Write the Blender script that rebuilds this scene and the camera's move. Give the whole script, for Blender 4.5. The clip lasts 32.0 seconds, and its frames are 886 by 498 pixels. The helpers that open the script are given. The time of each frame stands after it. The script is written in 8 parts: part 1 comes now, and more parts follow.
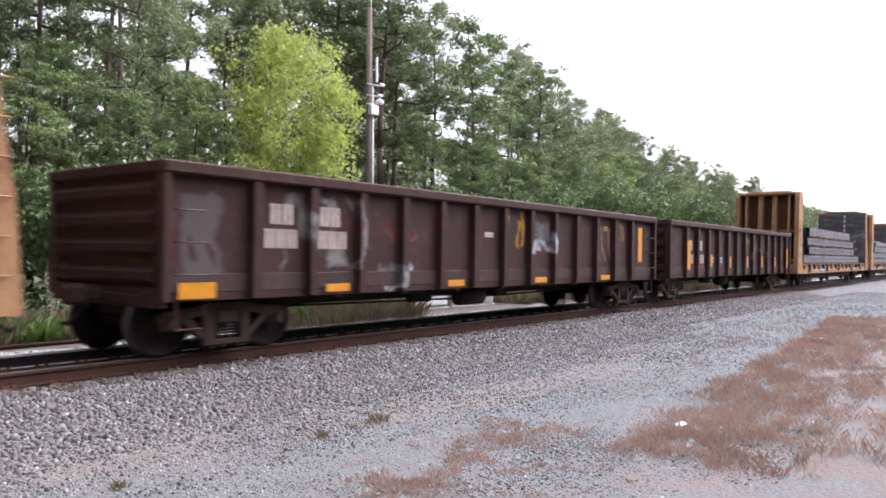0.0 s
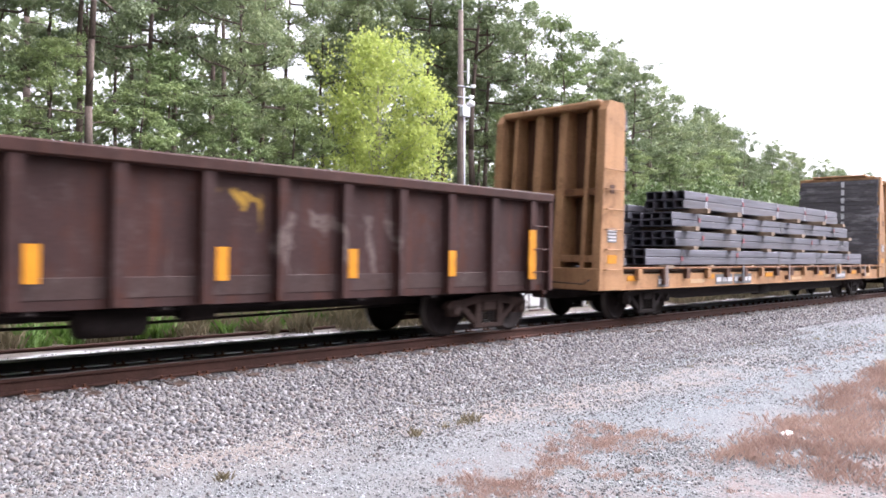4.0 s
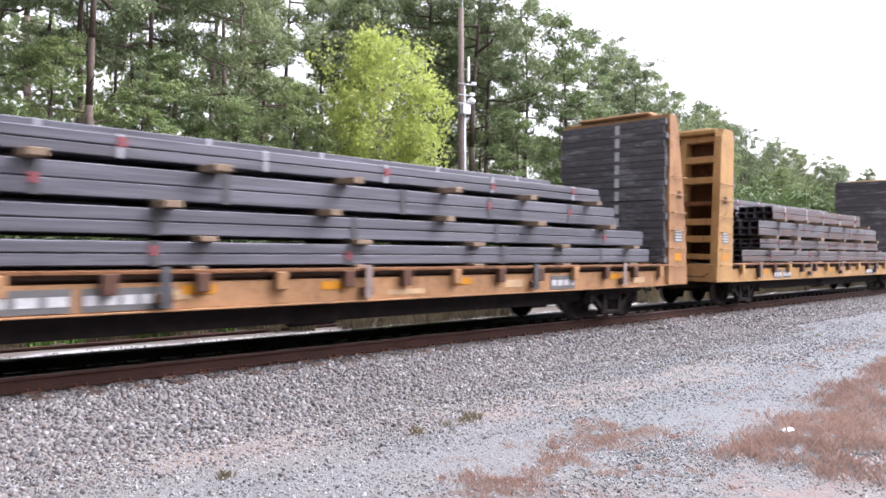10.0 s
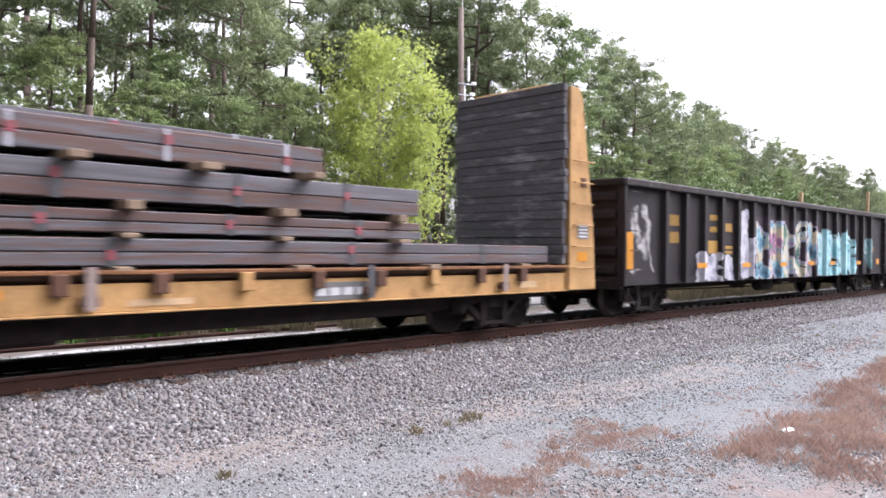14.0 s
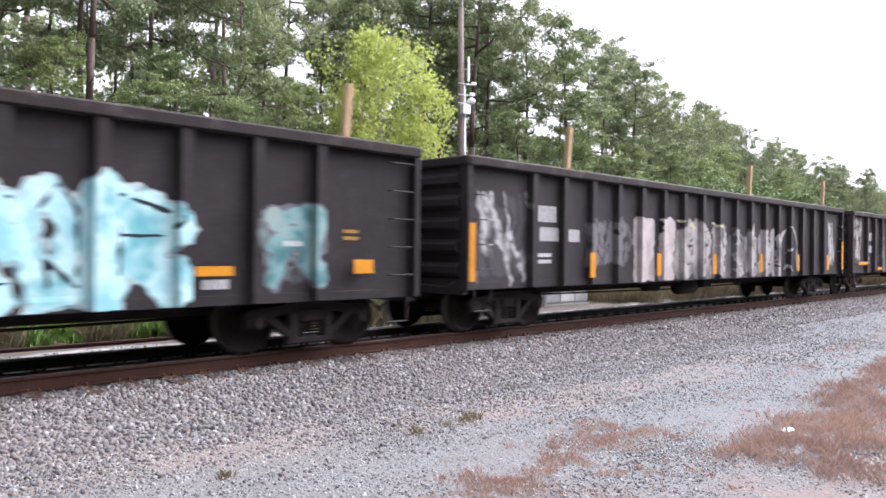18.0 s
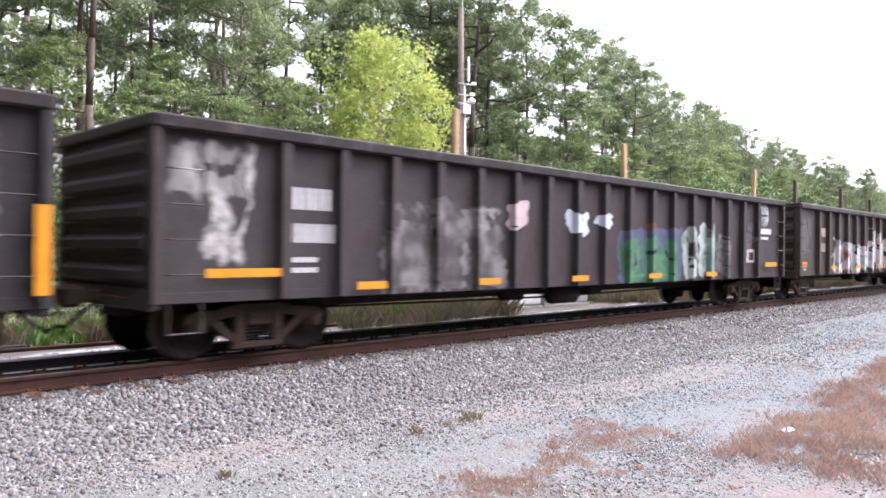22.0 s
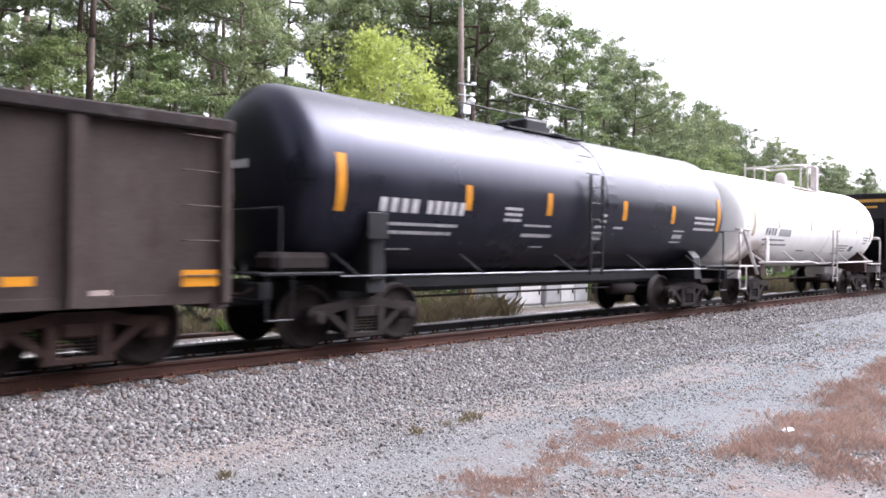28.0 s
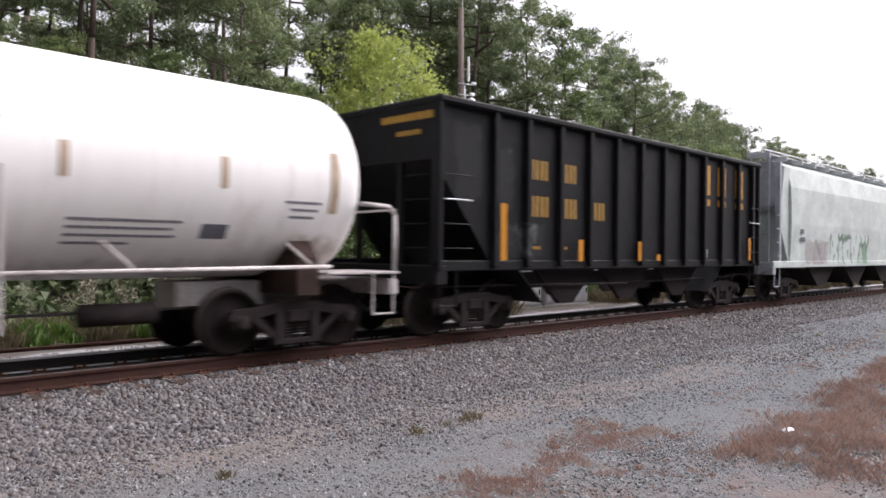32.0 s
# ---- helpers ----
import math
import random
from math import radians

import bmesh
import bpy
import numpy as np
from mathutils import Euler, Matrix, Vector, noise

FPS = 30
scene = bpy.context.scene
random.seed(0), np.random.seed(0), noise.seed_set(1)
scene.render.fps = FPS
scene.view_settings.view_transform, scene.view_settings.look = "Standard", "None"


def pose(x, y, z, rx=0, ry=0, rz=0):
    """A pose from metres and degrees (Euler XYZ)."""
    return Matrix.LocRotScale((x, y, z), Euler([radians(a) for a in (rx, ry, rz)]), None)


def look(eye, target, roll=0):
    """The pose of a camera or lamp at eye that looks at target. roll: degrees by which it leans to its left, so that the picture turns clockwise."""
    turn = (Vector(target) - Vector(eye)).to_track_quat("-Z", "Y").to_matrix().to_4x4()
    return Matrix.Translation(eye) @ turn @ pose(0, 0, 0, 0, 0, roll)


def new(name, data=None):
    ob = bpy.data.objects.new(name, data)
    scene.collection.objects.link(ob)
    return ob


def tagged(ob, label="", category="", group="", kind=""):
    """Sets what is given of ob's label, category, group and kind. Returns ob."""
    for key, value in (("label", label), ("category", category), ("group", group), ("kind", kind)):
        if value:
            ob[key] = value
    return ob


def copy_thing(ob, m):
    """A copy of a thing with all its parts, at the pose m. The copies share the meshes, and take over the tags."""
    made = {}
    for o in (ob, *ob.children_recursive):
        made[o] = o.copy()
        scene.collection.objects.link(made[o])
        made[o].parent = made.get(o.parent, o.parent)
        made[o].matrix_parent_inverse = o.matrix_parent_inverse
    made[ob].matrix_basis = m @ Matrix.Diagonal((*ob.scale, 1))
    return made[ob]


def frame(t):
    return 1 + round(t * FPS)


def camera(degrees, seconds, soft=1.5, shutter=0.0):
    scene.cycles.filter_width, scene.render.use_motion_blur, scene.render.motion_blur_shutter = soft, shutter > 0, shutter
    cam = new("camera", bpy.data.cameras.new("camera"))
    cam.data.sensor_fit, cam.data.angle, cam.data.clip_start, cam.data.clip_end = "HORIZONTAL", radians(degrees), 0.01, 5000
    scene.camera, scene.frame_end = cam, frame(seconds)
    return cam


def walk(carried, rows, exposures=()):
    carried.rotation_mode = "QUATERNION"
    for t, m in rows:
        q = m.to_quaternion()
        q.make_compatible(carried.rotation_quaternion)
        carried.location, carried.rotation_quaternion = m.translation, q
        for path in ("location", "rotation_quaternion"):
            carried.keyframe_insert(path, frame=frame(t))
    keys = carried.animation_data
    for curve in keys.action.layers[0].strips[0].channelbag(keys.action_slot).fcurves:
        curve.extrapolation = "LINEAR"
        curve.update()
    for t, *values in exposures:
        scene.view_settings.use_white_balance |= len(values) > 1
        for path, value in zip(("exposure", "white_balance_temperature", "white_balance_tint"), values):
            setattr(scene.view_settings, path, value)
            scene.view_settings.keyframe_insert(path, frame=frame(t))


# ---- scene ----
# ---- camera ----
cam = camera(61.63, 32.0, soft=1.7, shutter=0.5)
EYE = (0.0, -9.997, 1.464)


def heading(yaw, pitch, roll):
    """The camera's pose: yaw from the track's direction, pitch up, roll to the left, in degrees."""
    a, b = radians(yaw), radians(pitch)
    way = Vector((math.cos(a) * math.cos(b), math.sin(a) * math.cos(b), math.sin(b)))
    return look(EYE, Vector(EYE) + way * 10, roll)


walk(cam, [
    (0.0, heading(37.91, 0.31, 0.86)), (0.5, heading(40.13, -0.03, 1.04)), (1.0, heading(45.62, -0.24, 1.50)),
    (1.5, heading(47.52, -0.54, 1.76)), (2.0, heading(47.46, -0.36, 1.59)), (2.5, heading(45.12, 0.06, 1.28)),
    (3.0, heading(44.54, 0.36, 1.14)), (3.5, heading(44.78, 0.37, 0.92)), (5.5, heading(45.14, 0.12, 0.69)),
    (6.5, heading(45.13, 0.11, 0.66)), (8.0, heading(45.035, 0.109, 0.597)), (32.0, heading(45.035, 0.109, 0.597)),
], exposures=[(0.0, 1.70, 6100, 19), (1.0, 2.15, 6100, 19), (2.0, 2.34, 6100, 19), (3.0, 2.34, 6100, 19), (6.0, 2.10, 6100, 19), (12.0, 2.05, 6100, 19), (17.0, 1.90, 6100, 19), (18.0, 2.00, 6100, 19), (19.0, 2.18, 6100, 19), (20.0, 2.12, 6100, 19), (22.0, 2.25, 6100, 19), (24.0, 2.25, 6100, 19), (25.0, 2.18, 6100, 19), (28.0, 2.00, 6100, 19), (29.0, 1.75, 6100, 19), (30.0, 1.40, 6100, 19), (31.0, 0.80, 6350, 19), (32.0, 1.05, 6350, 19)])

# ---- world and sun ----
world = bpy.data.worlds.new("overcast_sky")
scene.world = world
world.use_nodes = True
wt = world.node_tree
wt.nodes.clear()
sky = wt.nodes.new("ShaderNodeTexSky")
sky.sky_type, sky.sun_disc = "NISHITA", False
sky.sun_elevation, sky.sun_rotation = radians(50), radians(115)
sky.air_density, sky.dust_density, sky.ozone_density = 1.0, 6.0, 1.0
pale = wt.nodes.new("ShaderNodeHueSaturation")
pale.inputs["Saturation"].default_value = 0.12
back = wt.nodes.new("ShaderNodeBackground")
back.inputs["Strength"].default_value = 0.15
wout = wt.nodes.new("ShaderNodeOutputWorld")
wt.links.new(sky.outputs["Color"], pale.inputs["Color"])
wt.links.new(pale.outputs["Color"], back.inputs["Color"])
wt.links.new(back.outputs["Background"], wout.inputs["Surface"])
sun = new("sun", bpy.data.lights.new("sun", "SUN"))
sun.data.energy, sun.data.angle, sun.data.color = 0.5, radians(60), (1.0, 0.97, 0.94)
sun.matrix_world = look((6.1, -2.85, 8.0), (0, 0, 0))

# ---- how far the train has gone, second by second ----
GONE = [0.0, 6.467, 12.909, 19.317, 25.705, 32.084, 38.452, 44.811, 51.161, 57.491, 63.799, 70.089, 76.366, 82.642, 88.926,
        95.224, 101.535, 107.858, 114.193, 120.535, 126.878, 133.233, 139.605, 145.981, 152.35, 158.706, 165.067, 171.42,
        177.765, 184.104, 190.455, 196.841, 203.251]
RIDERS = []      # things that ride with the train, and their pose at the start
WHEELS = []      # wheelsets, and their place in their car
WHEEL_R = 0.457


# ---- mesh helpers ----
def quadbox(bm, x0, x1, y0, y1, z0, z1, c=0.0):
    """A box; c cuts its edges."""
    if c <= 0:
        v = [bm.verts.new((x, y, z)) for x in (x0, x1) for y in (y0, y1) for z in (z0, z1)]
        for f in ((0, 1, 3, 2), (4, 6, 7, 5), (0, 4, 5, 1), (2, 3, 7, 6), (0, 2, 6, 4), (1, 5, 7, 3)):
            bm.faces.new([v[i] for i in f])
        return
    lo, hi = (x0, y0, z0), (x1, y1, z1)
    c = min(c, 0.45 * min(h - l for l, h in zip(lo, hi)))
    vs = {}
    for sx in (0, 1):
        for sy in (0, 1):
            for sz in (0, 1):
                s = (sx, sy, sz)
                for a in range(3):
                    co = [(hi[k] if s[k] else lo[k]) + (0 if k == a else (-c if s[k] else c)) for k in range(3)]
                    vs[s, a] = bm.verts.new(co)
    for a in range(3):
        b, d = (a + 1) % 3, (a + 2) % 3
        for s in (0, 1):
            ring = []
            for sb, sd in ((0, 0), (1, 0), (1, 1), (0, 1)):
                k = [0, 0, 0]
                k[a], k[b], k[d] = s, sb, sd
                ring.append(vs[tuple(k), a])
            bm.faces.new(ring if s else ring[::-1])
        for sa in (0, 1):
            for sb in (0, 1):
                k0, k1 = [0, 0, 0], [0, 0, 0]
                k0[a], k0[b], k0[d] = sa, sb, 0
                k1[a], k1[b], k1[d] = sa, sb, 1
                k0, k1 = tuple(k0), tuple(k1)
                f = [vs[k0, a], vs[k0, b], vs[k1, b], vs[k1, a]]
                bm.faces.new(f if sa == sb else f[::-1])
    for s in {k[0] for k in vs}:
        f = [vs[s, 0], vs[s, 1], vs[s, 2]]
        bm.faces.new(f if sum(s) % 2 else f[::-1])


def box(x0, x1, y0, y1, z0, z1, c=0.012):
    bm = bmesh.new()
    quadbox(bm, min(x0, x1), max(x0, x1), min(y0, y1), max(y0, y1), min(z0, z1), max(z0, z1), c)
    return bm


def rod(bm, p0, p1, r, n=8, r1=None):
    """A round bar from p0 to p1, capped."""
    p0, p1 = Vector(p0), Vector(p1)
    q = (p1 - p0).to_track_quat("Z", "Y").to_matrix()
    r1 = r if r1 is None else r1
    ra = [bm.verts.new(p0 + q @ Vector((r * math.cos(6.2832 * i / n), r * math.sin(6.2832 * i / n), 0))) for i in range(n)]
    rb = [bm.verts.new(p1 + q @ Vector((r1 * math.cos(6.2832 * i / n), r1 * math.sin(6.2832 * i / n), 0))) for i in range(n)]
    for i in range(n):
        bm.faces.new((ra[i], ra[(i + 1) % n], rb[(i + 1) % n], rb[i])).smooth = n > 6
    bm.faces.new(ra[::-1])
    bm.faces.new(rb)


def pipe(points, r, n=8):
    bm = bmesh.new()
    for a, b in zip(points, points[1:]):
        rod(bm, a, b, r, n)
    return bm


def bar(bm, p0, p1, w, d):
    """A flat bar of width w (across) and depth d from p0 to p1."""
    p0, p1 = Vector(p0), Vector(p1)
    q = (p1 - p0).to_track_quat("Z", "Y").to_matrix()
    v = [bm.verts.new(p + q @ Vector((sx * w / 2, sy * d / 2, 0))) for p in (p0, p1) for sx, sy in ((-1, -1), (1, -1), (1, 1), (-1, 1))]
    for f in ((3, 2, 1, 0), (4, 5, 6, 7), (0, 1, 5, 4), (1, 2, 6, 5), (2, 3, 7, 6), (3, 0, 4, 7)):
        bm.faces.new([v[i] for i in f])


def extrude(bm, outline, y0, y1):
    """A plate with an outline of (x, z), from y0 to y1."""
    a = [bm.verts.new((x, y0, z)) for x, z in outline]
    b = [bm.verts.new((x, y1, z)) for x, z in outline]
    n = len(outline)
    bm.faces.new(a)
    bm.faces.new(b[::-1])
    for i in range(n):
        bm.faces.new((a[i], b[i], b[(i + 1) % n], a[(i + 1) % n]))


def lathe(bm, profile, axis="x", n=32, caps=False):
    """Turns a profile of (along, radius) round an axis through the origin."""
    rings = []
    for a, r in profile:
        ring = []
        for i in range(n):
            c, s = math.cos(6.28318 * i / n), math.sin(6.28318 * i / n)
            ring.append(bm.verts.new((a, r * c, r * s) if axis == "x" else (r * c, a, r * s) if axis == "y" else (r * c, r * s, a)))
        rings.append(ring)
    for p, q in zip(rings, rings[1:]):
        for i in range(n):
            bm.faces.new((p[i], p[(i + 1) % n], q[(i + 1) % n], q[i])).smooth = True
    if caps:
        bm.faces.new(rings[0])
        bm.faces.new(rings[-1][::-1])


def mesh_of(name, bm, material, fix=True):
    if fix:
        bmesh.ops.recalc_face_normals(bm, faces=bm.faces)
    me = bpy.data.meshes.new(name)
    bm.to_mesh(me)
    bm.free()
    me.materials.append(material)
    return me


def part(name, bm, material, parent, label=""):
    """Links a bmesh, or a finished mesh, as one object under a thing or a part."""
    me = bm if isinstance(bm, bpy.types.Mesh) else mesh_of(name, bm, material)
    ob = new(name, me)
    ob.parent = parent
    if label:
        ob["label"] = label
    return ob


def thing(name, label, category, group="", kind="", at=(0, 0, 0)):
    ob = new(name)
    ob.location = at
    ob.empty_display_size = 0.3
    return tagged(ob, label, category, group, kind)


def raw_mesh(name, verts, faces, material, smooth=False):
    me = bpy.data.meshes.new(name)
    verts = np.asarray(verts, dtype=np.float32)
    faces = np.asarray(faces, dtype=np.int32)
    k = faces.shape[1]
    me.vertices.add(len(verts))
    me.vertices.foreach_set("co", verts.ravel())
    me.loops.add(faces.size)
    me.loops.foreach_set("vertex_index", faces.ravel())
    me.polygons.add(len(faces))
    me.polygons.foreach_set("loop_start", np.arange(0, faces.size, k, dtype=np.int32))
    me.polygons.foreach_set("loop_total", np.full(len(faces), k, dtype=np.int32))
    if smooth:
        me.polygons.foreach_set("use_smooth", np.ones(len(faces), dtype=bool))
    me.update(calc_edges=True)
    me.materials.append(material)
    return me


# ---- materials ----
class Mat:
    """A node material: small helpers to build its colour, roughness and relief."""

    def __init__(self, name, rough=0.8, metal=0.0, spec=0.4):
        self.m = bpy.data.materials.new(name)
        self.m.use_nodes = True
        self.t = self.m.node_tree
        self.b = self.t.nodes["Principled BSDF"]
        self.b.inputs["Roughness"].default_value = rough
        self.b.inputs["Metallic"].default_value = metal
        self.b.inputs["Specular IOR Level"].default_value = spec
        self.co = self.add("ShaderNodeTexCoord").outputs["Object"]

    def add(self, kind):
        return self.t.nodes.new(kind)

    def put(self, a, b):
        if isinstance(a, bpy.types.NodeSocket):
            self.t.links.new(a, b)
        else:
            b.default_value = a

    def scaled(self, sx, sy, sz, src=None):
        n = self.add("ShaderNodeMapping")
        n.inputs["Scale"].default_value = (sx, sy, sz)
        self.put(src or self.co, n.inputs["Vector"])
        return n.outputs["Vector"]

    def noise(self, scale, detail=5, rough=0.6, src=None, colour=False):
        n = self.add("ShaderNodeTexNoise")
        n.inputs["Scale"].default_value, n.inputs["Detail"].default_value, n.inputs["Roughness"].default_value = scale, detail, rough
        self.put(src or self.co, n.inputs["Vector"])
        return n.outputs["Color" if colour else "Fac"]

    def voronoi(self, scale, feature="F1", src=None, rand=1.0, dims="3D"):
        n = self.add("ShaderNodeTexVoronoi")
        n.voronoi_dimensions, n.feature = dims, feature
        n.inputs["Scale"].default_value, n.inputs["Randomness"].default_value = scale, rand
        self.put(src or self.co, n.inputs["Vector"])
        return n

    def span(self, src, a, b, lo=0.0, hi=1.0):
        n = self.add("ShaderNodeMapRange")
        n.interpolation_type = "SMOOTHSTEP"
        for k, v in (("From Min", a), ("From Max", b), ("To Min", lo), ("To Max", hi)):
            n.inputs[k].default_value = v
        self.put(src, n.inputs["Value"])
        return n.outputs["Result"]

    def math(self, op, a, b=0.0):
        n = self.add("ShaderNodeMath")
        n.operation = op
        self.put(a, n.inputs[0])
        self.put(b, n.inputs[1])
        return n.outputs["Value"]

    def mix(self, f, a, b, blend="MIX"):
        n = self.add("ShaderNodeMix")
        n.data_type, n.blend_type = "RGBA", blend
        self.put(f, n.inputs["Factor"])
        self.put((*a, 1) if isinstance(a, tuple) else a, n.inputs[6])
        self.put((*b, 1) if isinstance(b, tuple) else b, n.inputs[7])
        return n.outputs[2]

    def ramp(self, src, stops):
        n = self.add("ShaderNodeValToRGB")
        while len(n.color_ramp.elements) < len(stops):
            n.color_ramp.elements.new(0.5)
        for e, (p, c) in zip(n.color_ramp.elements, stops):
            e.position, e.color = p, (*c, 1)
        self.put(src, n.inputs["Fac"])
        return n.outputs["Color"]

    def axis(self, k, src=None):
        n = self.add("ShaderNodeSeparateXYZ")
        self.put(src or self.co, n.inputs["Vector"])
        return n.outputs[k]

    def any(self):
        return self.add("ShaderNodeObjectInfo").outputs["Random"]

    def island(self):
        return self.add("ShaderNodeNewGeometry").outputs["Random Per Island"]

    def relief(self, height, strength=0.3, distance=0.02):
        n = self.add("ShaderNodeBump")
        n.inputs["Strength"].default_value, n.inputs["Distance"].default_value = strength, distance
        self.put(height, n.inputs["Height"])
        self.put(n.outputs["Normal"], self.b.inputs["Normal"])

    def colour(self, c):
        self.put((*c, 1) if isinstance(c, tuple) else c, self.b.inputs["Base Color"])
        return self.m


def dim(c, k):
    return tuple(min(1.0, v * k) for v in c)


def plain(name, c, rough=0.7, metal=0.0, scale=3.0, var=0.25, grain=40.0, bump=0.15, spec=0.4, per_object=0.0):
    """A painted or raw surface with broad stains and fine grain."""
    k = Mat(name, rough, metal, spec)
    n1, n2 = k.noise(scale, 6, 0.65), k.noise(grain, 4, 0.6)
    a = k.mix(k.span(n1, 0.3, 0.7), dim(c, 1 - var), dim(c, 1 + var))
    a = k.mix(0.35, a, k.mix(k.span(n2, 0.3, 0.7), dim(c, 0.7), dim(c, 1.3)))
    if per_object:
        a = k.mix(k.math("MULTIPLY", k.any(), per_object), a, dim(c, 0.3))
    k.relief(n2, bump, 0.01)
    k.put(k.span(n1, 0.2, 0.8, max(0.05, rough - 0.15), min(1, rough + 0.15)), k.b.inputs["Roughness"])
    return k.colour(a)


def car_paint(name, c, rust=(0.10, 0.05, 0.03), rusty=0.35, dust=(0.30, 0.27, 0.25), dusty=0.12, rough=0.6, tags=(), spec=0.10):
    """Weathered wagon paint in the wagon's own metres: streaks, rust, dust, and sprayed lettering.
    tags: (x0, x1, z0, z1, letter width, fill colours, outline colour, strength, seed)."""
    k = Mat(name, rough, 0.0, spec)
    broad, fine = k.noise(0.9, 6, 0.7), k.noise(22, 5, 0.65)
    streak = k.noise(1.0, 6, 0.7, k.scaled(5.0, 5.0, 0.35))
    a = k.mix(k.span(broad, 0.3, 0.72), dim(c, 0.75), dim(c, 1.3))
    a = k.mix(k.math("MULTIPLY", k.span(streak, 0.48, 0.75), rusty), a, rust)
    a = k.mix(k.math("MULTIPLY", k.span(k.noise(3.3, 7, 0.75), 0.5, 0.8), dusty), a, dust)
    a = k.mix(0.3, a, k.mix(k.span(fine, 0.3, 0.7), dim(c, 0.6), dim(c, 1.4)))
    x, y, z = k.axis(0), k.axis(1), k.axis(2)
    near = k.math("LESS_THAN", y, -1.0)
    # patches where the paint has scaled to bare rust, and chalky runs
    scale = k.span(k.noise(2.1, 8, 0.8, k.scaled(1.0, 1.0, 0.55)), 0.52, 0.66)
    a = k.mix(k.math("MULTIPLY", scale, rusty), a, dim(rust, 0.55))
    runs = k.span(k.noise(1.0, 5, 0.75, k.scaled(9.0, 9.0, 0.5)), 0.60, 0.72)
    a = k.mix(k.math("MULTIPLY", runs, dusty), a, dim(dust, 0.8))
    for x0, x1, z0, z1, w, fills, edge, strong, seed, *tall in tags:
        wob = k.noise(1.6, 3, 0.5, k.scaled(1, 0.0, 1))
        wob2 = k.noise(4.5, 2, 0.5, k.scaled(1, 0.0, 1))
        xx = k.math("ADD", x, k.math("MULTIPLY", k.math("SUBTRACT", wob, 0.5), 0.9 * w))
        zz = k.math("ADD", z, k.math("MULTIPLY", k.math("SUBTRACT", wob2, 0.5), 0.35))
        m = k.math("MULTIPLY", k.span(xx, x0 - 0.05, x0 + 0.05), k.span(xx, x1 - 0.05, x1 + 0.05, 1, 0))
        m = k.math("MULTIPLY", m, k.math("MULTIPLY", k.span(zz, z0 - 0.04, z0 + 0.04), k.span(zz, z1 - 0.06, z1 + 0.04, 1, 0)))
        cx = k.add("ShaderNodeCombineXYZ")
        lean = k.math("MULTIPLY", zz, 0.12)
        k.put(k.math("ADD", k.math("DIVIDE", k.math("ADD", xx, lean), w), seed), cx.inputs[0])
        k.put(k.math("MULTIPLY", zz, tall[0] if tall else 0.42 / max(0.3, z1 - z0)), cx.inputs[1])
        if seed < 0:
            # a loose scrawl of thin sprayed lines
            line = k.math("ABSOLUTE", k.math("SUBTRACT", k.noise(1.15, 1.5, 0.5, cx.outputs[0]), 0.5))
            m = k.math("MULTIPLY", m, k.span(line, 0.012, 0.05, 1, 0))
            m = k.math("MULTIPLY", m, k.math("MULTIPLY", k.span(k.noise(7, 5, 0.7), 0.25, 0.6), k.math("MULTIPLY", near, strong)))
            a = k.mix(m, a, fills[0])
            continue
        cell = k.voronoi(1.0, "F1", cx.outputs[0], 0.75, "2D")
        rim = k.voronoi(1.0, "DISTANCE_TO_EDGE", cx.outputs[0], 0.75, "2D").outputs["Distance"]
        hole = k.voronoi(2.3, "F1", cx.outputs[0], 1.0, "2D").outputs["Distance"]
        pick = k.axis(0, cell.outputs["Color"])
        pick = k.math("FRACT", k.math("ADD", k.math("MULTIPLY", pick, 0.7), k.math("MULTIPLY", wob2, 0.6)))
        stops = [(i / max(1, len(fills)), f) for i, f in enumerate(fills)]
        fill = k.ramp(pick, stops if len(stops) > 1 else stops * 2)
        paint = k.mix(k.span(rim, 0.02, 0.055), edge, fill)
        paint = k.mix(k.span(hole, 0.10, 0.16, 1, 0), paint, edge)
        worn = k.span(k.noise(9, 5, 0.7), 0.25, 0.5, 0.55, 1.0)
        m = k.math("MULTIPLY", k.math("MULTIPLY", m, worn), k.math("MULTIPLY", near, strong))
        a = k.mix(m, a, paint)
    k.relief(k.math("ADD", fine, k.math("MULTIPLY", broad, 2.0)), 0.25, 0.012)
    k.put(k.span(broad, 0.2, 0.8, rough - 0.1, rough + 0.15), k.b.inputs["Roughness"])
    return k.colour(a)


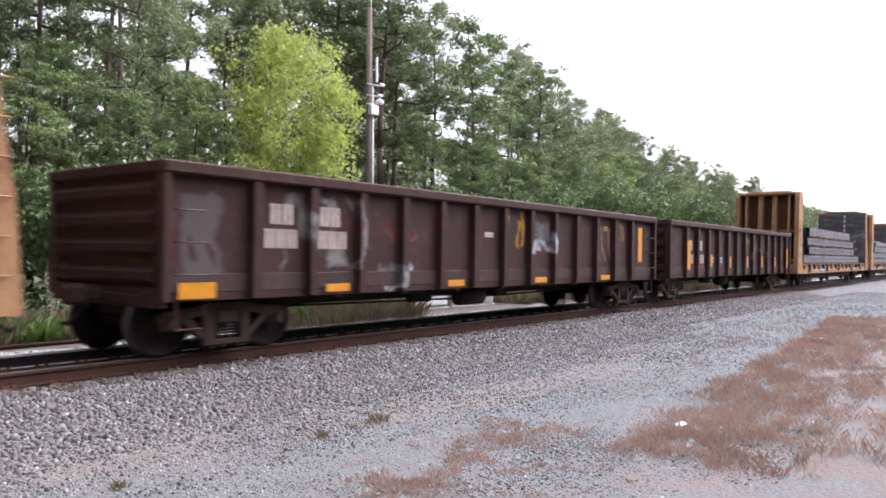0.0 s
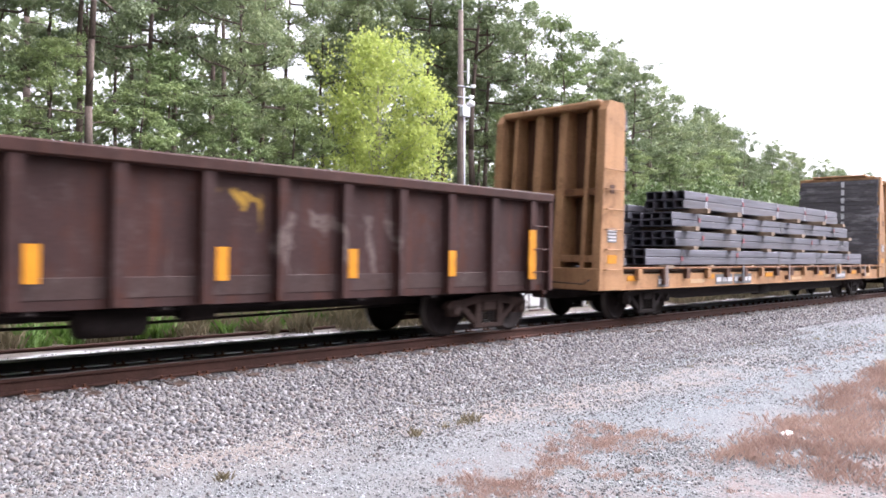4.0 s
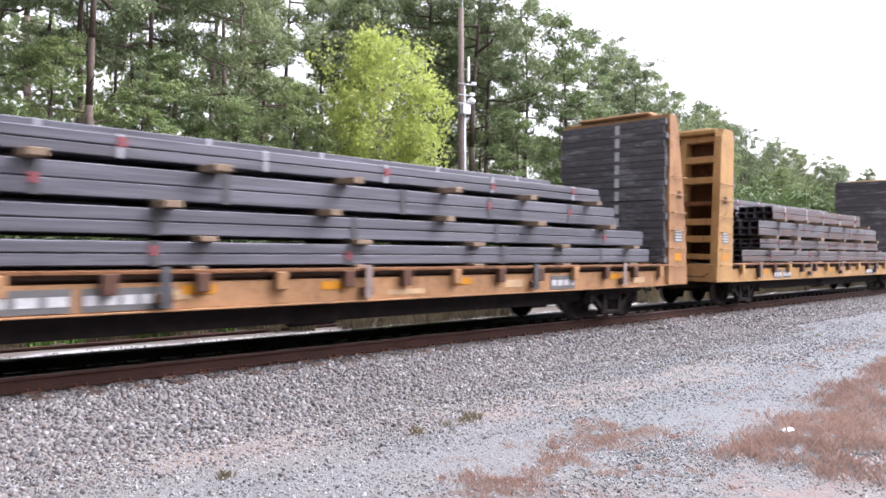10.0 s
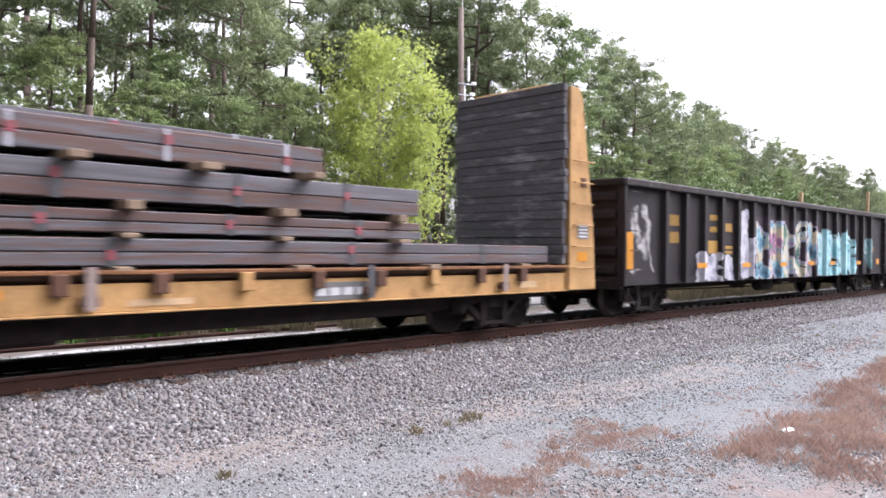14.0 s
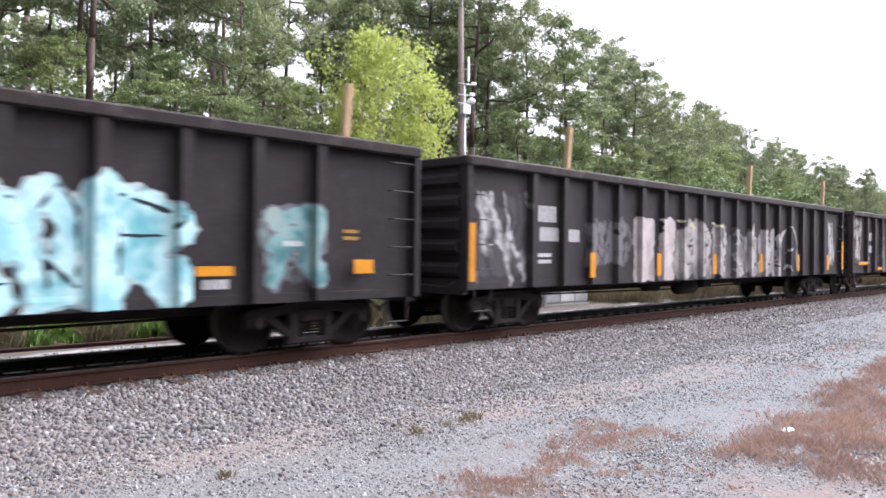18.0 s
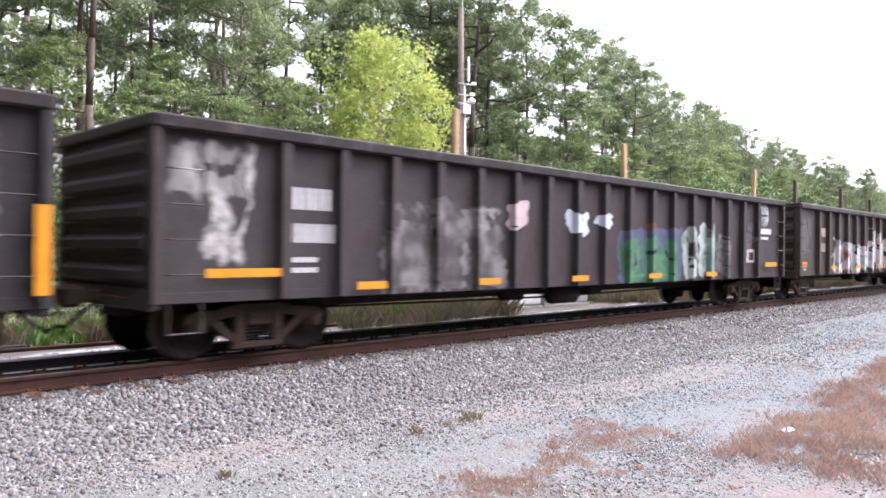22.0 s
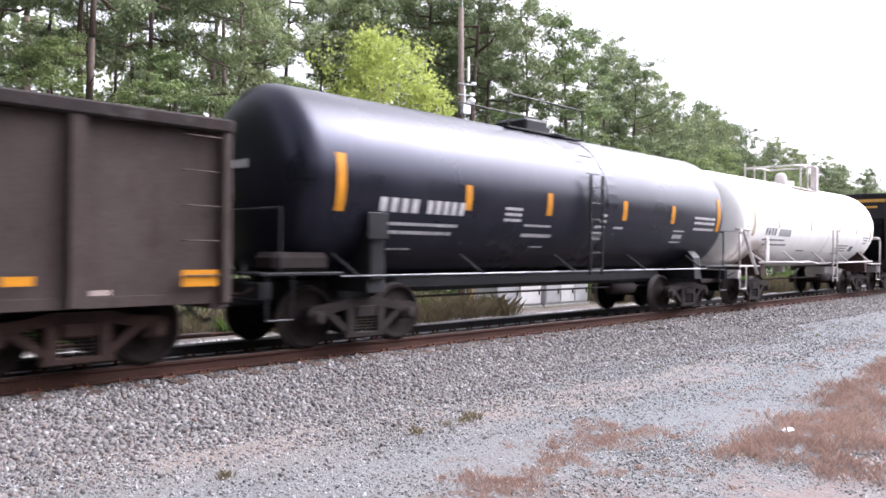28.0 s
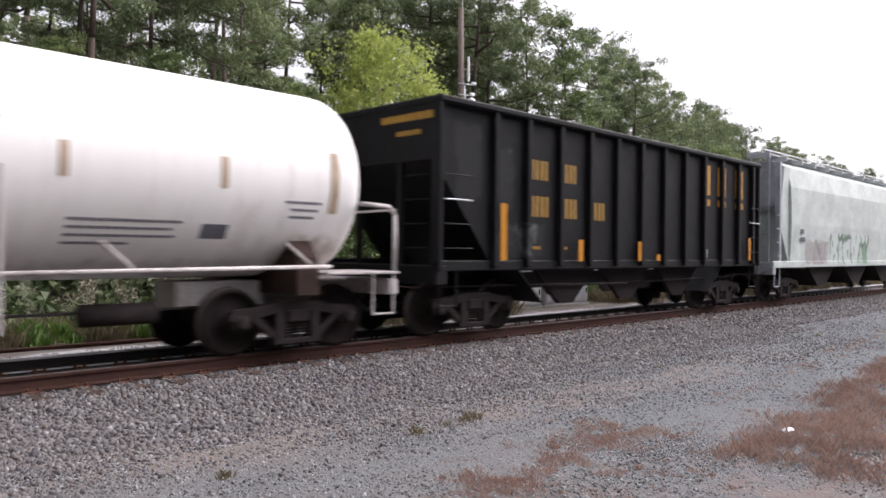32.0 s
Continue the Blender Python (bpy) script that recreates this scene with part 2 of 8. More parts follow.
def ground_material():
    k = Mat("gravel_ground", 0.95, 0, 0.2)
    x, y = k.axis(0), k.axis(1)
    big, mid = k.noise(0.35, 5, 0.6), k.noise(1.7, 6, 0.65)
    st = k.voronoi(26, "F1")
    st2 = k.voronoi(55, "F1")
    grey = k.ramp(k.axis(0, st.outputs["Color"]), [(0.0, (0.042, 0.039, 0.041)), (0.35, (0.10, 0.095, 0.10)), (0.8, (0.17, 0.163, 0.17)), (1.0, (0.27, 0.26, 0.268))])
    fine = k.ramp(k.axis(0, st2.outputs["Color"]), [(0.0, (0.06, 0.062, 0.064)), (0.14, (0.112, 0.118, 0.121)), (0.8, (0.138, 0.146, 0.150)), (1.0, (0.18, 0.188, 0.192))])
    yy = k.math("ADD", y, k.math("MULTIPLY", k.math("SUBTRACT", big, 0.5), 1.6))
    a = k.mix(k.span(yy, -3.6, -2.8), fine, grey)
    # sandy strip beside the ballast
    ys = k.math("ADD", yy, k.math("MULTIPLY", k.math("SUBTRACT", k.math("MINIMUM", x, 9.0), 4.5), 0.16))
    strip = k.math("MULTIPLY", k.span(ys, -4.7, -4.1), k.span(ys, -3.4, -2.9, 1, 0))
    strip = k.math("MULTIPLY", strip, k.span(k.math("ADD", mid, k.math("MULTIPLY", x, -0.02)), 0.15, 0.5))
    a = k.mix(k.math("MULTIPLY", strip, 0.85), a, (0.185, 0.146, 0.126))
    # browner, darker gravel in noise patches towards low x
    dust = k.math("MULTIPLY", k.span(x, 3.0, 8.5, 1, 0), k.span(k.noise(0.6, 6, 0.7), 0.3, 0.62))
    a = k.mix(k.math("MULTIPLY", dust, 0.6), a, (0.135, 0.115, 0.105))
    # dry turf and soil further from the track
    turf = k.math("MULTIPLY", k.span(yy, -7.2, -6.2, 1, 0), k.span(mid, 0.38, 0.6))
    a = k.mix(k.math("MULTIPLY", turf, 0.6), a, (0.165, 0.115, 0.10))
    # oil, and the shade under the train, put into the bed's colour
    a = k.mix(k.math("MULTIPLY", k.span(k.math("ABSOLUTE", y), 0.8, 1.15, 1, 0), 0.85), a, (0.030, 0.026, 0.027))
    # soil and weeds beyond the second track
    pale = k.math("MULTIPLY", k.span(y, 0.86, 0.95), k.span(yy, 2.3, 2.6, 1, 0))
    a = k.mix(k.math("MULTIPLY", pale, 0.9), a, (0.60, 0.58, 0.58))
    a = k.mix(k.math("MULTIPLY", k.span(yy, 2.3, 2.6), 0.85), a, (0.135, 0.112, 0.095))
    far = k.span(yy, 2.9, 3.6)
    soil = k.ramp(mid, [(0.3, (0.035, 0.038, 0.02)), (0.55, (0.065, 0.056, 0.036)), (0.8, (0.12, 0.095, 0.065))])
    a = k.mix(far, a, soil)
    k.relief(k.math("ADD", k.math("MULTIPLY", st.outputs["Distance"], 0.8), k.math("MULTIPLY", st2.outputs["Distance"], 0.5)), 0.45, 0.03)
    return k.colour(a)


def stone_material(name, stops):
    k = Mat(name, 0.9, 0, 0.25)
    a = k.ramp(k.island(), stops)
    a = k.mix(k.math("MULTIPLY", k.span(k.noise(40, 4), 0.4, 0.7), 0.3), a, (0.14, 0.13, 0.13))
    return k.colour(a)


def leaf_material(name, stops, trans=0.25):
    k = Mat(name, 0.6, 0, 0.3)
    a = k.ramp(k.math("ADD", k.math("ADD", k.math("MULTIPLY", k.island(), 0.28), k.math("MULTIPLY", k.any(), 0.42)), k.math("MULTIPLY", k.span(k.noise(0.8, 3), 0.3, 0.7), 0.3)), stops)
    k.colour(a)
    tr = k.add("ShaderNodeBsdfTranslucent")
    k.put(a, tr.inputs["Color"])
    mx = k.add("ShaderNodeMixShader")
    mx.inputs[0].default_value = trans
    k.put(k.b.outputs[0], mx.inputs[1])
    k.put(tr.outputs[0], mx.inputs[2])
    k.put(mx.outputs[0], k.t.nodes["Material Output"].inputs["Surface"])
    return k.m


def wood_material(name, c, stretch=(1.0, 12, 12), per=0.4, grain=9.0):
    k = Mat(name, 0.85, 0, 0.2)
    g = k.noise(grain, 6, 0.7, k.scaled(*stretch))
    b = k.noise(1.2, 4, 0.6)
    a = k.mix(k.span(g, 0.3, 0.7), dim(c, 0.55), dim(c, 1.35))
    a = k.mix(k.math("MULTIPLY", k.span(b, 0.35, 0.75), 0.4), a, dim(c, 0.5))
    a = k.mix(k.math("MULTIPLY", k.any(), per), a, dim(c, 0.45))
    k.relief(g, 0.35, 0.01)
    return k.colour(a)


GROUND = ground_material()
PALE_STONE = stone_material("pale_ballast_stone", [(0.0, (0.30, 0.28, 0.275)), (0.6, (0.48, 0.46, 0.455)), (1.0, (0.60, 0.58, 0.575))])
BALLAST = stone_material("ballast_stone", [(0.0, (0.034, 0.033, 0.034)), (0.14, (0.082, 0.079, 0.083)), (0.28, (0.138, 0.134, 0.139)), (0.40, (0.129, 0.103, 0.090)), (0.52, (0.150, 0.146, 0.150)), (0.66, (0.099, 0.091, 0.089)), (0.80, (0.163, 0.148, 0.138)), (0.94, (0.198, 0.191, 0.191)), (1.0, (0.29, 0.28, 0.28))])
# stone colour holds both oil and the shade between the rails
OILY_SHADED = stone_material("oily_shaded_stone", [(0.0, (0.016, 0.013, 0.014)), (0.8, (0.034, 0.029, 0.030)), (1.0, (0.075, 0.068, 0.068))])
PEBBLE = stone_material("gravel_stone", [(0.0, (0.05, 0.05, 0.05)), (0.2, (0.115, 0.117, 0.117)), (0.38, (0.195, 0.201, 0.202)), (0.85, (0.245, 0.253, 0.256)), (1.0, (0.36, 0.365, 0.367))])
RAIL_WEB = plain("rusty_rail_steel", (0.056, 0.028, 0.022), 0.85, 0.0, 2.5, 0.35, 30, 0.3, 0.15)
# pale colour that paints the bright reflection along the far rail
RAIL_GLINT = plain("pale_rail_glint", (0.80, 0.80, 0.82), 0.38, 0.35, 2.0, 0.1, 60, 0.03, 0.6)
RAIL_BROWN = plain("dull_worn_rail_head", (0.16, 0.135, 0.13), 0.5, 0.4, 2.0, 0.2, 60, 0.05)
TIE = wood_material("creosoted_timber", (0.07, 0.045, 0.035), (12, 1, 12))
RUST = plain("rusty_iron", (0.10, 0.045, 0.028), 0.85, 0, 6, 0.4, 40, 0.3, 0.15)
CASTING = plain("grimy_cast_steel", (0.027, 0.0215, 0.021), 0.8, 0.0, 4, 0.4, 30, 0.3, 0.10)
CASTING_BROWN = plain("dusty_brown_cast_steel", (0.046, 0.030, 0.026), 0.85, 0.0, 4, 0.4, 30, 0.3, 0.10)
WHEEL_MAT = plain("oily_wheel_steel", (0.018, 0.0135, 0.013), 0.8, 0.0, 5, 0.4, 30, 0.2, 0.10)
TREAD = plain("polished_wheel_tread", (0.055, 0.046, 0.042), 0.5, 0.2, 4, 0.3, 40, 0.05)
SPRING = plain("dark_spring_steel", (0.022, 0.017, 0.016), 0.7, 0.0, spec=0.15)
YELLOW_REFL = plain("amber_reflective_tape", (0.46, 0.19, 0.010), 0.55, 0, 6, 0.2, 50, 0.05, 0.2)
NAVY = plain("dark_navy_panel_paint", (0.012, 0.016, 0.026), 0.6)
WHITE_MARK = plain("chalky_white_stencil", (0.42, 0.41, 0.42), 0.7, 0, 7, 0.25, 30, 0.05)
PINK_MARK = plain("faded_pinkish_white_stencil", (0.37, 0.30, 0.275), 0.75, 0, 7, 0.3, 30, 0.05)
YELLOW_MARK = plain("faded_yellow_stencil", (0.28, 0.155, 0.02), 0.7, 0, 7, 0.25, 30, 0.05)
DARK_MARK = plain("faded_black_stencil", (0.12, 0.12, 0.14), 0.7, 0, 7, 0.25, 30, 0.05)
BLACK_STEEL = plain("black_painted_steel", (0.013, 0.013, 0.015), 0.5, 0, 3, 0.35, 40, 0.1, 0.2)
STAKE_WOOD = wood_material("pale_sawn_timber", (0.44, 0.31, 0.18), (12, 12, 1), 0.3)
DUNNAGE = wood_material("raw_lumber_block", (0.245, 0.178, 0.125), (12, 2, 12), 0.4)
def plank_material():
    """Dark weathered planks, scuffed pale in long patches."""
    k = Mat("weathered_grey_plank", 0.85, 0, 0.15)
    g = k.noise(9, 6, 0.7, k.scaled(12, 0.8, 12))
    patch = k.noise(1.6, 6, 0.75, k.scaled(1, 0.7, 3.2))
    a = k.mix(k.span(g, 0.3, 0.7), (0.050, 0.046, 0.050), (0.135, 0.126, 0.132))
    a = k.mix(k.math("MULTIPLY", k.span(patch, 0.50, 0.66), 0.75), a, (0.27, 0.255, 0.265))
    a = k.mix(k.math("MULTIPLY", k.any(), 0.4), a, (0.04, 0.036, 0.039))
    k.relief(g, 0.35, 0.01)
    return k.colour(a)


def mill_steel(name, c, rust, rusty):
    """Rolled steel with mill scale: pale and rusty streaks along its length."""
    k = Mat(name, 0.6, 0.0, 0.25)
    long1, long2 = k.noise(1.0, 6, 0.7, k.scaled(0.35, 5, 9)), k.noise(1.0, 5, 0.7, k.scaled(0.8, 7, 14))
    a = k.mix(k.span(long1, 0.3, 0.7), dim(c, 0.6), dim(c, 1.35))
    a = k.mix(k.math("MULTIPLY", k.span(k.math("ADD", long2, k.math("MULTIPLY", k.math("SUBTRACT", k.any(), 0.5), 0.25)), 0.5, 0.66), rusty), a, rust)
    a = k.mix(k.math("MULTIPLY", k.any(), 0.3), a, dim(c, 0.4))
    k.relief(k.noise(30, 4, 0.6), 0.1, 0.008)
    return k.colour(a)


PLANK = plank_material()
BARK = wood_material("pine_bark", (0.11, 0.082, 0.068), (6, 6, 1.5), 0.3)
NEEDLES = leaf_material("pine_needles", [(0.0, (0.075, 0.100, 0.052)), (0.45, (0.155, 0.195, 0.096)), (1.0, (0.30, 0.345, 0.17))], 0.3)
FRESH = leaf_material("fresh_pine_needles", [(0.0, (0.085, 0.122, 0.050)), (0.45, (0.170, 0.225, 0.092)), (1.0, (0.32, 0.385, 0.16))], 0.3)
PALE_BARK = wood_material("pale_smooth_bark", (0.34, 0.31, 0.25), (6, 6, 1.5), 0.2)
OAK_LEAF = leaf_material("green_leaves", [(0.0, (0.055, 0.080, 0.030)), (0.5, (0.10, 0.145, 0.055)), (1.0, (0.17, 0.225, 0.085))], 0.3)
LIME_LEAF = leaf_material("yellow_green_leaves", [(0.0, (0.24, 0.30, 0.075)), (0.5, (0.36, 0.42, 0.11)), (1.0, (0.50, 0.54, 0.17))], 0.5)
DRY_GRASS = leaf_material("dry_reddish_grass", [(0.0, (0.20, 0.125, 0.10)), (0.5, (0.37, 0.255, 0.21)), (1.0, (0.55, 0.44, 0.35))], 0.25)
TAN_GRASS = leaf_material("tan_weeds", [(0.0, (0.07, 0.068, 0.036)), (0.5, (0.165, 0.135, 0.082)), (1.0, (0.30, 0.245, 0.16))], 0.3)
GREEN_WEED = leaf_material("bright_green_weeds", [(0.0, (0.035, 0.075, 0.016)), (0.5, (0.085, 0.155, 0.032)), (1.0, (0.17, 0.26, 0.055))], 0.3)
# leaf green with the shade of the trees put into its colour
SHADE_LEAF = leaf_material("shade_darkened_leaves", [(0.0, (0.022, 0.035, 0.014)), (0.5, (0.048, 0.068, 0.026)), (1.0, (0.10, 0.125, 0.05))], 0.25)

# ---- ground, track bed and rails ----
LEVELS = [(-400, 1.0), (-60, -0.2), (-12, -0.30), (-9, -0.30), (-6, -0.36), (-4, -0.40), (-3.1, -0.42), (-2.3, -0.36), (-1.6, -0.23), (-1.0, -0.205), (-0.9, -0.192),
          (0.9, -0.192), (1.0, -0.20), (1.7, -0.20), (2.6, -0.19), (3.8, -0.19), (4.4, -0.19), (5.6, -0.19), (6.4, -0.4), (7.4, -0.75), (10, -0.8), (16, -0.5), (30, 0.3), (60, 1.2), (2500, 2.0)]


def level(y):
    for (a, p), (b, q) in zip(LEVELS, LEVELS[1:]):
        if y <= b:
            return p + (q - p) * (y - a) / (b - a)
    return LEVELS[-1][1]


LV_Y, LV_Z = np.array([a for a, b in LEVELS]), np.array([b for a, b in LEVELS])


def make_ground():
    xs = [-2500, -600, -150, -60, -30] + [-15 + 0.75 * i for i in range(80)] + [50, 60, 80, 110, 160, 250, 500, 1000, 2500]
    ys = [-2500, -400, -150, -60, -30, -15] + [-12 + 0.2 * i for i in range(55)] + [-1.0, -0.9, -0.7, -0.3, 0, 0.3, 0.7, 0.9, 1.0] + [1.2 + 0.2 * i for i in range(75)] + [17, 20, 25, 30, 40, 60, 120, 400, 2500]
    nx, ny = len(xs), len(ys)
    v = []
    for x in xs:
        for y in ys:
            z = level(max(-400, min(2500, y)))
            if -30 < x < 60 and -14 < y < 16:
                z += 0.012 * noise.noise((x * 0.5, y * 0.7, 0)) + 0.006 * noise.noise((x * 3, y * 3, 5))
            v.append((x, y, z))
    f = [(i * ny + j, (i + 1) * ny + j, (i + 1) * ny + j + 1, i * ny + j + 1) for i in range(nx - 1) for j in range(ny - 1)]
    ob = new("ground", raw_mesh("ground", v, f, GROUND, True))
    return tagged(ob, "grey gravel ground with sandy strip and dry turf", "ground", kind="structure")


make_ground()


def rail_outline(bm, x0, x1, y, zt):
    o = [(-0.072, zt - 0.18), (0.072, zt - 0.18), (0.072, zt - 0.165), (0.014, zt - 0.145), (0.010, zt - 0.05), (0.036, zt - 0.038), (0.037, zt - 0.008), (0.030, zt - 0.0015),
         (-0.030, zt - 0.0015), (-0.037, zt - 0.008), (-0.036, zt - 0.038), (-0.010, zt - 0.05), (-0.014, zt - 0.145), (-0.072, zt - 0.165)]
    a = [bm.verts.new((x0, y + p, q)) for p, q in o]
    b = [bm.verts.new((x1, y + p, q)) for p, q in o]
    n = len(o)
    bm.faces.new(a)
    bm.faces.new(b[::-1])
    for i in range(n):
        bm.faces.new((a[i], b[i], b[(i + 1) % n], a[(i + 1) % n]))


# far rail's darker steel: oil, with the shade under the train in its colour
OILY_SHADED_RAIL = plain("oily_shade_dark_rail_steel", (0.026, 0.021, 0.022), 0.5, 0.0, 2.5, 0.3, 30, 0.2, 0.3)


def make_track(y0, zt, label, x0, x1, worn, ties):
    tr = thing("railway_track", label, "railway track", kind="structure")
    for y in (y0 - 0.755, y0 + 0.755):
        bm = bmesh.new()
        rail_outline(bm, x0, x1, y, zt)
        r = part("rail", bm, OILY_SHADED_RAIL if worn and y > y0 else RAIL_WEB, tr, "steel rail coloured dark for oil and shade" if worn and y > y0 else "rusty steel rail")
        if worn:
            part("running_surface", box(x0, x1, y - 0.028, y + 0.028, zt - 0.004, zt + 0.0015, 0.001), RAIL_GLINT if y > y0 else RAIL_BROWN, r, "worn rail head")
            if y > y0:
                # thin pale strips added as painted glints on the head and foot
                part("gauge_glint", box(x0, x1, y - 0.0400, y - 0.0365, zt - 0.030, zt - 0.004, 0.0005), RAIL_GLINT, r, "pale strip painted as the gauge face's glint")
                part("foot_glint", box(x0, x1, y - 0.078, y - 0.0725, zt - 0.180, zt - 0.160, 0.0005), RAIL_GLINT, r, "pale strip painted as a glint along the rail foot")
    rnd = random.Random(4)
    tie = mesh_of("tie", box(-0.115, 0.115, -1.3, 1.3, zt - 0.36, zt - 0.183, 0.015), TIE)
    plate = bmesh.new()
    for s in (-0.755, 0.755):
        quadbox(plate, -0.095, 0.095, s - 0.17, s + 0.17, zt - 0.187, zt - 0.170, 0.004)
        for sx, sy in ((-0.06, -0.09), (0.06, -0.09), (-0.06, 0.09), (0.06, 0.09)):
            quadbox(plate, sx - 0.014, sx + 0.014, s + sy - 0.018, s + sy + 0.018, zt - 0.172, zt - 0.135, 0.003)
    plate = mesh_of("tie_plate", plate, RUST)
    for i in range(ties):
        x = x0 + 0.52 * i if not worn else -1.0 + 0.52 * i
        for name, me in (("tie", tie), ("tie_plate", plate)):
            ob = part(name, me, None, tr)
            ob.location = (x + rnd.uniform(-0.02, 0.02), y0 + (rnd.uniform(-0.05, 0.05) if name == "tie" else 0), 0)
    return tr


make_track(0.0, 0.0, "main railway track with rusty rails on timber ties", -60, 420, True, 110)
make_track(3.6, -0.125, "disused siding with rusty rails half buried in ballast", -40, 13.5, False, 60)


# ---- loose stones ----
def stones(name, label, material, boxes, seed, flat=0.75):
    """Many small angular stones. boxes: (x0, x1, y0, y1, count, smallest, largest)."""
    rg = np.random.RandomState(seed)
    base = np.array([(sx, sy, sz) for sx in (-1, 1) for sy in (-1, 1) for sz in (-1, 1)], dtype=np.float32) * 0.6
    tri = np.array([(0, 1, 3), (0, 3, 2), (4, 6, 7), (4, 7, 5), (0, 4, 5), (0, 5, 1), (2, 3, 7), (2, 7, 6), (0, 2, 6), (0, 6, 4), (1, 5, 7), (1, 7, 3)], dtype=np.int32)
    V, F, k = [], [], 0
    for x0, x1, y0, y1, n, a, b in boxes:
        p = np.stack([rg.uniform(x0, x1, n), rg.uniform(y0, y1, n)], 1)
        s = a + (b - a) * rg.power(0.45, n) ** 1.0
        v = base[None] * (1 + rg.uniform(-0.45, 0.45, (n, 8, 3)))
        v *= s[:, None, None] * rg.uniform(0.65, 1.2, (n, 1, 3))
        v[:, :, 2] *= flat
        q = rg.normal(size=(n, 4))
        q /= np.linalg.norm(q, axis=1, keepdims=True)
        w, x, y, z = q.T
        R = np.stack([1 - 2 * (y * y + z * z), 2 * (x * y - z * w), 2 * (x * z + y * w), 2 * (x * y + z * w), 1 - 2 * (x * x + z * z), 2 * (y * z - x * w),
                      2 * (x * z - y * w), 2 * (y * z + x * w), 1 - 2 * (x * x + y * y)], 1).reshape(n, 3, 3)
        v = np.einsum("nij,nkj->nki", R, v)
        zz = np.interp(p[:, 1], LV_Y, LV_Z)
        v += np.stack([p[:, 0], p[:, 1], zz + s * 0.12], 1)[:, None, :]
        V.append(v.reshape(-1, 3))
        F.append((tri[None] + (np.arange(n) * 8)[:, None, None] + k).reshape(-1, 3))
        k += n * 8
    ob = new(name, raw_mesh(name, np.concatenate(V), np.concatenate(F), material))
    return tagged(ob, label, "gravel", kind="stuff")


stones("ballast", "coarse grey crushed-stone ballast along the track", BALLAST,
       [(1, 9, -3.05, -0.93, 21000, 0.016, 0.046), (9, 18, -2.9, -0.93, 16000, 0.020, 0.048), (1, 9, -3.6, -3.0, 3200, 0.014, 0.038), (1, 18, -4.2, -2.9, 3400, 0.014, 0.034), (1, 18, -5.2, -3.6, 2600, 0.012, 0.026), (9, 20, -3.5, -2.7, 2500, 0.018, 0.04), (18, 40, -2.8, -0.93, 13000, 0.030, 0.058),
        ], 3)
stones("pale_ballast", "pale grey crushed stone beyond the main track", PALE_STONE, [(0, 12, 0.95, 2.4, 1300, 0.02, 0.04), (12, 45, 0.95, 2.4, 2000, 0.03, 0.05)], 6)
stones("oily_shaded_ballast", "ballast between the rails, coloured dark for oil and shade", OILY_SHADED, [(1, 25, -0.62, 0.42, 4000, 0.02, 0.042)], 4)
stones("loose_gravel", "pale fine gravel scattered over the ground", PEBBLE,
       [(1.5, 6, -6.5, -4.4, 9500, 0.007, 0.019), (1.5, 6, -4.4, -3.0, 6500, 0.008, 0.021), (6, 12, -8.5, -4.5, 12500, 0.009, 0.021), (6, 12, -4.5, -3.0, 5200, 0.010, 0.023), (12, 24, -7.5, -2.8, 10000, 0.014, 0.027), (4, 7, -8, -6.5, 4500, 0.007, 0.019), (24, 48, -8, -2.6, 9000, 0.022, 0.036)], 5, 0.5)


# ---- grass and weeds ----
def blades(name, label, category, material, clumps, seed):
    """Grass in tufts. clumps: (x, y, radius, count, height, width)."""
    rg = np.random.RandomState(seed)
    V, F, k = [], [], 0
    for cx, cy, r, n, h, w in clumps:
        a, d = rg.uniform(0, 6.283, n), r * np.sqrt(rg.uniform(0, 1, n))
        x, y = cx + d * np.cos(a), cy + d * np.sin(a)
        z = np.interp(y, LV_Y, LV_Z) - 0.01
        hh = h * rg.uniform(0.4, 1.15, n)
        t, lean = rg.uniform(0, 6.283, n), rg.uniform(0.1, 0.9, n) * hh
        dx, dy = np.cos(t), np.sin(t)
        sx, sy = -dy * w / 2, dx * w / 2
        p = np.stack([np.stack([x - sx, y - sy, z], 1), np.stack([x + sx, y + sy, z], 1),
                      np.stack([x + dx * lean * 0.35 + sx * 0.8, y + dy * lean * 0.35 + sy * 0.8, z + hh * 0.6], 1),
                      np.stack([x + dx * lean, y + dy * lean, z + hh], 1)], 1)
        V.append(p.reshape(-1, 3))
        i = np.arange(n)[:, None] * 4 + k
        F.append(np.concatenate([i + np.array([[0, 1, 2]]), i + np.array([[0, 2, 3]])], 1).reshape(-1, 3))
        k += n * 4
    ob = new(name, raw_mesh(name, np.concatenate(V), np.concatenate(F), material))
    return tagged(ob, label, category, kind="stuff")


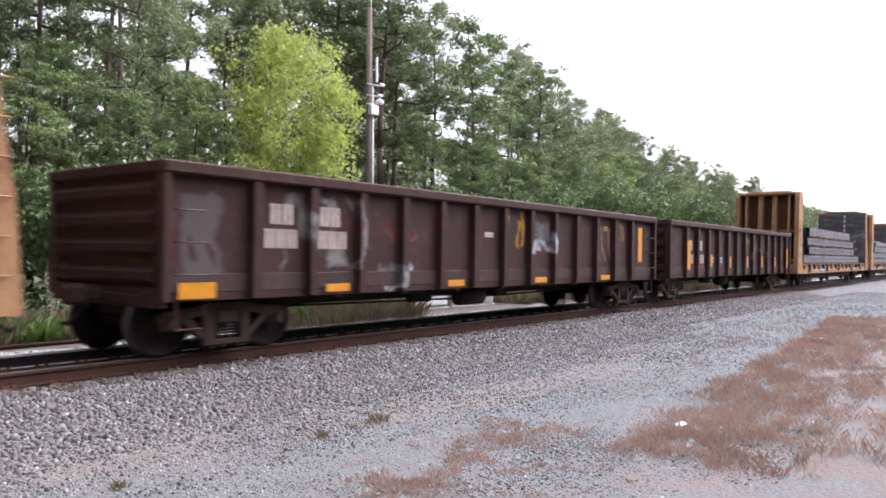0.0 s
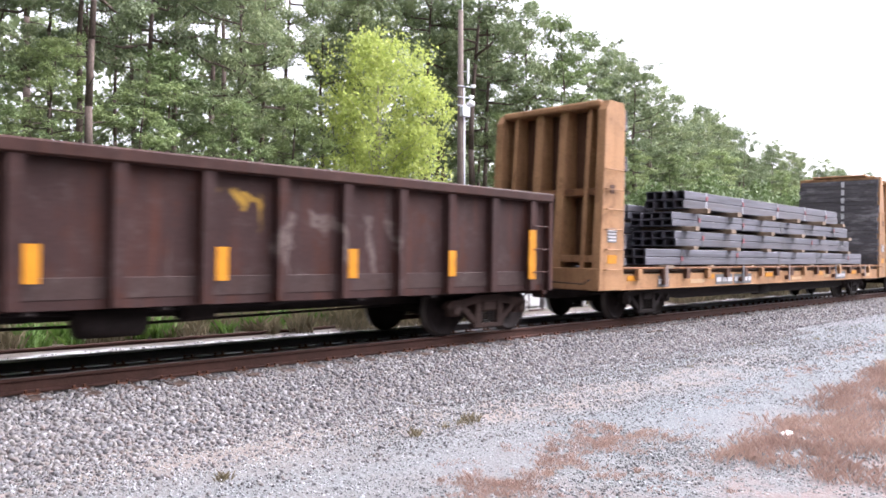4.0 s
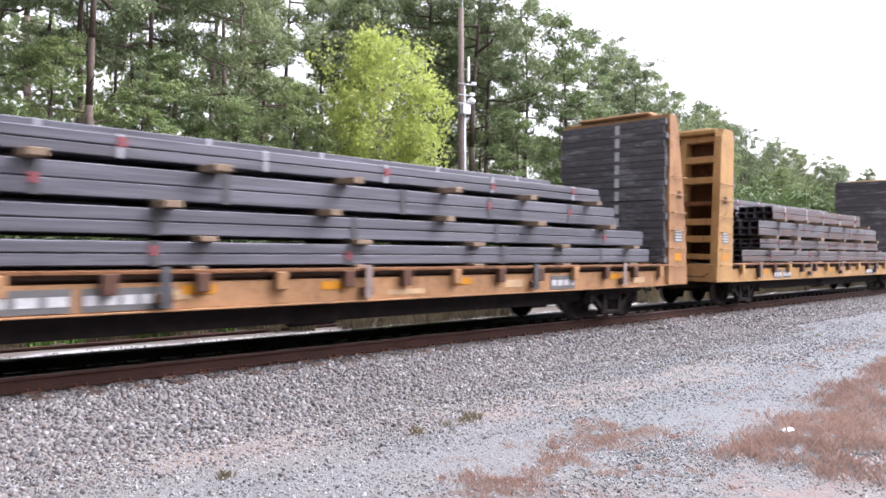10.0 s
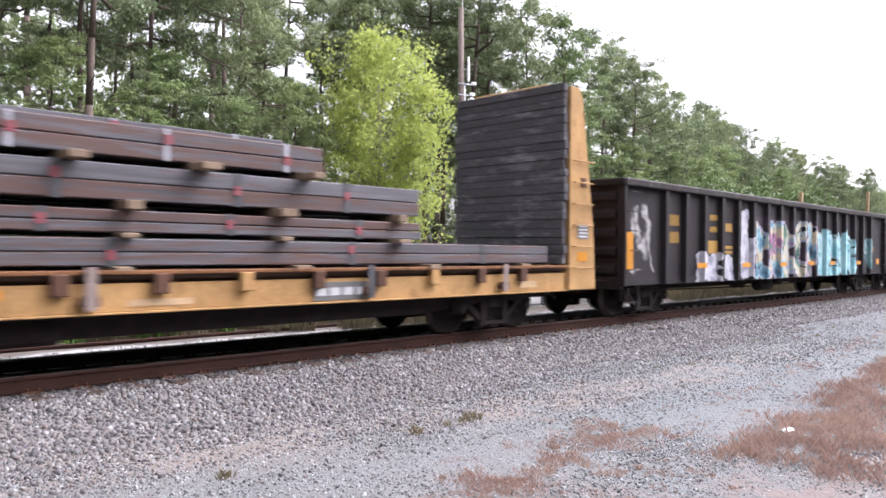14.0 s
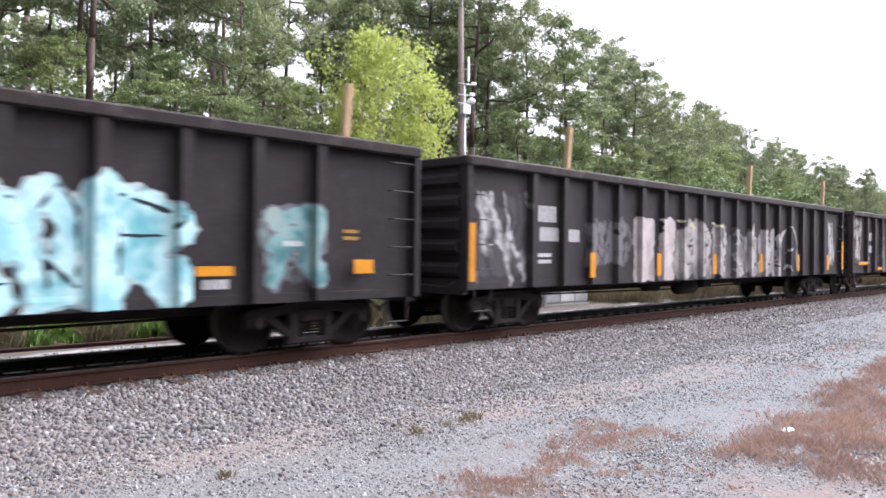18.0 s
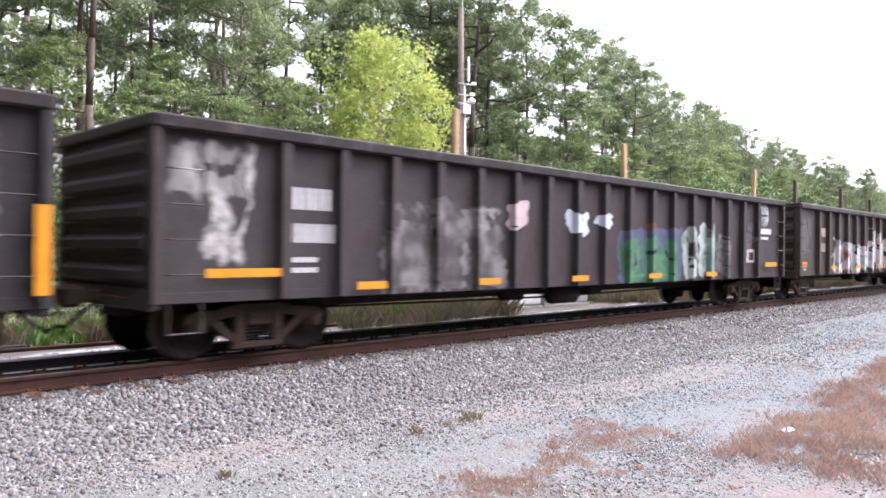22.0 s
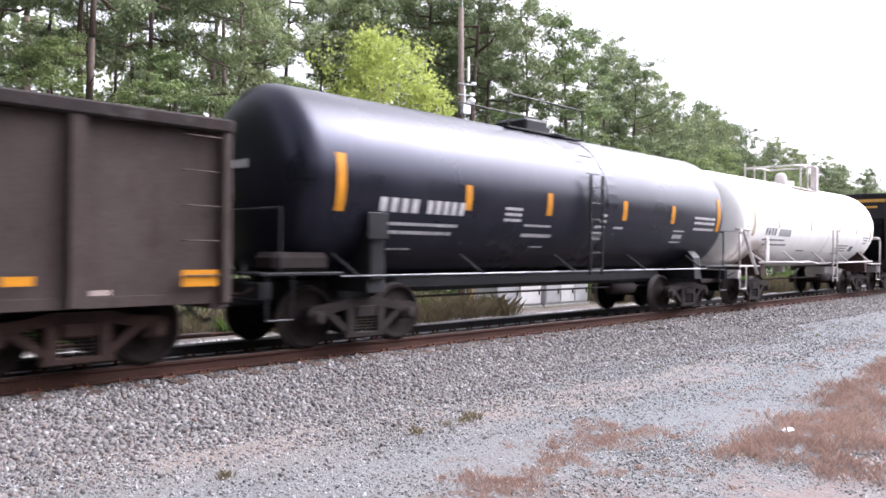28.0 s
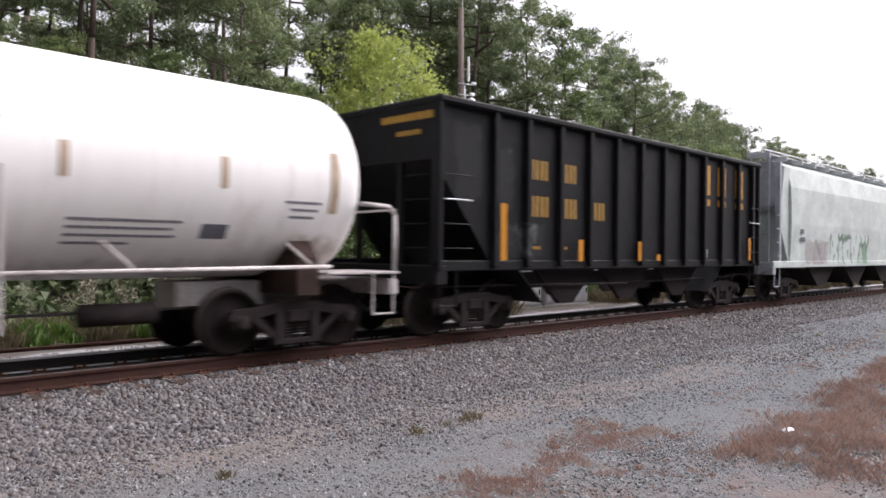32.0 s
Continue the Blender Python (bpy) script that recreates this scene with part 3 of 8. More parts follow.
def turf_clumps():
    """Short tufts: two thin broken rows on the gravel, thickening into turf further from the track."""
    rnd = random.Random(12)
    out = []

    def tuft(x, y, r, h, n):
        if noise.noise((x * 1.3, y * 2.1, 3)) + 0.45 * noise.noise((x * 4, y * 6, 9)) > -0.2:
            out.append((x, y, r, n, h, 0.0035))
    for i in range(520):
        x = rnd.uniform(4.2, 7.0)
        tuft(x, -6.20 + 0.15 * (x - 4.5) + rnd.gauss(0, 0.24), rnd.uniform(0.03, 0.12), rnd.uniform(0.02, 0.055), 38)
    for i in range(170):
        x = rnd.uniform(3.2, 4.6)
        tuft(x, -6.25 + rnd.gauss(0, 0.12), rnd.uniform(0.02, 0.07), rnd.uniform(0.015, 0.04), 30)
    for i in range(420):
        x = rnd.uniform(7, 26)
        tuft(x, -6.05 + 0.09 * (x - 8) + rnd.gauss(0, 0.20), rnd.uniform(0.03, 0.12), rnd.uniform(0.015, 0.05), 30)
    for i in range(2100):
        x = rnd.uniform(6.4, 26)
        tuft(x, -6.85 + 0.085 * (x - 8.8) - abs(rnd.gauss(0, 1.2)), rnd.uniform(0.06, 0.26), rnd.uniform(0.03, 0.13), 40)
    for i in range(260):
        tuft(rnd.uniform(4.0, 10), rnd.uniform(-7.6, -6.4), rnd.uniform(0.02, 0.08), rnd.uniform(0.015, 0.05), 26)
    return out


blades("dry_grass", "dry reddish-brown grass in patches on the gravel", "grass", DRY_GRASS, turf_clumps(), 8)
rnd0 = random.Random(3)
blades("weed_tufts", "small tan weeds sprouting from the gravel", "weeds", TAN_GRASS,
       [(5.12, -4.54, 0.07, 60, 0.10, 0.006), (6.03, -4.43, 0.12, 90, 0.10, 0.006), (5.6, -4.46, 0.06, 30, 0.07, 0.006), (3.0, -4.54, 0.07, 60, 0.09, 0.005),
        (5.85, -4.5, 0.1, 40, 0.08, 0.006)] + [(rnd0.uniform(6, 25), rnd0.uniform(-4.2, -3.2), 0.08, 25, 0.06, 0.006) for i in range(14)], 9)


def clear_of_cabinets(clumps):
    """Leave the ground round the cabinets bare."""
    return [c for c in clumps if not (15.2 < c[0] < 21.0 and c[1] < 5.2)]


blades("tall_weeds", "tall tan weeds beyond the second track", "weeds", TAN_GRASS,
       clear_of_cabinets([(rnd0.uniform(8, 60), 2.2 + abs(rnd0.gauss(0, 2.4)), rnd0.uniform(0.2, 0.5), 80, rnd0.uniform(0.22, 0.55), 0.016) for i in range(640)])
       + [(rnd0.uniform(0, 9), 3.1 + abs(rnd0.gauss(0, 1.5)), rnd0.uniform(0.15, 0.35), 60, rnd0.uniform(0.12, 0.45), 0.012) for i in range(120)], 10)
blades("green_weeds", "bright green weeds beside the disused siding", "weeds", GREEN_WEED,
       [(rnd0.uniform(0, 14), 3.2 + abs(rnd0.gauss(0, 1.2)), rnd0.uniform(0.06, 0.2), 40, rnd0.uniform(0.12, 0.45), 0.05) for i in range(120)]
       + [(rnd0.uniform(21, 60), rnd0.uniform(4.5, 10), rnd0.uniform(0.3, 0.6), 60, rnd0.uniform(0.4, 0.9), 0.05) for i in range(120)], 11)


FLUFF = leaf_material("pale_seed_heads", [(0.0, (0.15, 0.13, 0.09)), (0.5, (0.26, 0.235, 0.18)), (1.0, (0.38, 0.35, 0.30))], 0.2)


def seed_heads():
    """Tall weeds gone to seed, with pale fluffy tops."""
    rg = np.random.RandomState(14)
    V, F, k = [], [], 0
    for i in range(60):
        x, y = rg.uniform(3.0, 16), rg.uniform(3.9, 7.5)
        z0, h = np.interp(y, LV_Y, LV_Z), rg.uniform(0.55, 1.15)
        for j in range(90):
            p = np.array([x, y, z0 + h]) + rg.normal(size=3) * np.array([0.10, 0.10, 0.13])
            d, s = rg.normal(size=3) * 0.035, rg.normal(size=3) * 0.012
            V += [p - s, p + s, p + d]
            F.append((k, k + 1, k + 2))
            k += 3
        for j in range(5):
            a, b = rg.normal(size=2) * 0.08
            V += [(x + a, y + b, z0), (x + a + 0.012, y + b, z0), (x + a * 0.4, y, z0 + h)]
            F.append((k, k + 1, k + 2))
            k += 3
    ob = new("flowering_weeds", raw_mesh("flowering_weeds", np.array(V), np.array(F), FLUFF))
    tagged(ob, "tall weeds with pale fluffy seed heads", "weeds", kind="stuff")


seed_heads()


# ---- trees ----
def leaves(centres, per, spread, size, aspect, seed, flat=0.75, loose=0.7):
    """Small leaf triangles in clumps round the centres, their faces turned mostly outwards."""
    rg = np.random.RandomState(seed)
    c = np.repeat(np.asarray(centres, dtype=np.float32), per, axis=0)
    n = len(c)
    o = rg.normal(size=(n, 3))
    o /= np.linalg.norm(o, axis=1, keepdims=True)
    r = spread * np.repeat(rg.uniform(0.6, 1.35, (n // per, 1)), per, axis=0) * rg.uniform(0.2, 1.0, (n, 1)) ** 0.5
    p = c + o * r * np.array([1, 1, flat])
    nrm = o + rg.normal(size=(n, 3)) * loose
    nrm[:, 2] += 0.25
    d = np.cross(nrm, rg.normal(size=(n, 3)))
    d /= np.linalg.norm(d, axis=1, keepdims=True)
    s = np.cross(d, nrm)
    s /= np.linalg.norm(s, axis=1, keepdims=True)
    L = size * rg.uniform(0.6, 1.3, (n, 1))
    v = np.stack([p - s * L * aspect - d * L * 0.4, p + s * L * aspect - d * L * 0.4, p + d * L * 0.6], 1).reshape(-1, 3)
    return v, np.arange(n * 3, dtype=np.int32).reshape(-1, 3)


def pine_tree(name, label, h, seed, clear=0.42, reach=2.6, density=1.0, needles=None, per=84, clump=0.47):
    """A tall pine: a bare trunk below, crooked limbs, and separate rounded clumps of needles at their ends."""
    rnd = random.Random(seed)
    t = thing(name, label, "tree", "trees beside the railway")
    bm = bmesh.new()
    pts, x, y = [], 0.0, 0.0
    for i in range(9):
        pts.append((x, y, h * i / 8 - (0.3 if i == 0 else 0)))
        x, y = x + rnd.uniform(-0.13, 0.13), y + rnd.uniform(-0.13, 0.13)
    r0 = 0.0095 * h
    for i in range(8):
        rod(bm, pts[i], pts[i + 1], r0 * (1 - i / 8.6), 8, r0 * (1 - (i + 1) / 8.6))

    def trunk_at(z):
        f = max(0, min(7.999, z / h * 8))
        i = int(f)
        return Vector(pts[i]).lerp(Vector(pts[i + 1]), f - i)

    centres = []
    count = int(22 * density)
    for i in range(count):
        u = (i + rnd.random()) / count
        z = h * (clear + (0.985 - clear) * u)
        ang = i * 2.4 + rnd.uniform(-0.7, 0.7)
        ln = reach * (1.0 - 0.68 * u ** 1.8) * rnd.uniform(0.45, 1.2) * (0.7 + 0.3 * min(1, u * 4))
        p = trunk_at(z)
        up = rnd.uniform(-0.15, 0.5) + 0.55 * u
        tip = p + Vector((math.cos(ang) * ln, math.sin(ang) * ln, up * ln * 0.7))
        mid = p.lerp(tip, 0.5) + Vector((rnd.gauss(0, 0.12), rnd.gauss(0, 0.12), -0.10 * ln))
        rod(bm, p, mid, 0.055 * (1.35 - u), 5, 0.036 * (1.35 - u))
        rod(bm, mid, tip, 0.036 * (1.35 - u), 5, 0.012)
        for j in range(3 + int(ln * 1.5)):
            f = 1.06 - 0.62 * rnd.random() ** 1.5
            q = (p.lerp(mid, f * 2) if f < 0.5 else mid.lerp(tip, f * 2 - 1))
            q = q + Vector((rnd.gauss(0, 0.34), rnd.gauss(0, 0.34), rnd.gauss(0.12, 0.22)))
            if j % 2:
                rod(bm, mid.lerp(tip, rnd.random()), q, 0.016, 4, 0.006)
            centres.append(q)
    for i in range(int(9 * density)):
        z = h * rnd.uniform(0.18, clear)
        p, ang = trunk_at(z), rnd.uniform(0, 6.28)
        rod(bm, p, p + Vector((math.cos(ang), math.sin(ang), rnd.uniform(-0.3, 0.4))) * rnd.uniform(0.4, 1.6), 0.03, 5, 0.008)
    part("trunk", bm, BARK, t, "brown scaly trunk with bare limbs")
    v, f = leaves(centres, per, clump, 0.22, 0.17, seed, 0.72, 0.95)
    part("crown", raw_mesh("crown", v, f, needles or NEEDLES), None, t, "separate clumps of green needles")
    return t


def leafy_tree(name, label, h, width, seed, material, clear=0.15, per=40, size=0.16, clumps=330):
    """A broadleaved tree with an uneven crown of many small leaves."""
    rnd = random.Random(seed)
    t = thing(name, label, "tree", "trees beside the railway")
    bm = bmesh.new()
    rod(bm, (0, 0, -0.3), (0.1, 0.05, h * 0.45), 0.014 * h, 8, 0.009 * h)
    rod(bm, (0.1, 0.05, h * 0.45), (0.0, 0.1, h * 0.93), 0.009 * h, 8, 0.002 * h)
    tips = []
    for i in range(26):
        z = h * (clear + 0.75 * i / 26)
        ang = i * 2.4 + rnd.uniform(-0.4, 0.4)
        prof = math.sin(math.pi * min(1, max(0.08, (z / h - clear * 0.5) / (1.02 - clear * 0.5))) ** 0.8)
        ln = width / 2 * max(0.25, prof) * rnd.uniform(0.7, 1.1)
        tip = Vector((math.cos(ang) * ln, math.sin(ang) * ln, z + ln * 0.55))
        rod(bm, (0.05, 0.05, z), tip, 0.004 * h, 5, 0.01)
        tips.append((Vector((0.05, 0.05, z)), tip))
    part("trunk", bm, BARK, t, "pale brown trunk with slender limbs")
    centres = []
    while len(centres) < clumps:
        a, b = rnd.choice(tips)
        f = rnd.uniform(0.35, 1.1)
        q = a.lerp(b, f) + Vector((rnd.gauss(0, 0.3), rnd.gauss(0, 0.3), rnd.gauss(0, 0.3)))
        if q.z < h:
            centres.append(q)
    v, f = leaves(centres, per, 0.45, size, 0.42, seed, 0.8)
    part("crown", raw_mesh("crown", v, f, material), None, t, "many small leaves with gaps")
    return t


SKYLINE = [(-40, 21), (20, 20.5), (22.5, 19), (24.5, 15.0), (28, 16.4), (33, 18.0), (40, 19.2), (46, 18.8), (52, 17.4), (57, 17.0), (61, 16.6), (65, 16.3), (73, 15.6), (81, 14.6), (88, 13.2), (97, 13.0), (113, 12.6), (140, 13.6), (400, 16)]


def canopy(x, y):
    """Height of the wood's edge over rail level at a place, seen from beside the track."""
    k = (y + 10.0) / 35.0
    q = x / k
    for (a, p), (b, r) in zip(SKYLINE, SKYLINE[1:]):
        if q <= b:
            return 1.46 + (p + (r - p) * (q - a) / (b - a) - 1.46) * k
    return 16 * k


def plant_wood():
    rnd = random.Random(21)
    label = "tall green pine with a bare brown trunk"
    kinds = [pine_tree("pine_tree", label, 17.0, 31, 0.42, 2.9, 1.15), pine_tree("pine_tree", label, 17.0, 47, 0.52, 2.6, 1.0),
             pine_tree("pine_tree", label, 17.0, 52, 0.36, 3.2, 1.25), pine_tree("pine_tree", label, 17.0, 68, 0.58, 3.0, 0.9),
             pine_tree("pine_tree", "full green pine leafy to the ground", 17.0, 77, 0.10, 3.0, 1.9, FRESH),
             pine_tree("pine_tree", "slim dark pine with an open top", 17.0, 90, 0.62, 2.2, 0.75)]
    used = set()

    def put(i, x, y, h, wide=1.0):
        m = pose(x, y, level(y), 0, 0, rnd.uniform(0, 360))
        if i in used:
            ob = copy_thing(kinds[i], m)
        else:
            used.add(i)
            ob = kinds[i]
            ob.matrix_basis = m
        s = (h * (1.08 if x > 22 else 1.0) + 0.3) / 17.0
        ob.scale = (max(0.7, s) * wide,) * 2 + (s,)

    # the trees that stand out along the wood's edge: kind, x, y, height, breadth
    for i, x, y, h, wide in ((3, 9.3, 15.6, 17.5, 1.15), (4, 3.2, 16.0, 7.6, 1.1), (4, 8.2, 17.4, 8.8, 1.1), (4, 10.9, 16.4, 7.6, 1.05), (4, 14.6, 16.0, 7.2, 1.0), (4, 12.6, 17.5, 9.2, 1.1), (0, 5.0, 17, 18, 1.0), (2, 7.0, 19.5, 19, 1.0), (1, 13.0, 20.5, 19, 1.0), (4, 5.6, 15.0, 7.6, 1.0),
                             (2, 15.6, 18.6, 15.8, 1.05), (0, 18.2, 20.6, 15.6, 1.0), (4, 17.2, 16.2, 8.6, 1.0), (5, 11.0, 22.5, 20, 1.0), (5, 16.2, 24.5, 19, 1.1),
                             (5, 24.6, 21.5, 14.6, 1.1), (1, 27.0, 22.5, 16.4, 1.0), (5, 29.4, 21.0, 18.0, 1.1), (3, 32.2, 19.6, 19.2, 1.3), (2, 35.2, 21.6, 18.6, 1.05), (4, 33.6, 17.4, 9.0, 1.1),
                             (0, 38.6, 20.8, 17.4, 1.1), (4, 41.2, 19.4, 15.9, 1.25), (4, 37.6, 17.2, 7.6, 1.2), (2, 45.4, 20.0, 15.6, 1.1), (0, 49.6, 19.6, 15.0, 1.2), (4, 47.0, 17.4, 8.5, 1.2),
                             (2, 54.5, 20.0, 13.6, 1.3), (4, 52.0, 17.6, 8.4, 1.2), (0, 60.0, 20.5, 11.6, 1.3), (4, 57.5, 17.8, 8.4, 1.3), (4, 65.0, 19.0, 10.2, 1.4), (2, 71, 20.0, 10.4, 1.3), (4, 78, 19.5, 9.6, 1.5)):
        put(i, x, y, h, wide)
    for row, (y0, step, x0, x1) in enumerate(((26, 4.6, 8, 120), (32, 4.8, 12, 150), (40, 5.2, 14, 190))):
        x = x0
        while x < x1:
            y = y0 + rnd.uniform(-2.0, 2.0)
            side = x / (y + 10)
            if (side < 0.5 and rnd.random() < 0.15) or (1.12 < side < 1.32 and rnd.random() < 0.75) or (1.45 < side < 1.9 and rnd.random() < 0.3):
                x += step
                continue
            put(rnd.choice((0, 1, 2, 3, 5)), x + rnd.uniform(-1, 1), y, canopy(x, y) * rnd.uniform(0.74, 1.05), rnd.uniform(0.9, 1.15))
            x += step * rnd.uniform(0.75, 1.3)


plant_wood()


def lime_tree(at):
    """A slender young tree: steep pale limbs, and leaves in loose sprays with gaps between them."""
    rnd = random.Random(5)
    t = thing("young_tree", "bright yellow-green young broadleaf tree", "tree", "trees beside the railway", at=at)
    bm = bmesh.new()
    centres = []
    side = Vector((0.707, -0.707, 0))

    def stem(foot, top, r, n, spread, z_lo):
        a, b = Vector(foot), Vector(top)
        mid = a.lerp(b, 0.5) + Vector((rnd.gauss(0, 0.12), rnd.gauss(0, 0.12), 0))
        rod(bm, a, mid, r, 8, r * 0.6)
        rod(bm, mid, b, r * 0.6, 7, r * 0.12)
        for i in range(n):
            u = z_lo + (0.98 - z_lo) * (i + rnd.random()) / n
            p = a.lerp(mid, u * 2) if u < 0.5 else mid.lerp(b, u * 2 - 1)
            ang = i * 2.4 + rnd.uniform(-0.6, 0.6)
            ln = spread * (0.55 + 0.75 * math.sin(math.pi * min(1.0, u * 1.02) ** 0.9)) * rnd.uniform(0.55, 1.15) * (1 - 0.5 * u ** 4)
            tip = p + Vector((math.cos(ang) * ln, math.sin(ang) * ln, ln * rnd.uniform(0.5, 1.0)))
            rod(bm, p, tip, 0.035 * (1.2 - u), 5, 0.008)
            for k in range(11):
                f = 1.05 - 0.75 * rnd.random() ** 1.3
                centres.append(p.lerp(tip, f) + Vector((rnd.gauss(0, 0.28), rnd.gauss(0, 0.28), rnd.gauss(0, 0.25))))
    stem((0, 0, -0.3), tuple(side * -0.35 + Vector((0, 0, 11.3))), 0.13, 62, 2.45, 0.10)
    stem(tuple(side * 0.25), tuple(side * 2.0 + Vector((0, 0, 9.4))), 0.09, 26, 1.35, 0.22)
    stem(tuple(side * -0.2), tuple(side * -1.8 + Vector((0.2, 0.2, 8.6))), 0.08, 20, 1.25, 0.22)
    part("trunk", bm, PALE_BARK, t, "pale slender stems with steep limbs")
    v, f = leaves(centres, 22, 0.46, 0.135, 0.40, 5, 0.95, 1.2)
    part("crown", raw_mesh("crown", v, f, LIME_LEAF), None, t, "loose sprays of small yellow-green leaves")


lime_tree((20.9, 14.6, level(14.6)))
for i, (x, y, h, w) in enumerate(((31, 13.5, 5.5, 5.0), (40, 14, 6.5, 6), (49, 13.5, 7.5, 6), (12, 13.5, 5, 5), (6, 14, 4.5, 5), (17, 12.5, 4, 4.5), (58, 15, 8, 7), (70, 15, 8, 7), (26.5, 13, 4.5, 4))):
    if i == 0:
        oak = ob = leafy_tree("shrubby_tree", "low green broadleaf tree at the wood's edge", 6.0, 5.5, 15, OAK_LEAF, 0.05, 36, 0.2, 260)
        ob.matrix_basis = pose(x, y, level(y))
    else:
        ob = copy_thing(oak, pose(x, y, level(y), 0, 0, 77 * i))
    ob.scale = (w / 5.5, w / 5.5, h / 6.0)


def far_woods():
    """The unbroken wood behind the first rows, the bushes under them, and unseen woods."""
    rnd = random.Random(6)
    deep, low, near = [], [], []
    for i in range(5200):
        y = rnd.uniform(44, 60)
        x = rnd.uniform(-5, 300)
        deep.append((x, y, level(y) + canopy(x, y) * (0.5 if x < 1.75 * (y + 10) else 0.82) * rnd.random() ** 0.8))
    # wood out of view on the near side, mirrored in the black tank
    behind = []
    for i in range(4600):
        y = rnd.uniform(-46, -34)
        behind.append((rnd.uniform(-70, 90), y, level(y) + 13.0 * rnd.random() ** 0.8))
    for i in range(2600):
        y = rnd.uniform(11, 30)
        low.append((rnd.uniform(-4, 130), y, level(y) + rnd.random() ** 1.6 * (1.0 + (y - 10) * 0.14)))
    for i in range(400):
        x, y = rnd.uniform(-4, 15), rnd.uniform(4.7, 7.0)
        near.append((x, y, level(y) + rnd.uniform(-0.25, 0.12)))
    for i in range(900):
        x, y = rnd.uniform(-4, 60), rnd.uniform(6.8, 11.5)
        if not (15.0 < x < 28 and y < 9.4):
            low.append((x, y, level(y) + rnd.random() * (0.35 + (y - 6.8) * 0.25)))
    # two unseen woods added at low x to block light on the car ends
    for i in range(2600):
        y = rnd.uniform(-40, -3)
        behind.append((rnd.uniform(-50, -17), y, level(y) + 18.0 * rnd.random() ** 0.8))
    for i in range(2400):
        y = rnd.uniform(13, 40)
        behind.append((rnd.uniform(-50, -3), y, level(y) + 18.0 * rnd.random() ** 0.8))
    v, f = leaves(deep, 26, 1.3, 0.7, 0.3, 91)
    tagged(new("far_woods", raw_mesh("far_woods", v, f, NEEDLES)), "distant dark green wood behind the pines", "woods", kind="stuff")
    v, f = leaves(behind, 20, 1.4, 1.3, 0.45, 93)
    tagged(new("woods_behind", raw_mesh("woods_behind", v, f, OAK_LEAF)), "unseen green woods, partly added to block light", "woods", kind="stuff")
    v, f = leaves(low, 26, 0.7, 0.26, 0.4, 92)
    tagged(new("undergrowth", raw_mesh("undergrowth", v, f, SHADE_LEAF)), "green bushes under the trees, coloured dark for shade", "bushes", kind="stuff")
    v, f = leaves(near, 70, 0.32, 0.085, 0.35, 94)
    tagged(new("ground_cover", raw_mesh("ground_cover", v, f, SHADE_LEAF)), "low green plants beyond the disused siding, coloured dark for shade", "plants", kind="stuff")


far_woods()


# ---- pole and cabinets beside the line ----
GALV = plain("weathered_galvanised_steel", (0.50, 0.51, 0.53), 0.5, 0.3, 2.0, 0.2, 30, 0.1)
WHITE_PLASTIC = plain("white_enamelled_metal", (0.74, 0.74, 0.74), 0.4, 0, 3, 0.1, 30, 0.05)
POLE_WOOD = wood_material("weathered_pole_timber", (0.17, 0.135, 0.115), (9, 9, 0.6), 0.1)


def utility_pole():
    t = thing("utility_pole", "weathered wooden pole with white antennas and cameras", "utility pole", at=(19.45, 8.5, level(8.5)))
    t.rotation_euler = (0, radians(-1.0), 0)
    b = -level(8.5)
    bm = bmesh.new()
    rod(bm, (0, 0, -0.5), (0, 0, 10.2 + b), 0.15, 14, 0.095)
    part("shaft", bm, POLE_WOOD, t)
    part("conduit", pipe([(0.10, -0.13, 0), (0.07, -0.11, 7.4 + b)], 0.03), GALV, t, "grey steel conduit")
    part("whip_antenna", pipe([(0, -0.08, 9.7 + b), (0, -0.08, 10.95 + b)], 0.014), WHITE_PLASTIC, t)
    a = part("panel_antenna", box(0.16, 0.24, -0.22, -0.14, 7.55 + b, 8.45 + b, 0.02), WHITE_PLASTIC, t, "white panel antenna")
    part("bracket", pipe([(0.05, -0.05, 8.0 + b), (0.2, -0.16, 8.0 + b)], 0.02), GALV, a)
    for z, r in ((7.45, 0.55), (7.05, 0.45), (6.75, 0.32)):
        arm = part("arm", pipe([(-0.25, -0.1, z + b), (r, -0.16, z + b + 0.02)], 0.022), GALV, t)
        part("camera_housing", box(r - 0.16, r + 0.06, -0.22, -0.11, z + b + 0.02, z + b + 0.12, 0.025), WHITE_PLASTIC, arm, "white camera housing")
    bm = bmesh.new()
    lathe(bm, [(6.75 + b, 0.02), (6.78 + b, 0.13), (6.9 + b, 0.16), (7.0 + b, 0.02)], "z", 14)
    for v in bm.verts:
        v.co.x += 0.33
        v.co.y -= 0.2
    part("dome_camera", bm, WHITE_PLASTIC, t, "white dome camera")
    part("junction_box", box(-0.2, 0.2, -0.3, -0.13, 6.35 + b, 6.7 + b, 0.02), GALV, t)
    return t


utility_pole()


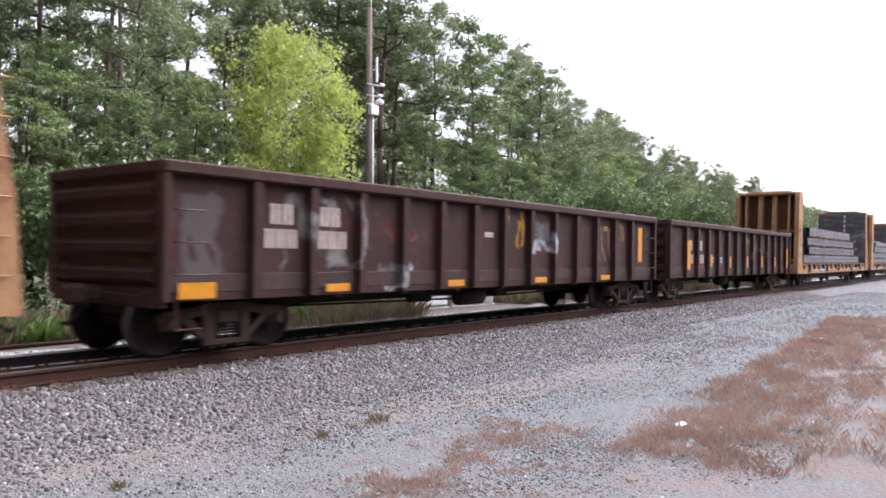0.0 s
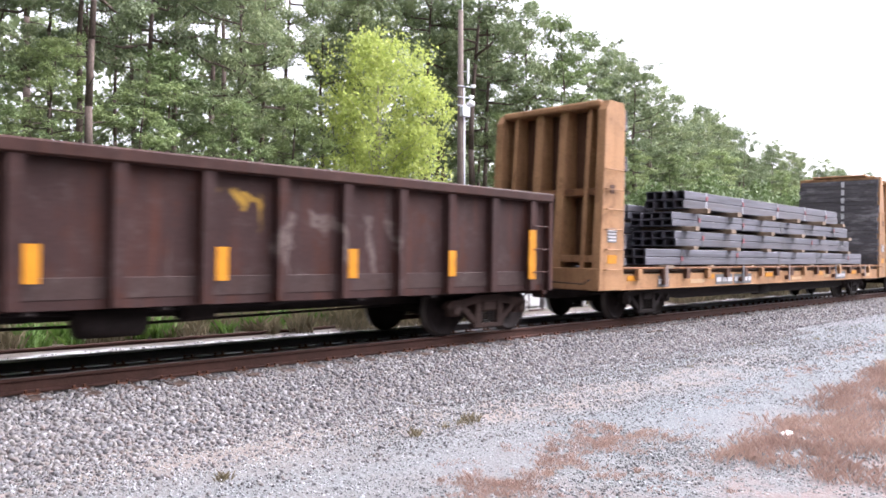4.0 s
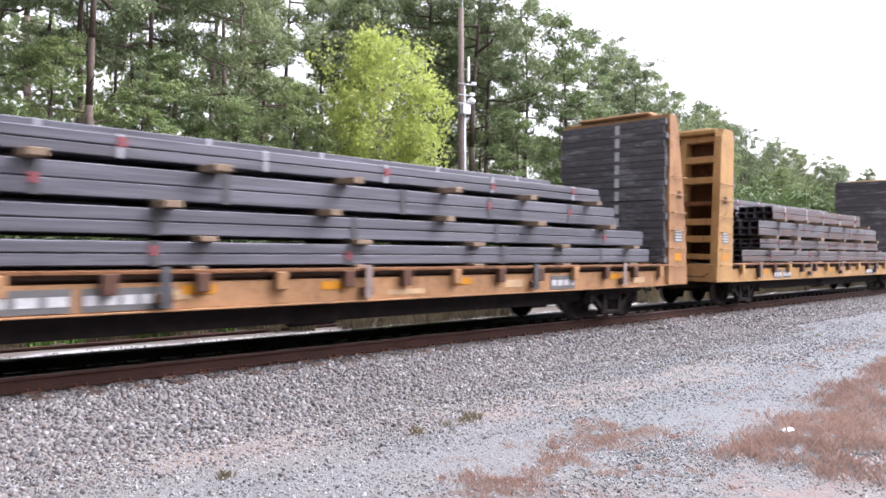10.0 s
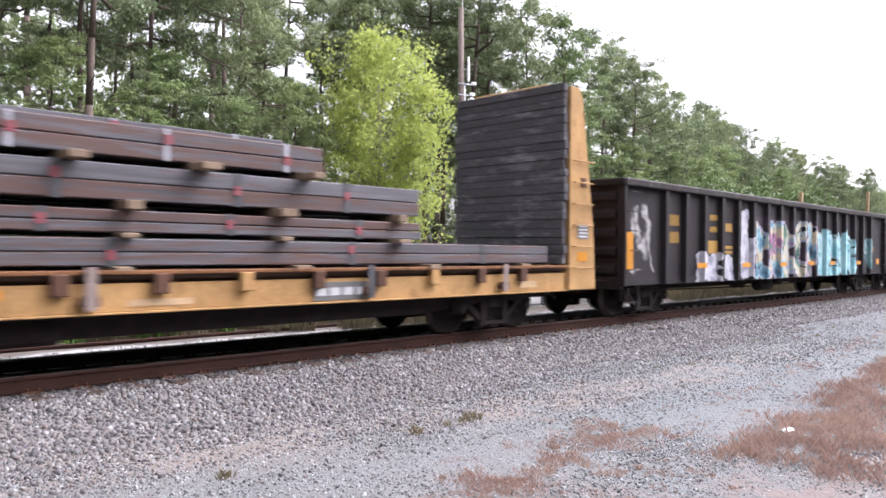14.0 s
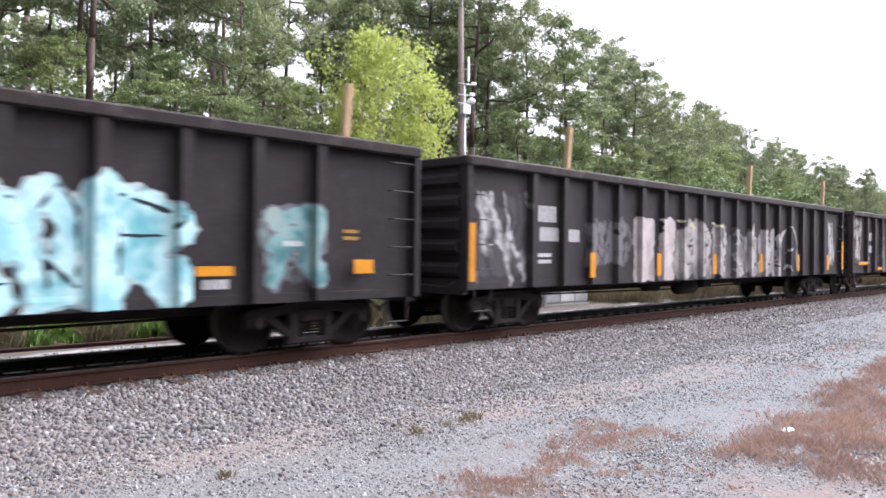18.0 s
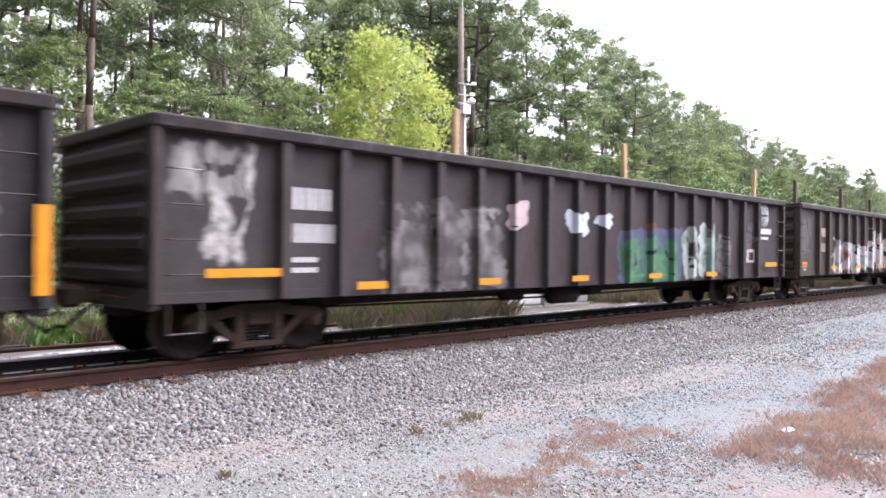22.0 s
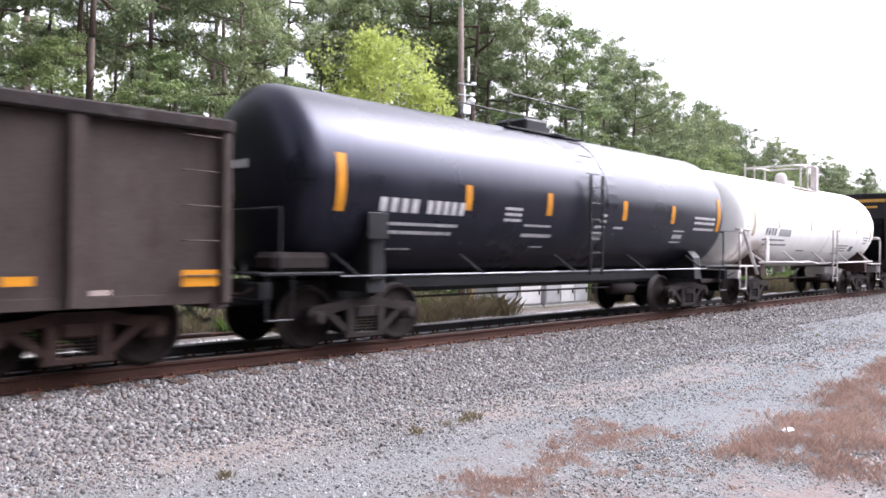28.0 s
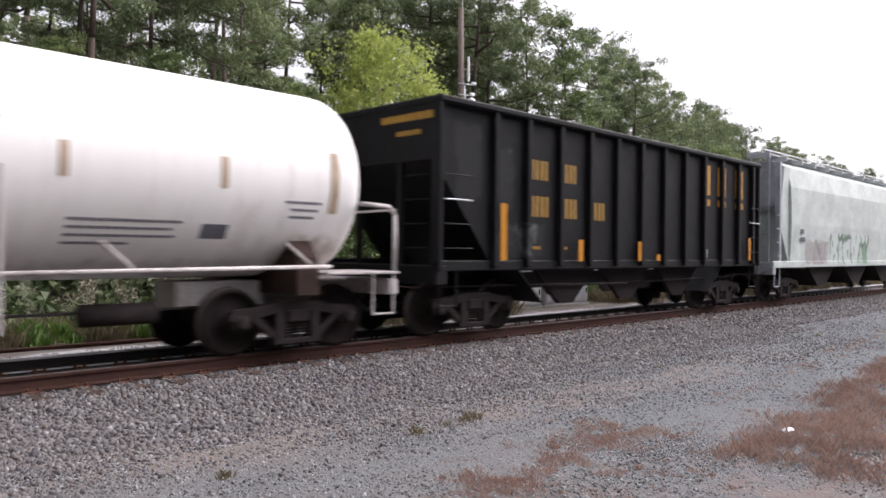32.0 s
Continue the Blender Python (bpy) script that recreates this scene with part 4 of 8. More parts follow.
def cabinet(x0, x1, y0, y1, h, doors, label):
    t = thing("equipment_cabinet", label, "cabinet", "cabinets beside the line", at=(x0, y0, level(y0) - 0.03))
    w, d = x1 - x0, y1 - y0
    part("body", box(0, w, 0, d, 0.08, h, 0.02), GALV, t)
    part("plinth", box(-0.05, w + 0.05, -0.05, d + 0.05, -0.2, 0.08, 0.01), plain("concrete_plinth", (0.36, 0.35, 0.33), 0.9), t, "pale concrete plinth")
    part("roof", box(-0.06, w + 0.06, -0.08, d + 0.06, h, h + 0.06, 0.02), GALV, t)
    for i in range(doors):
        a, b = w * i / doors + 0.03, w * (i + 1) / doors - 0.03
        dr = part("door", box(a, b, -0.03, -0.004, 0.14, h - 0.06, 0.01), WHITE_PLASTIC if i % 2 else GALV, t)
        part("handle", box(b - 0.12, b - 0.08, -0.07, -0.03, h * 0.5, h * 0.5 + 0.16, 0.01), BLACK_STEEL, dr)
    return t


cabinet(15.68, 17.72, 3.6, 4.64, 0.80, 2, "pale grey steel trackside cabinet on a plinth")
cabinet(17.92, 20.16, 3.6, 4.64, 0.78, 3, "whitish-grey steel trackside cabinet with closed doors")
p = thing("marker_post", "short pale wooden marker post in the weeds", "post", at=(14.9, 3.8, level(3.8)))
part("shaft", box(-0.06, 0.06, -0.06, 0.06, -0.2, 0.75, 0.02), STAKE_WOOD, p)
st = thing("stick", "dark broken stick lying on the ballast", "stick", at=(14.9, -1.75, level(-1.75) + 0.04))
part("shaft", pipe([(-0.28, 0.03, 0.0), (0.05, 0.0, 0.025), (0.3, -0.05, 0.01)], 0.016, 7), BARK, st)
tw = thing("stick", "thin dark twig on the gravel", "stick", at=(12.2, -3.2, level(-3.2) + 0.03))
part("shaft", pipe([(-0.2, 0.05, 0.0), (0.0, 0.0, 0.012), (0.2, 0.02, 0.0)], 0.008, 6), BARK, tw)
li = thing("paper_scrap", "crumpled white scrap of paper on the gravel", "litter", at=(7.8, -7.16, level(-7.16) + 0.02))
bm = bmesh.new()
bmesh.ops.create_icosphere(bm, subdivisions=2, radius=0.06)
for v in bm.verts:
    v.co = Vector((v.co.x * 1.6, v.co.y * 0.9, v.co.z * 0.35)) + 0.015 * noise.noise_vector(v.co * 30)
part("paper", bm, WHITE_PLASTIC, li)


# ---- wagon running gear ----
def side_frame_bm(s):
    """A cast truck side frame, with its two windows and its spring opening."""
    bm = bmesh.new()
    y0, y1 = sorted((s * 0.96, s * 1.10))
    top = [(-1.06, 0.56), (-0.98, 0.63), (-0.60, 0.66), (-0.32, 0.72), (0.32, 0.72), (0.60, 0.66), (0.98, 0.63), (1.06, 0.56), (1.06, 0.49), (0.72, 0.50), (0.32, 0.58), (-0.32, 0.58), (-0.72, 0.50), (-1.06, 0.49)]
    extrude(bm, top, y0, y1)
    for d in (-1, 1):
        extrude(bm, [(d * 1.04, 0.52), (d * 0.78, 0.52), (d * 0.30, 0.15), (d * 0.30, 0.27), (d * 0.70, 0.60), (d * 1.04, 0.60)][::d], y0 + 0.012, y1 - 0.012)
        extrude(bm, [(d * 0.22, 0.18), (d * 0.36, 0.18), (d * 0.36, 0.62), (d * 0.22, 0.62)][::d], y0 - 0.008, y1 + 0.008)
        quadbox(bm, d * 0.89 - 0.14, d * 0.89 + 0.14, y0 - 0.01, y1 + 0.01, 0.36, 0.58, 0.03)
    quadbox(bm, -0.40, 0.40, y0 - 0.004, y1 + 0.004, 0.12, 0.21, 0.02)
    return bm


def spring_mesh():
    """One coil spring: a bar wound round its axis."""
    pts = [(0.05 * math.cos(0.785 * k), 0.05 * math.sin(0.785 * k), 0.22 + 0.0055 * k) for k in range(48)]
    bm = bmesh.new()
    n, rings = 5, []
    for k, p in enumerate(pts):
        a = 0.785 * k
        out, up = Vector((math.cos(a), math.sin(a), 0)), Vector((0, 0, 1))
        rings.append([bm.verts.new(Vector(p) + 0.014 * (out * math.cos(6.2832 * i / n) + up * math.sin(6.2832 * i / n))) for i in range(n)])
    for p, q in zip(rings, rings[1:]):
        for i in range(n):
            bm.faces.new((p[i], p[(i + 1) % n], q[(i + 1) % n], q[i]))
    return mesh_of("spring", bm, SPRING)


def wheelset_mesh():
    bm = bmesh.new()
    for s in (-1, 1):
        prof = [(0.69, 0.03), (0.69, 0.475), (0.705, 0.485), (0.72, 0.475), (0.725, 0.459), (0.83, 0.452), (0.835, 0.395), (0.80, 0.385), (0.775, 0.30), (0.785, 0.16), (0.845, 0.13), (0.85, 0.03)]
        lathe(bm, [(s * a, r) for a, r in prof], "y", 40, True)
    lathe(bm, [(-0.98, 0.01), (-0.98, 0.075), (-0.68, 0.085), (0.68, 0.085), (0.98, 0.075), (0.98, 0.01)], "y", 14)
    me = mesh_of("wheelset", bm, WHEEL_MAT)
    me.materials.append(TREAD)
    for f in me.polygons:
        c = f.center
        r = math.hypot(c.x, c.z)
        if 0.450 < r < 0.47 and 0.72 < abs(c.y) < 0.84:
            f.material_index = 1
    return me


GEAR = {}


def gear(key, make):
    if key not in GEAR:
        GEAR[key] = make()
    return GEAR[key]


def truck(car, xc, style="dark"):
    mat = CASTING if style == "dark" else CASTING_BROWN
    bo = part("bolster", gear("bolster" + style, lambda: mesh_of("bolster", box(-0.2, 0.2, -1.12, 1.12, 0.42, 0.62, 0.03), mat)), None, car, "cast steel truck bolster")
    bo.location = (xc, 0, 0)
    for s in (-1, 1):
        o = part("side_frame", gear("side%d%s" % (s, style), lambda: mesh_of("side_frame", side_frame_bm(s), mat)), None, bo, "cast steel truck side frame")
        for dx in (-0.14, 0.0, 0.14):
            o = part("spring", gear("spring", spring_mesh), None, bo)
            o.location = (dx, s * 1.03, 0)

        def cap():
            bm = bmesh.new()
            lathe(bm, [(s * 1.10, 0.10), (s * 1.15, 0.095), (s * 1.165, 0.05), (s * 1.165, 0.001)], "y", 12)
            return mesh_of("bearing_cap", bm, mat)
        for dx in (-0.889, 0.889):
            o = part("bearing_cap", gear("cap%d%s" % (s, style), cap), None, bo)
            o.location = (dx, 0, 0.457)
    for d in (-0.889, 0.889):
        w = part("wheelset", gear("wheelset", wheelset_mesh), None, car, "steel wheels on an axle")
        w.location = (xc + d, 0, WHEEL_R)
        WHEELS.append((w, (xc + d, 0, WHEEL_R)))


def coupler(car, x, d):
    bm = bmesh.new()
    quadbox(bm, min(x - d * 0.5, x + d * 0.28), max(x - d * 0.5, x + d * 0.28), -0.08, 0.08, 0.76, 0.92, 0.02)
    quadbox(bm, min(x + d * 0.26, x + d * 0.52), max(x + d * 0.26, x + d * 0.52), -0.16, 0.14, 0.70, 0.98, 0.05)
    part("coupler", bm, CASTING_BROWN, car, "cast knuckle coupler")
    part("air_hose", pipe([(x, d * -0.25, 0.72), (x + d * 0.2, d * -0.27, 0.55), (x + d * 0.38, d * -0.2, 0.42), (x + d * 0.5, d * -0.1, 0.46)], 0.025), BLACK_STEEL, car)
    part("uncoupling_lever", pipe([(x + d * 0.02, -1.3, 0.95), (x + d * 0.14, -1.2, 0.85), (x + d * 0.16, -0.2, 0.88)], 0.014), CASTING_BROWN, car)


def wagon(name, label, x, category="freight car"):
    """A wagon whose leading end stands at x at the start."""
    car = thing(name, label, category, "cars of the freight train", at=(x, 0, 0))
    RIDERS.append((car, (x, 0, 0)))
    return car


def lettering(car, x, z, h, n, y, material, w=0.6, name="stencil", gap_after=()):
    """A row of n characters, each a pair of upright bars of its size, or one bar where it is small."""
    bm = bmesh.new()
    if h > 0.2:
        quadbox(bm, 0, h * w * 0.40, -0.003, 0.004, 0, h)
        quadbox(bm, h * w * 0.62, h * w, -0.003, 0.004, 0, h)
    else:
        quadbox(bm, 0, h * w, -0.003, 0.004, 0, h)
    me = mesh_of(name, bm, material)
    for i in range(n):
        ob = part(name, me, None, car)
        ob.location = (x, y, z)
        x += h * (w + 0.16) + (h * 0.6 if i in gap_after else 0)


def plate(car, name, x0, x1, z0, z1, y, material, label=""):
    return part(name, box(x0, x1, y - 0.006, y + 0.004, z0, z1, 0.0), material, car, label)


def grab_irons(car, x, y, zs, material, w=0.45, d=1):
    for z in zs:
        part("grab_iron", pipe([(x, y + 0.07 * (1 if y < 0 else -1), z), (x, y, z), (x + d * w, y, z), (x + d * w, y + 0.07 * (1 if y < 0 else -1), z)], 0.012, 6), material, car)


def underframe(car, L, material, z=0.78, tanks=True):
    part("centre_sill", box(0.1, L - 0.1, -0.32, 0.32, z - 0.22, z + 0.1, 0.02), material, car)
    for k in range(7):
        x = L * (0.2 + 0.1 * k)
        part("cross_bearer", box(x - 0.06, x + 0.06, -1.4, 1.4, z - 0.05, z + 0.08, 0.01), material, car)
    part("train_pipe", pipe([(0.4, -0.75, z - 0.15), (2.9, -0.8, z - 0.02), (L * 0.45, -0.82, z - 0.10), (L - 2.9, -0.8, z - 0.02), (L - 0.4, -0.75, z - 0.15)], 0.018), material, car)
    part("brake_rod", pipe([(2.9, -0.25, z - 0.24), (L * 0.5, -0.3, z - 0.30), (L - 2.9, -0.25, z - 0.24)], 0.02), material, car)
    if tanks:
        c = L * 0.47
        bm = bmesh.new()
        lathe(bm, [(c - 0.45, 0.02), (c - 0.42, 0.15), (c - 0.38, 0.19), (c + 0.38, 0.19), (c + 0.42, 0.15), (c + 0.45, 0.02)], "x", 16)
        for v in bm.verts:
            v.co.y -= 0.85
            v.co.z += z - 0.20
        part("air_reservoir", bm, material, car)
        bm = bmesh.new()
        lathe(bm, [(c - 1.75, 0.02), (c - 1.75, 0.12), (c - 1.25, 0.12), (c - 1.2, 0.14), (c - 1.2, 0.02)], "x", 14)
        for v in bm.verts:
            v.co.y -= 0.7
            v.co.z += z - 0.16
        part("brake_cylinder", bm, material, car)
        part("control_valve", box(c + 0.9, c + 1.35, -0.95, -0.62, z - 0.24, z + 0.02, 0.04), material, car)


# ---- gondolas ----
def gondola(name, label, x, L, z0, z1, half, posts, paint, refl, marks, truck_in, style="dark", corr=4, upright=True, foot=None, chord_paint=None):
    car = wagon(name, label, x)
    y, sheet = half, half - 0.12
    chord = 0.17
    edges = [0.0] + posts + [L]
    for s in (-1, 1):
        for a, b in zip(edges, edges[1:]):
            part("side_panel", box(a + 0.005, b - 0.005, s * sheet, s * (sheet - 0.03), z0 + 0.1, z1 - chord, 0.004), paint, car)
            if foot:
                part("panel_foot", box(a + 0.09, b - 0.09, s * (sheet + 0.016), s * (sheet - 0.004), z0 + 0.11, z0 + 0.36, 0.012), foot, car, "dusty creased panel foot")
        for p in posts:
            bm = bmesh.new()
            v0, v1 = 0.075, 0.095
            o = [(-v1, sheet - 0.004), (v1, sheet - 0.004), (v0, y), (-v0, y)]
            lo = [bm.verts.new((p + dx, s * yy, z0 + 0.02)) for dx, yy in o]
            hi = [bm.verts.new((p + dx, s * yy, z1 - chord + 0.01)) for dx, yy in o]
            for i in range(4):
                bm.faces.new((lo[i], lo[(i + 1) % 4], hi[(i + 1) % 4], hi[i]))
            bm.faces.new(lo)
            bm.faces.new(hi[::-1])
            part("side_post", bm, paint, car)
        part("top_chord", box(-0.02, L + 0.02, s * (y + 0.03), s * (sheet - 0.06), z1 - chord, z1, 0.025), chord_paint or paint, car)
        part("side_sill", box(0.0, L, s * (sheet + 0.008), s * (sheet - 0.12), z0, z0 + 0.13, 0.004), paint, car)
    part("floor", box(0.05, L - 0.05, -sheet + 0.03, sheet - 0.03, z0 + 0.14, z0 + 0.22, 0.0), paint, car)
    for e, d in ((0.0, -1), (L, 1)):
        w = part("end_wall", box(e - d * 0.06, e - d * 0.03, -sheet + 0.02, sheet - 0.02, z0 + 0.1, z1 - 0.05, 0.0), paint, car)
        step = (z1 - z0 - 0.35) / corr
        for k in range(corr):
            za = z0 + 0.2 + k * step
            bm = bmesh.new()
            o = [(e - d * 0.035, za), (e + d * 0.07, za + step * 0.22), (e + d * 0.07, za + step * 0.5), (e - d * 0.035, za + step * 0.72)]
            extrude(bm, o, -sheet + 0.1, sheet - 0.1)
            part("rib", bm, paint, w)
        part("end_chord", box(e - d * 0.08, e + d * 0.06, -y, y, z1 - 0.16, z1 - 0.005, 0.02), paint, car)
        part("end_sill", box(e - d * 0.12, e + d * 0.03, -sheet, sheet, z0 - 0.08, z0 + 0.18, 0.015), paint, car)
        for s in (-1, 1):
            part("corner_post", box(e - d * 0.09, e + d * 0.025, s * (sheet - 0.06), s * (y + 0.005), z0, z1 - 0.02, 0.012), paint, car)
        coupler(car, e, d)
        zs = [z0 + 0.35 + 0.42 * k for k in range(5) if z0 + 0.35 + 0.42 * k < z1 - 0.25]
        grab_irons(car, e - d * 0.16, -y - 0.03, zs, paint, 0.42, -d)
        bm = pipe([(e - d * 0.2, -y + 0.05, z0), (e - d * 0.2, -y + 0.05, z0 - 0.36), (e - d * 0.62, -y + 0.05, z0 - 0.36), (e - d * 0.62, -y + 0.05, z0)], 0.016, 6)
        part("sill_step", bm, paint, car)
        part("brake_platform" if d < 0 else "end_ladder", pipe([(e + d * 0.1, 0.75, z0 + 0.3 + 0.35 * k) if i == 0 else (e + d * 0.1, 1.2, z0 + 0.3 + 0.35 * k) for k in range(4) for i in (0, 1)], 0.012, 6), paint, car)
    underframe(car, L, CASTING, z0)
    truck(car, truck_in, style)
    truck(car, L - truck_in, style)
    for x0, x1, za, zb in refl:
        plate(car, "reflector", x0, x1, za, zb, -y - 0.004, YELLOW_REFL, "amber reflector strip")
    for mx, mz, h, n, mat in marks:
        lettering(car, mx, mz, h, n, -sheet - 0.004, mat)
    return car


def stake(car_x, x, top, lean=0.0, label="pale wooden stake standing in the gondola", wood=None):
    """A timber stake that stands in a gondola."""
    t = thing("wooden_stake", label, "stake", "stakes in the gondolas", at=(car_x + x, -1.25, 0.98))
    bm = box(-0.06, 0.06, -0.05, 0.05, 0.0, top - 0.98, 0.008)
    for v in bm.verts:
        v.co.x += lean * v.co.z
    part("timber", bm, STAKE_WOOD if label[0] == "p" else BARK, t)
    RIDERS.append((t, (car_x + x, -1.25, 0.98)))


BROWN = (0.037, 0.0200, 0.0190)
BLACK = (0.025, 0.0217, 0.0236)
WHITE_G = (0.36, 0.345, 0.34)
AP = [1.45 + 1.065 * i for i in range(13)]
PAINT_A = car_paint("dark_brown_gondola_paint", BROWN, rust=(0.085, 0.030, 0.018), rusty=0.7, dust=(0.13, 0.11, 0.10), dusty=0.42, tags=[
    (4.0, 4.95, 0.82, 1.3, 0.9, [(0.36, 0.35, 0.36)], BROWN, 0.9, -1.0), (4.0, 4.75, 0.85, 1.25, 0.5, [(0.22, 0.21, 0.21), (0.16, 0.15, 0.15)], BROWN, 0.55, 1.0),
    (9.0, 9.95, 1.5, 2.3, 0.8, [(0.34, 0.34, 0.36)], BROWN, 1.0, -4.0), (9.1, 9.85, 1.6, 2.2, 0.5, [(0.16, 0.16, 0.17)], BROWN, 0.5, 4.0, 1.2),
    (12.2, 13.05, 1.3, 2.2, 0.5, [(0.24, 0.18, 0.09)], BROWN, 0.9, -9.0), (7.9, 8.7, 1.6, 2.4, 0.5, [(0.36, 0.18, 0.025)], BROWN, 0.9, -6.0), (13.2, 14.0, 1.9, 2.35, 0.6, [(0.26, 0.13, 0.03)], BROWN, 0.7, -3.0),
    (3.1, 7.3, 1.72, 2.02, 1.1, [(0.085, 0.016, 0.015)], BROWN, 0.55, -5.0), (4.2, 5.6, 1.65, 1.85, 0.7, [(0.17, 0.065, 0.045)], BROWN, 0.6, -2.0),
    (2.0, 3.7, 1.2, 2.3, 0.9, [(0.25, 0.24, 0.24)], BROWN, 0.6, -7.0), (0.3, 0.9, 0.9, 2.2, 0.6, [(0.14, 0.13, 0.13)], BROWN, 0.35, 2.0)])
FOOT = car_paint("dusty_grey_brown_gondola_paint", (0.046, 0.030, 0.0275), rust=(0.06, 0.026, 0.018), rusty=0.4, dust=(0.15, 0.13, 0.12), dusty=0.5)
CHORD = car_paint("scuffed_red_brown_rail_paint", (0.040, 0.020, 0.017), rust=(0.075, 0.03, 0.02), rusty=0.6, dust=(0.16, 0.13, 0.12), dusty=0.35)
CHORD_DARK = car_paint("scuffed_charcoal_rail_paint", (0.022, 0.018, 0.018), rust=(0.06, 0.03, 0.022), rusty=0.5, dust=(0.2, 0.18, 0.18), dusty=0.45)
gondola("gondola_car", "dark brown weathered ribbed steel gondola car", 5.2, 15.85, 0.78, 2.60, 1.53, AP, PAINT_A,
        [(0.2, 0.75, 0.82, 1.03), (2.75, 3.25, 0.84, 0.96), (5.85, 6.35, 0.84, 0.96), (9.0, 9.5, 0.84, 0.96), (12.25, 12.75, 0.84, 0.96), (14.55, 14.8, 1.3, 2.25)],
        [(1.75, 1.85, 0.30, 2, PINK_MARK), (2.72, 1.85, 0.30, 2, PINK_MARK), (1.65, 1.50, 0.28, 3, PINK_MARK), (2.68, 1.50, 0.28, 3, PINK_MARK), (12.6, 2.1, 0.12, 3, YELLOW_MARK), (7.2, 1.8, 0.10, 4, PINK_MARK)], 1.27, "brown", foot=FOOT, chord_paint=CHORD)
PAINT_B = car_paint("brown_gondola_paint", (0.039, 0.0215, 0.0200), rust=(0.10, 0.034, 0.02), rusty=0.75, dust=(0.13, 0.11, 0.10), dusty=0.42, tags=[
    (8.1, 8.7, 1.7, 2.25, 0.6, [(0.34, 0.20, 0.03)], BROWN, 0.9, -3.0), (1.8, 2.5, 0.9, 1.5, 0.8, [(0.12, 0.03, 0.03)], BROWN, 0.6, 5.0), (9.0, 11.0, 1.1, 2.0, 0.9, [(0.14, 0.11, 0.10)], BROWN, 0.7, -5.0)])
CAR_B = gondola("gondola_car", "reddish-brown gondola car with pale stencils", 22.2, 14.9, 0.78, 2.60, 1.53, [1.5 + 1.07 * i for i in range(13)], PAINT_B,
        [(1.46, 1.72, 1.05, 1.98), (3.72, 3.88, 1.12, 1.55)] + [(p - 0.08, p + 0.08, 1.08, 1.5) for p in (5.94, 8.1, 10.15, 12.2)] + [(14.2, 14.4, 1.0, 1.9)],
        [(1.78, 1.68, 0.32, 2, PINK_MARK), (2.75, 1.68, 0.32, 2, PINK_MARK), (1.68, 1.24, 0.30, 3, PINK_MARK), (2.72, 1.24, 0.30, 3, PINK_MARK), (4.15, 1.38, 0.07, 5, WHITE_MARK), (4.15, 1.27, 0.07, 5, WHITE_MARK), (5.1, 1.38, 0.07, 5, WHITE_MARK), (5.1, 1.27, 0.07, 5, WHITE_MARK)], 1.28, "brown", foot=FOOT, chord_paint=CHORD)
for x in (4.06, 5.02):
    plate(CAR_B, "data_panel", x, x + 0.56, 1.17, 1.52, -1.408, NAVY, "dark navy data panel")
MILL = [1.8 + 0.9625 * i for i in range(17)]
PAINT_D = car_paint("black_gondola_paint_with_cyan_graffiti", BLACK, rust=(0.04, 0.02, 0.015), rusty=0.35, dust=(0.10, 0.09, 0.09), dusty=0.25, tags=[
    (0.4, 1.6, 1.0, 2.5, 0.8, [WHITE_G], BLACK, 0.95, -8.0),
    (6.6, 11.6, 0.68, 2.5, 1.4, [(0.16, 0.13, 0.19), (0.20, 0.13, 0.19)], (0.15, 0.12, 0.18), 0.14, 1.0), (16.5, 17.5, 1.0, 1.95, 0.7, [(0.10, 0.22, 0.23), (0.22, 0.28, 0.28), BLACK], BLACK, 0.75, 8.0, 1.3)])
CAR_D = gondola("gondola_car", "long black gondola car with cyan and cream graffiti", 102.8, 19.27, 0.74, 3.06, 1.58, [m * 1.014 for m in MILL], PAINT_D,
        [(0.05, 0.3, 1.1, 1.9), (3.3, 3.8, 1.1, 1.22), (5.9, 6.4, 1.1, 1.22), (8.5, 9.0, 1.1, 1.22), (10.85, 11.35, 1.12, 1.24), (12.8, 13.3, 1.12, 1.24), (15.6, 16.1, 1.12, 1.24), (18.0, 18.35, 1.12, 1.32)],
        [(2.0, 2.1, 0.26, 3, YELLOW_MARK), (2.0, 1.7, 0.26, 3, YELLOW_MARK), (4.2, 2.3, 0.14, 4, YELLOW_MARK), (4.2, 2.0, 0.14, 4, YELLOW_MARK), (16.9, 1.5, 0.07, 6, WHITE_MARK), (15.75, 0.95, 0.12, 4, WHITE_MARK), (17.9, 1.7, 0.05, 7, YELLOW_MARK), (17.9, 1.6, 0.05, 7, YELLOW_MARK)], 1.65, "dark", 5, chord_paint=CHORD_DARK)
PAINT_E = car_paint("black_gondola_paint_with_silver_graffiti", (0.031, 0.0272, 0.0292), rust=(0.04, 0.02, 0.015), rusty=0.35, dust=(0.10, 0.09, 0.09), dusty=0.25, tags=[
    (0.35, 1.65, 1.0, 2.45, 0.9, [(0.20, 0.20, 0.21)], BLACK, 0.14, 1.0), (0.3, 1.7, 0.9, 2.5, 0.62, [(0.42, 0.41, 0.41)], BLACK, 0.8, -1.0), (3.6, 5.1, 1.2, 2.1, 0.7, [(0.13, 0.12, 0.13), (0.2, 0.19, 0.2)], BLACK, 0.6, 6.0), (17.45, 18.5, 1.1, 2.6, 0.6, [(0.40, 0.40, 0.38)], BLACK, 0.9, -2.0),])
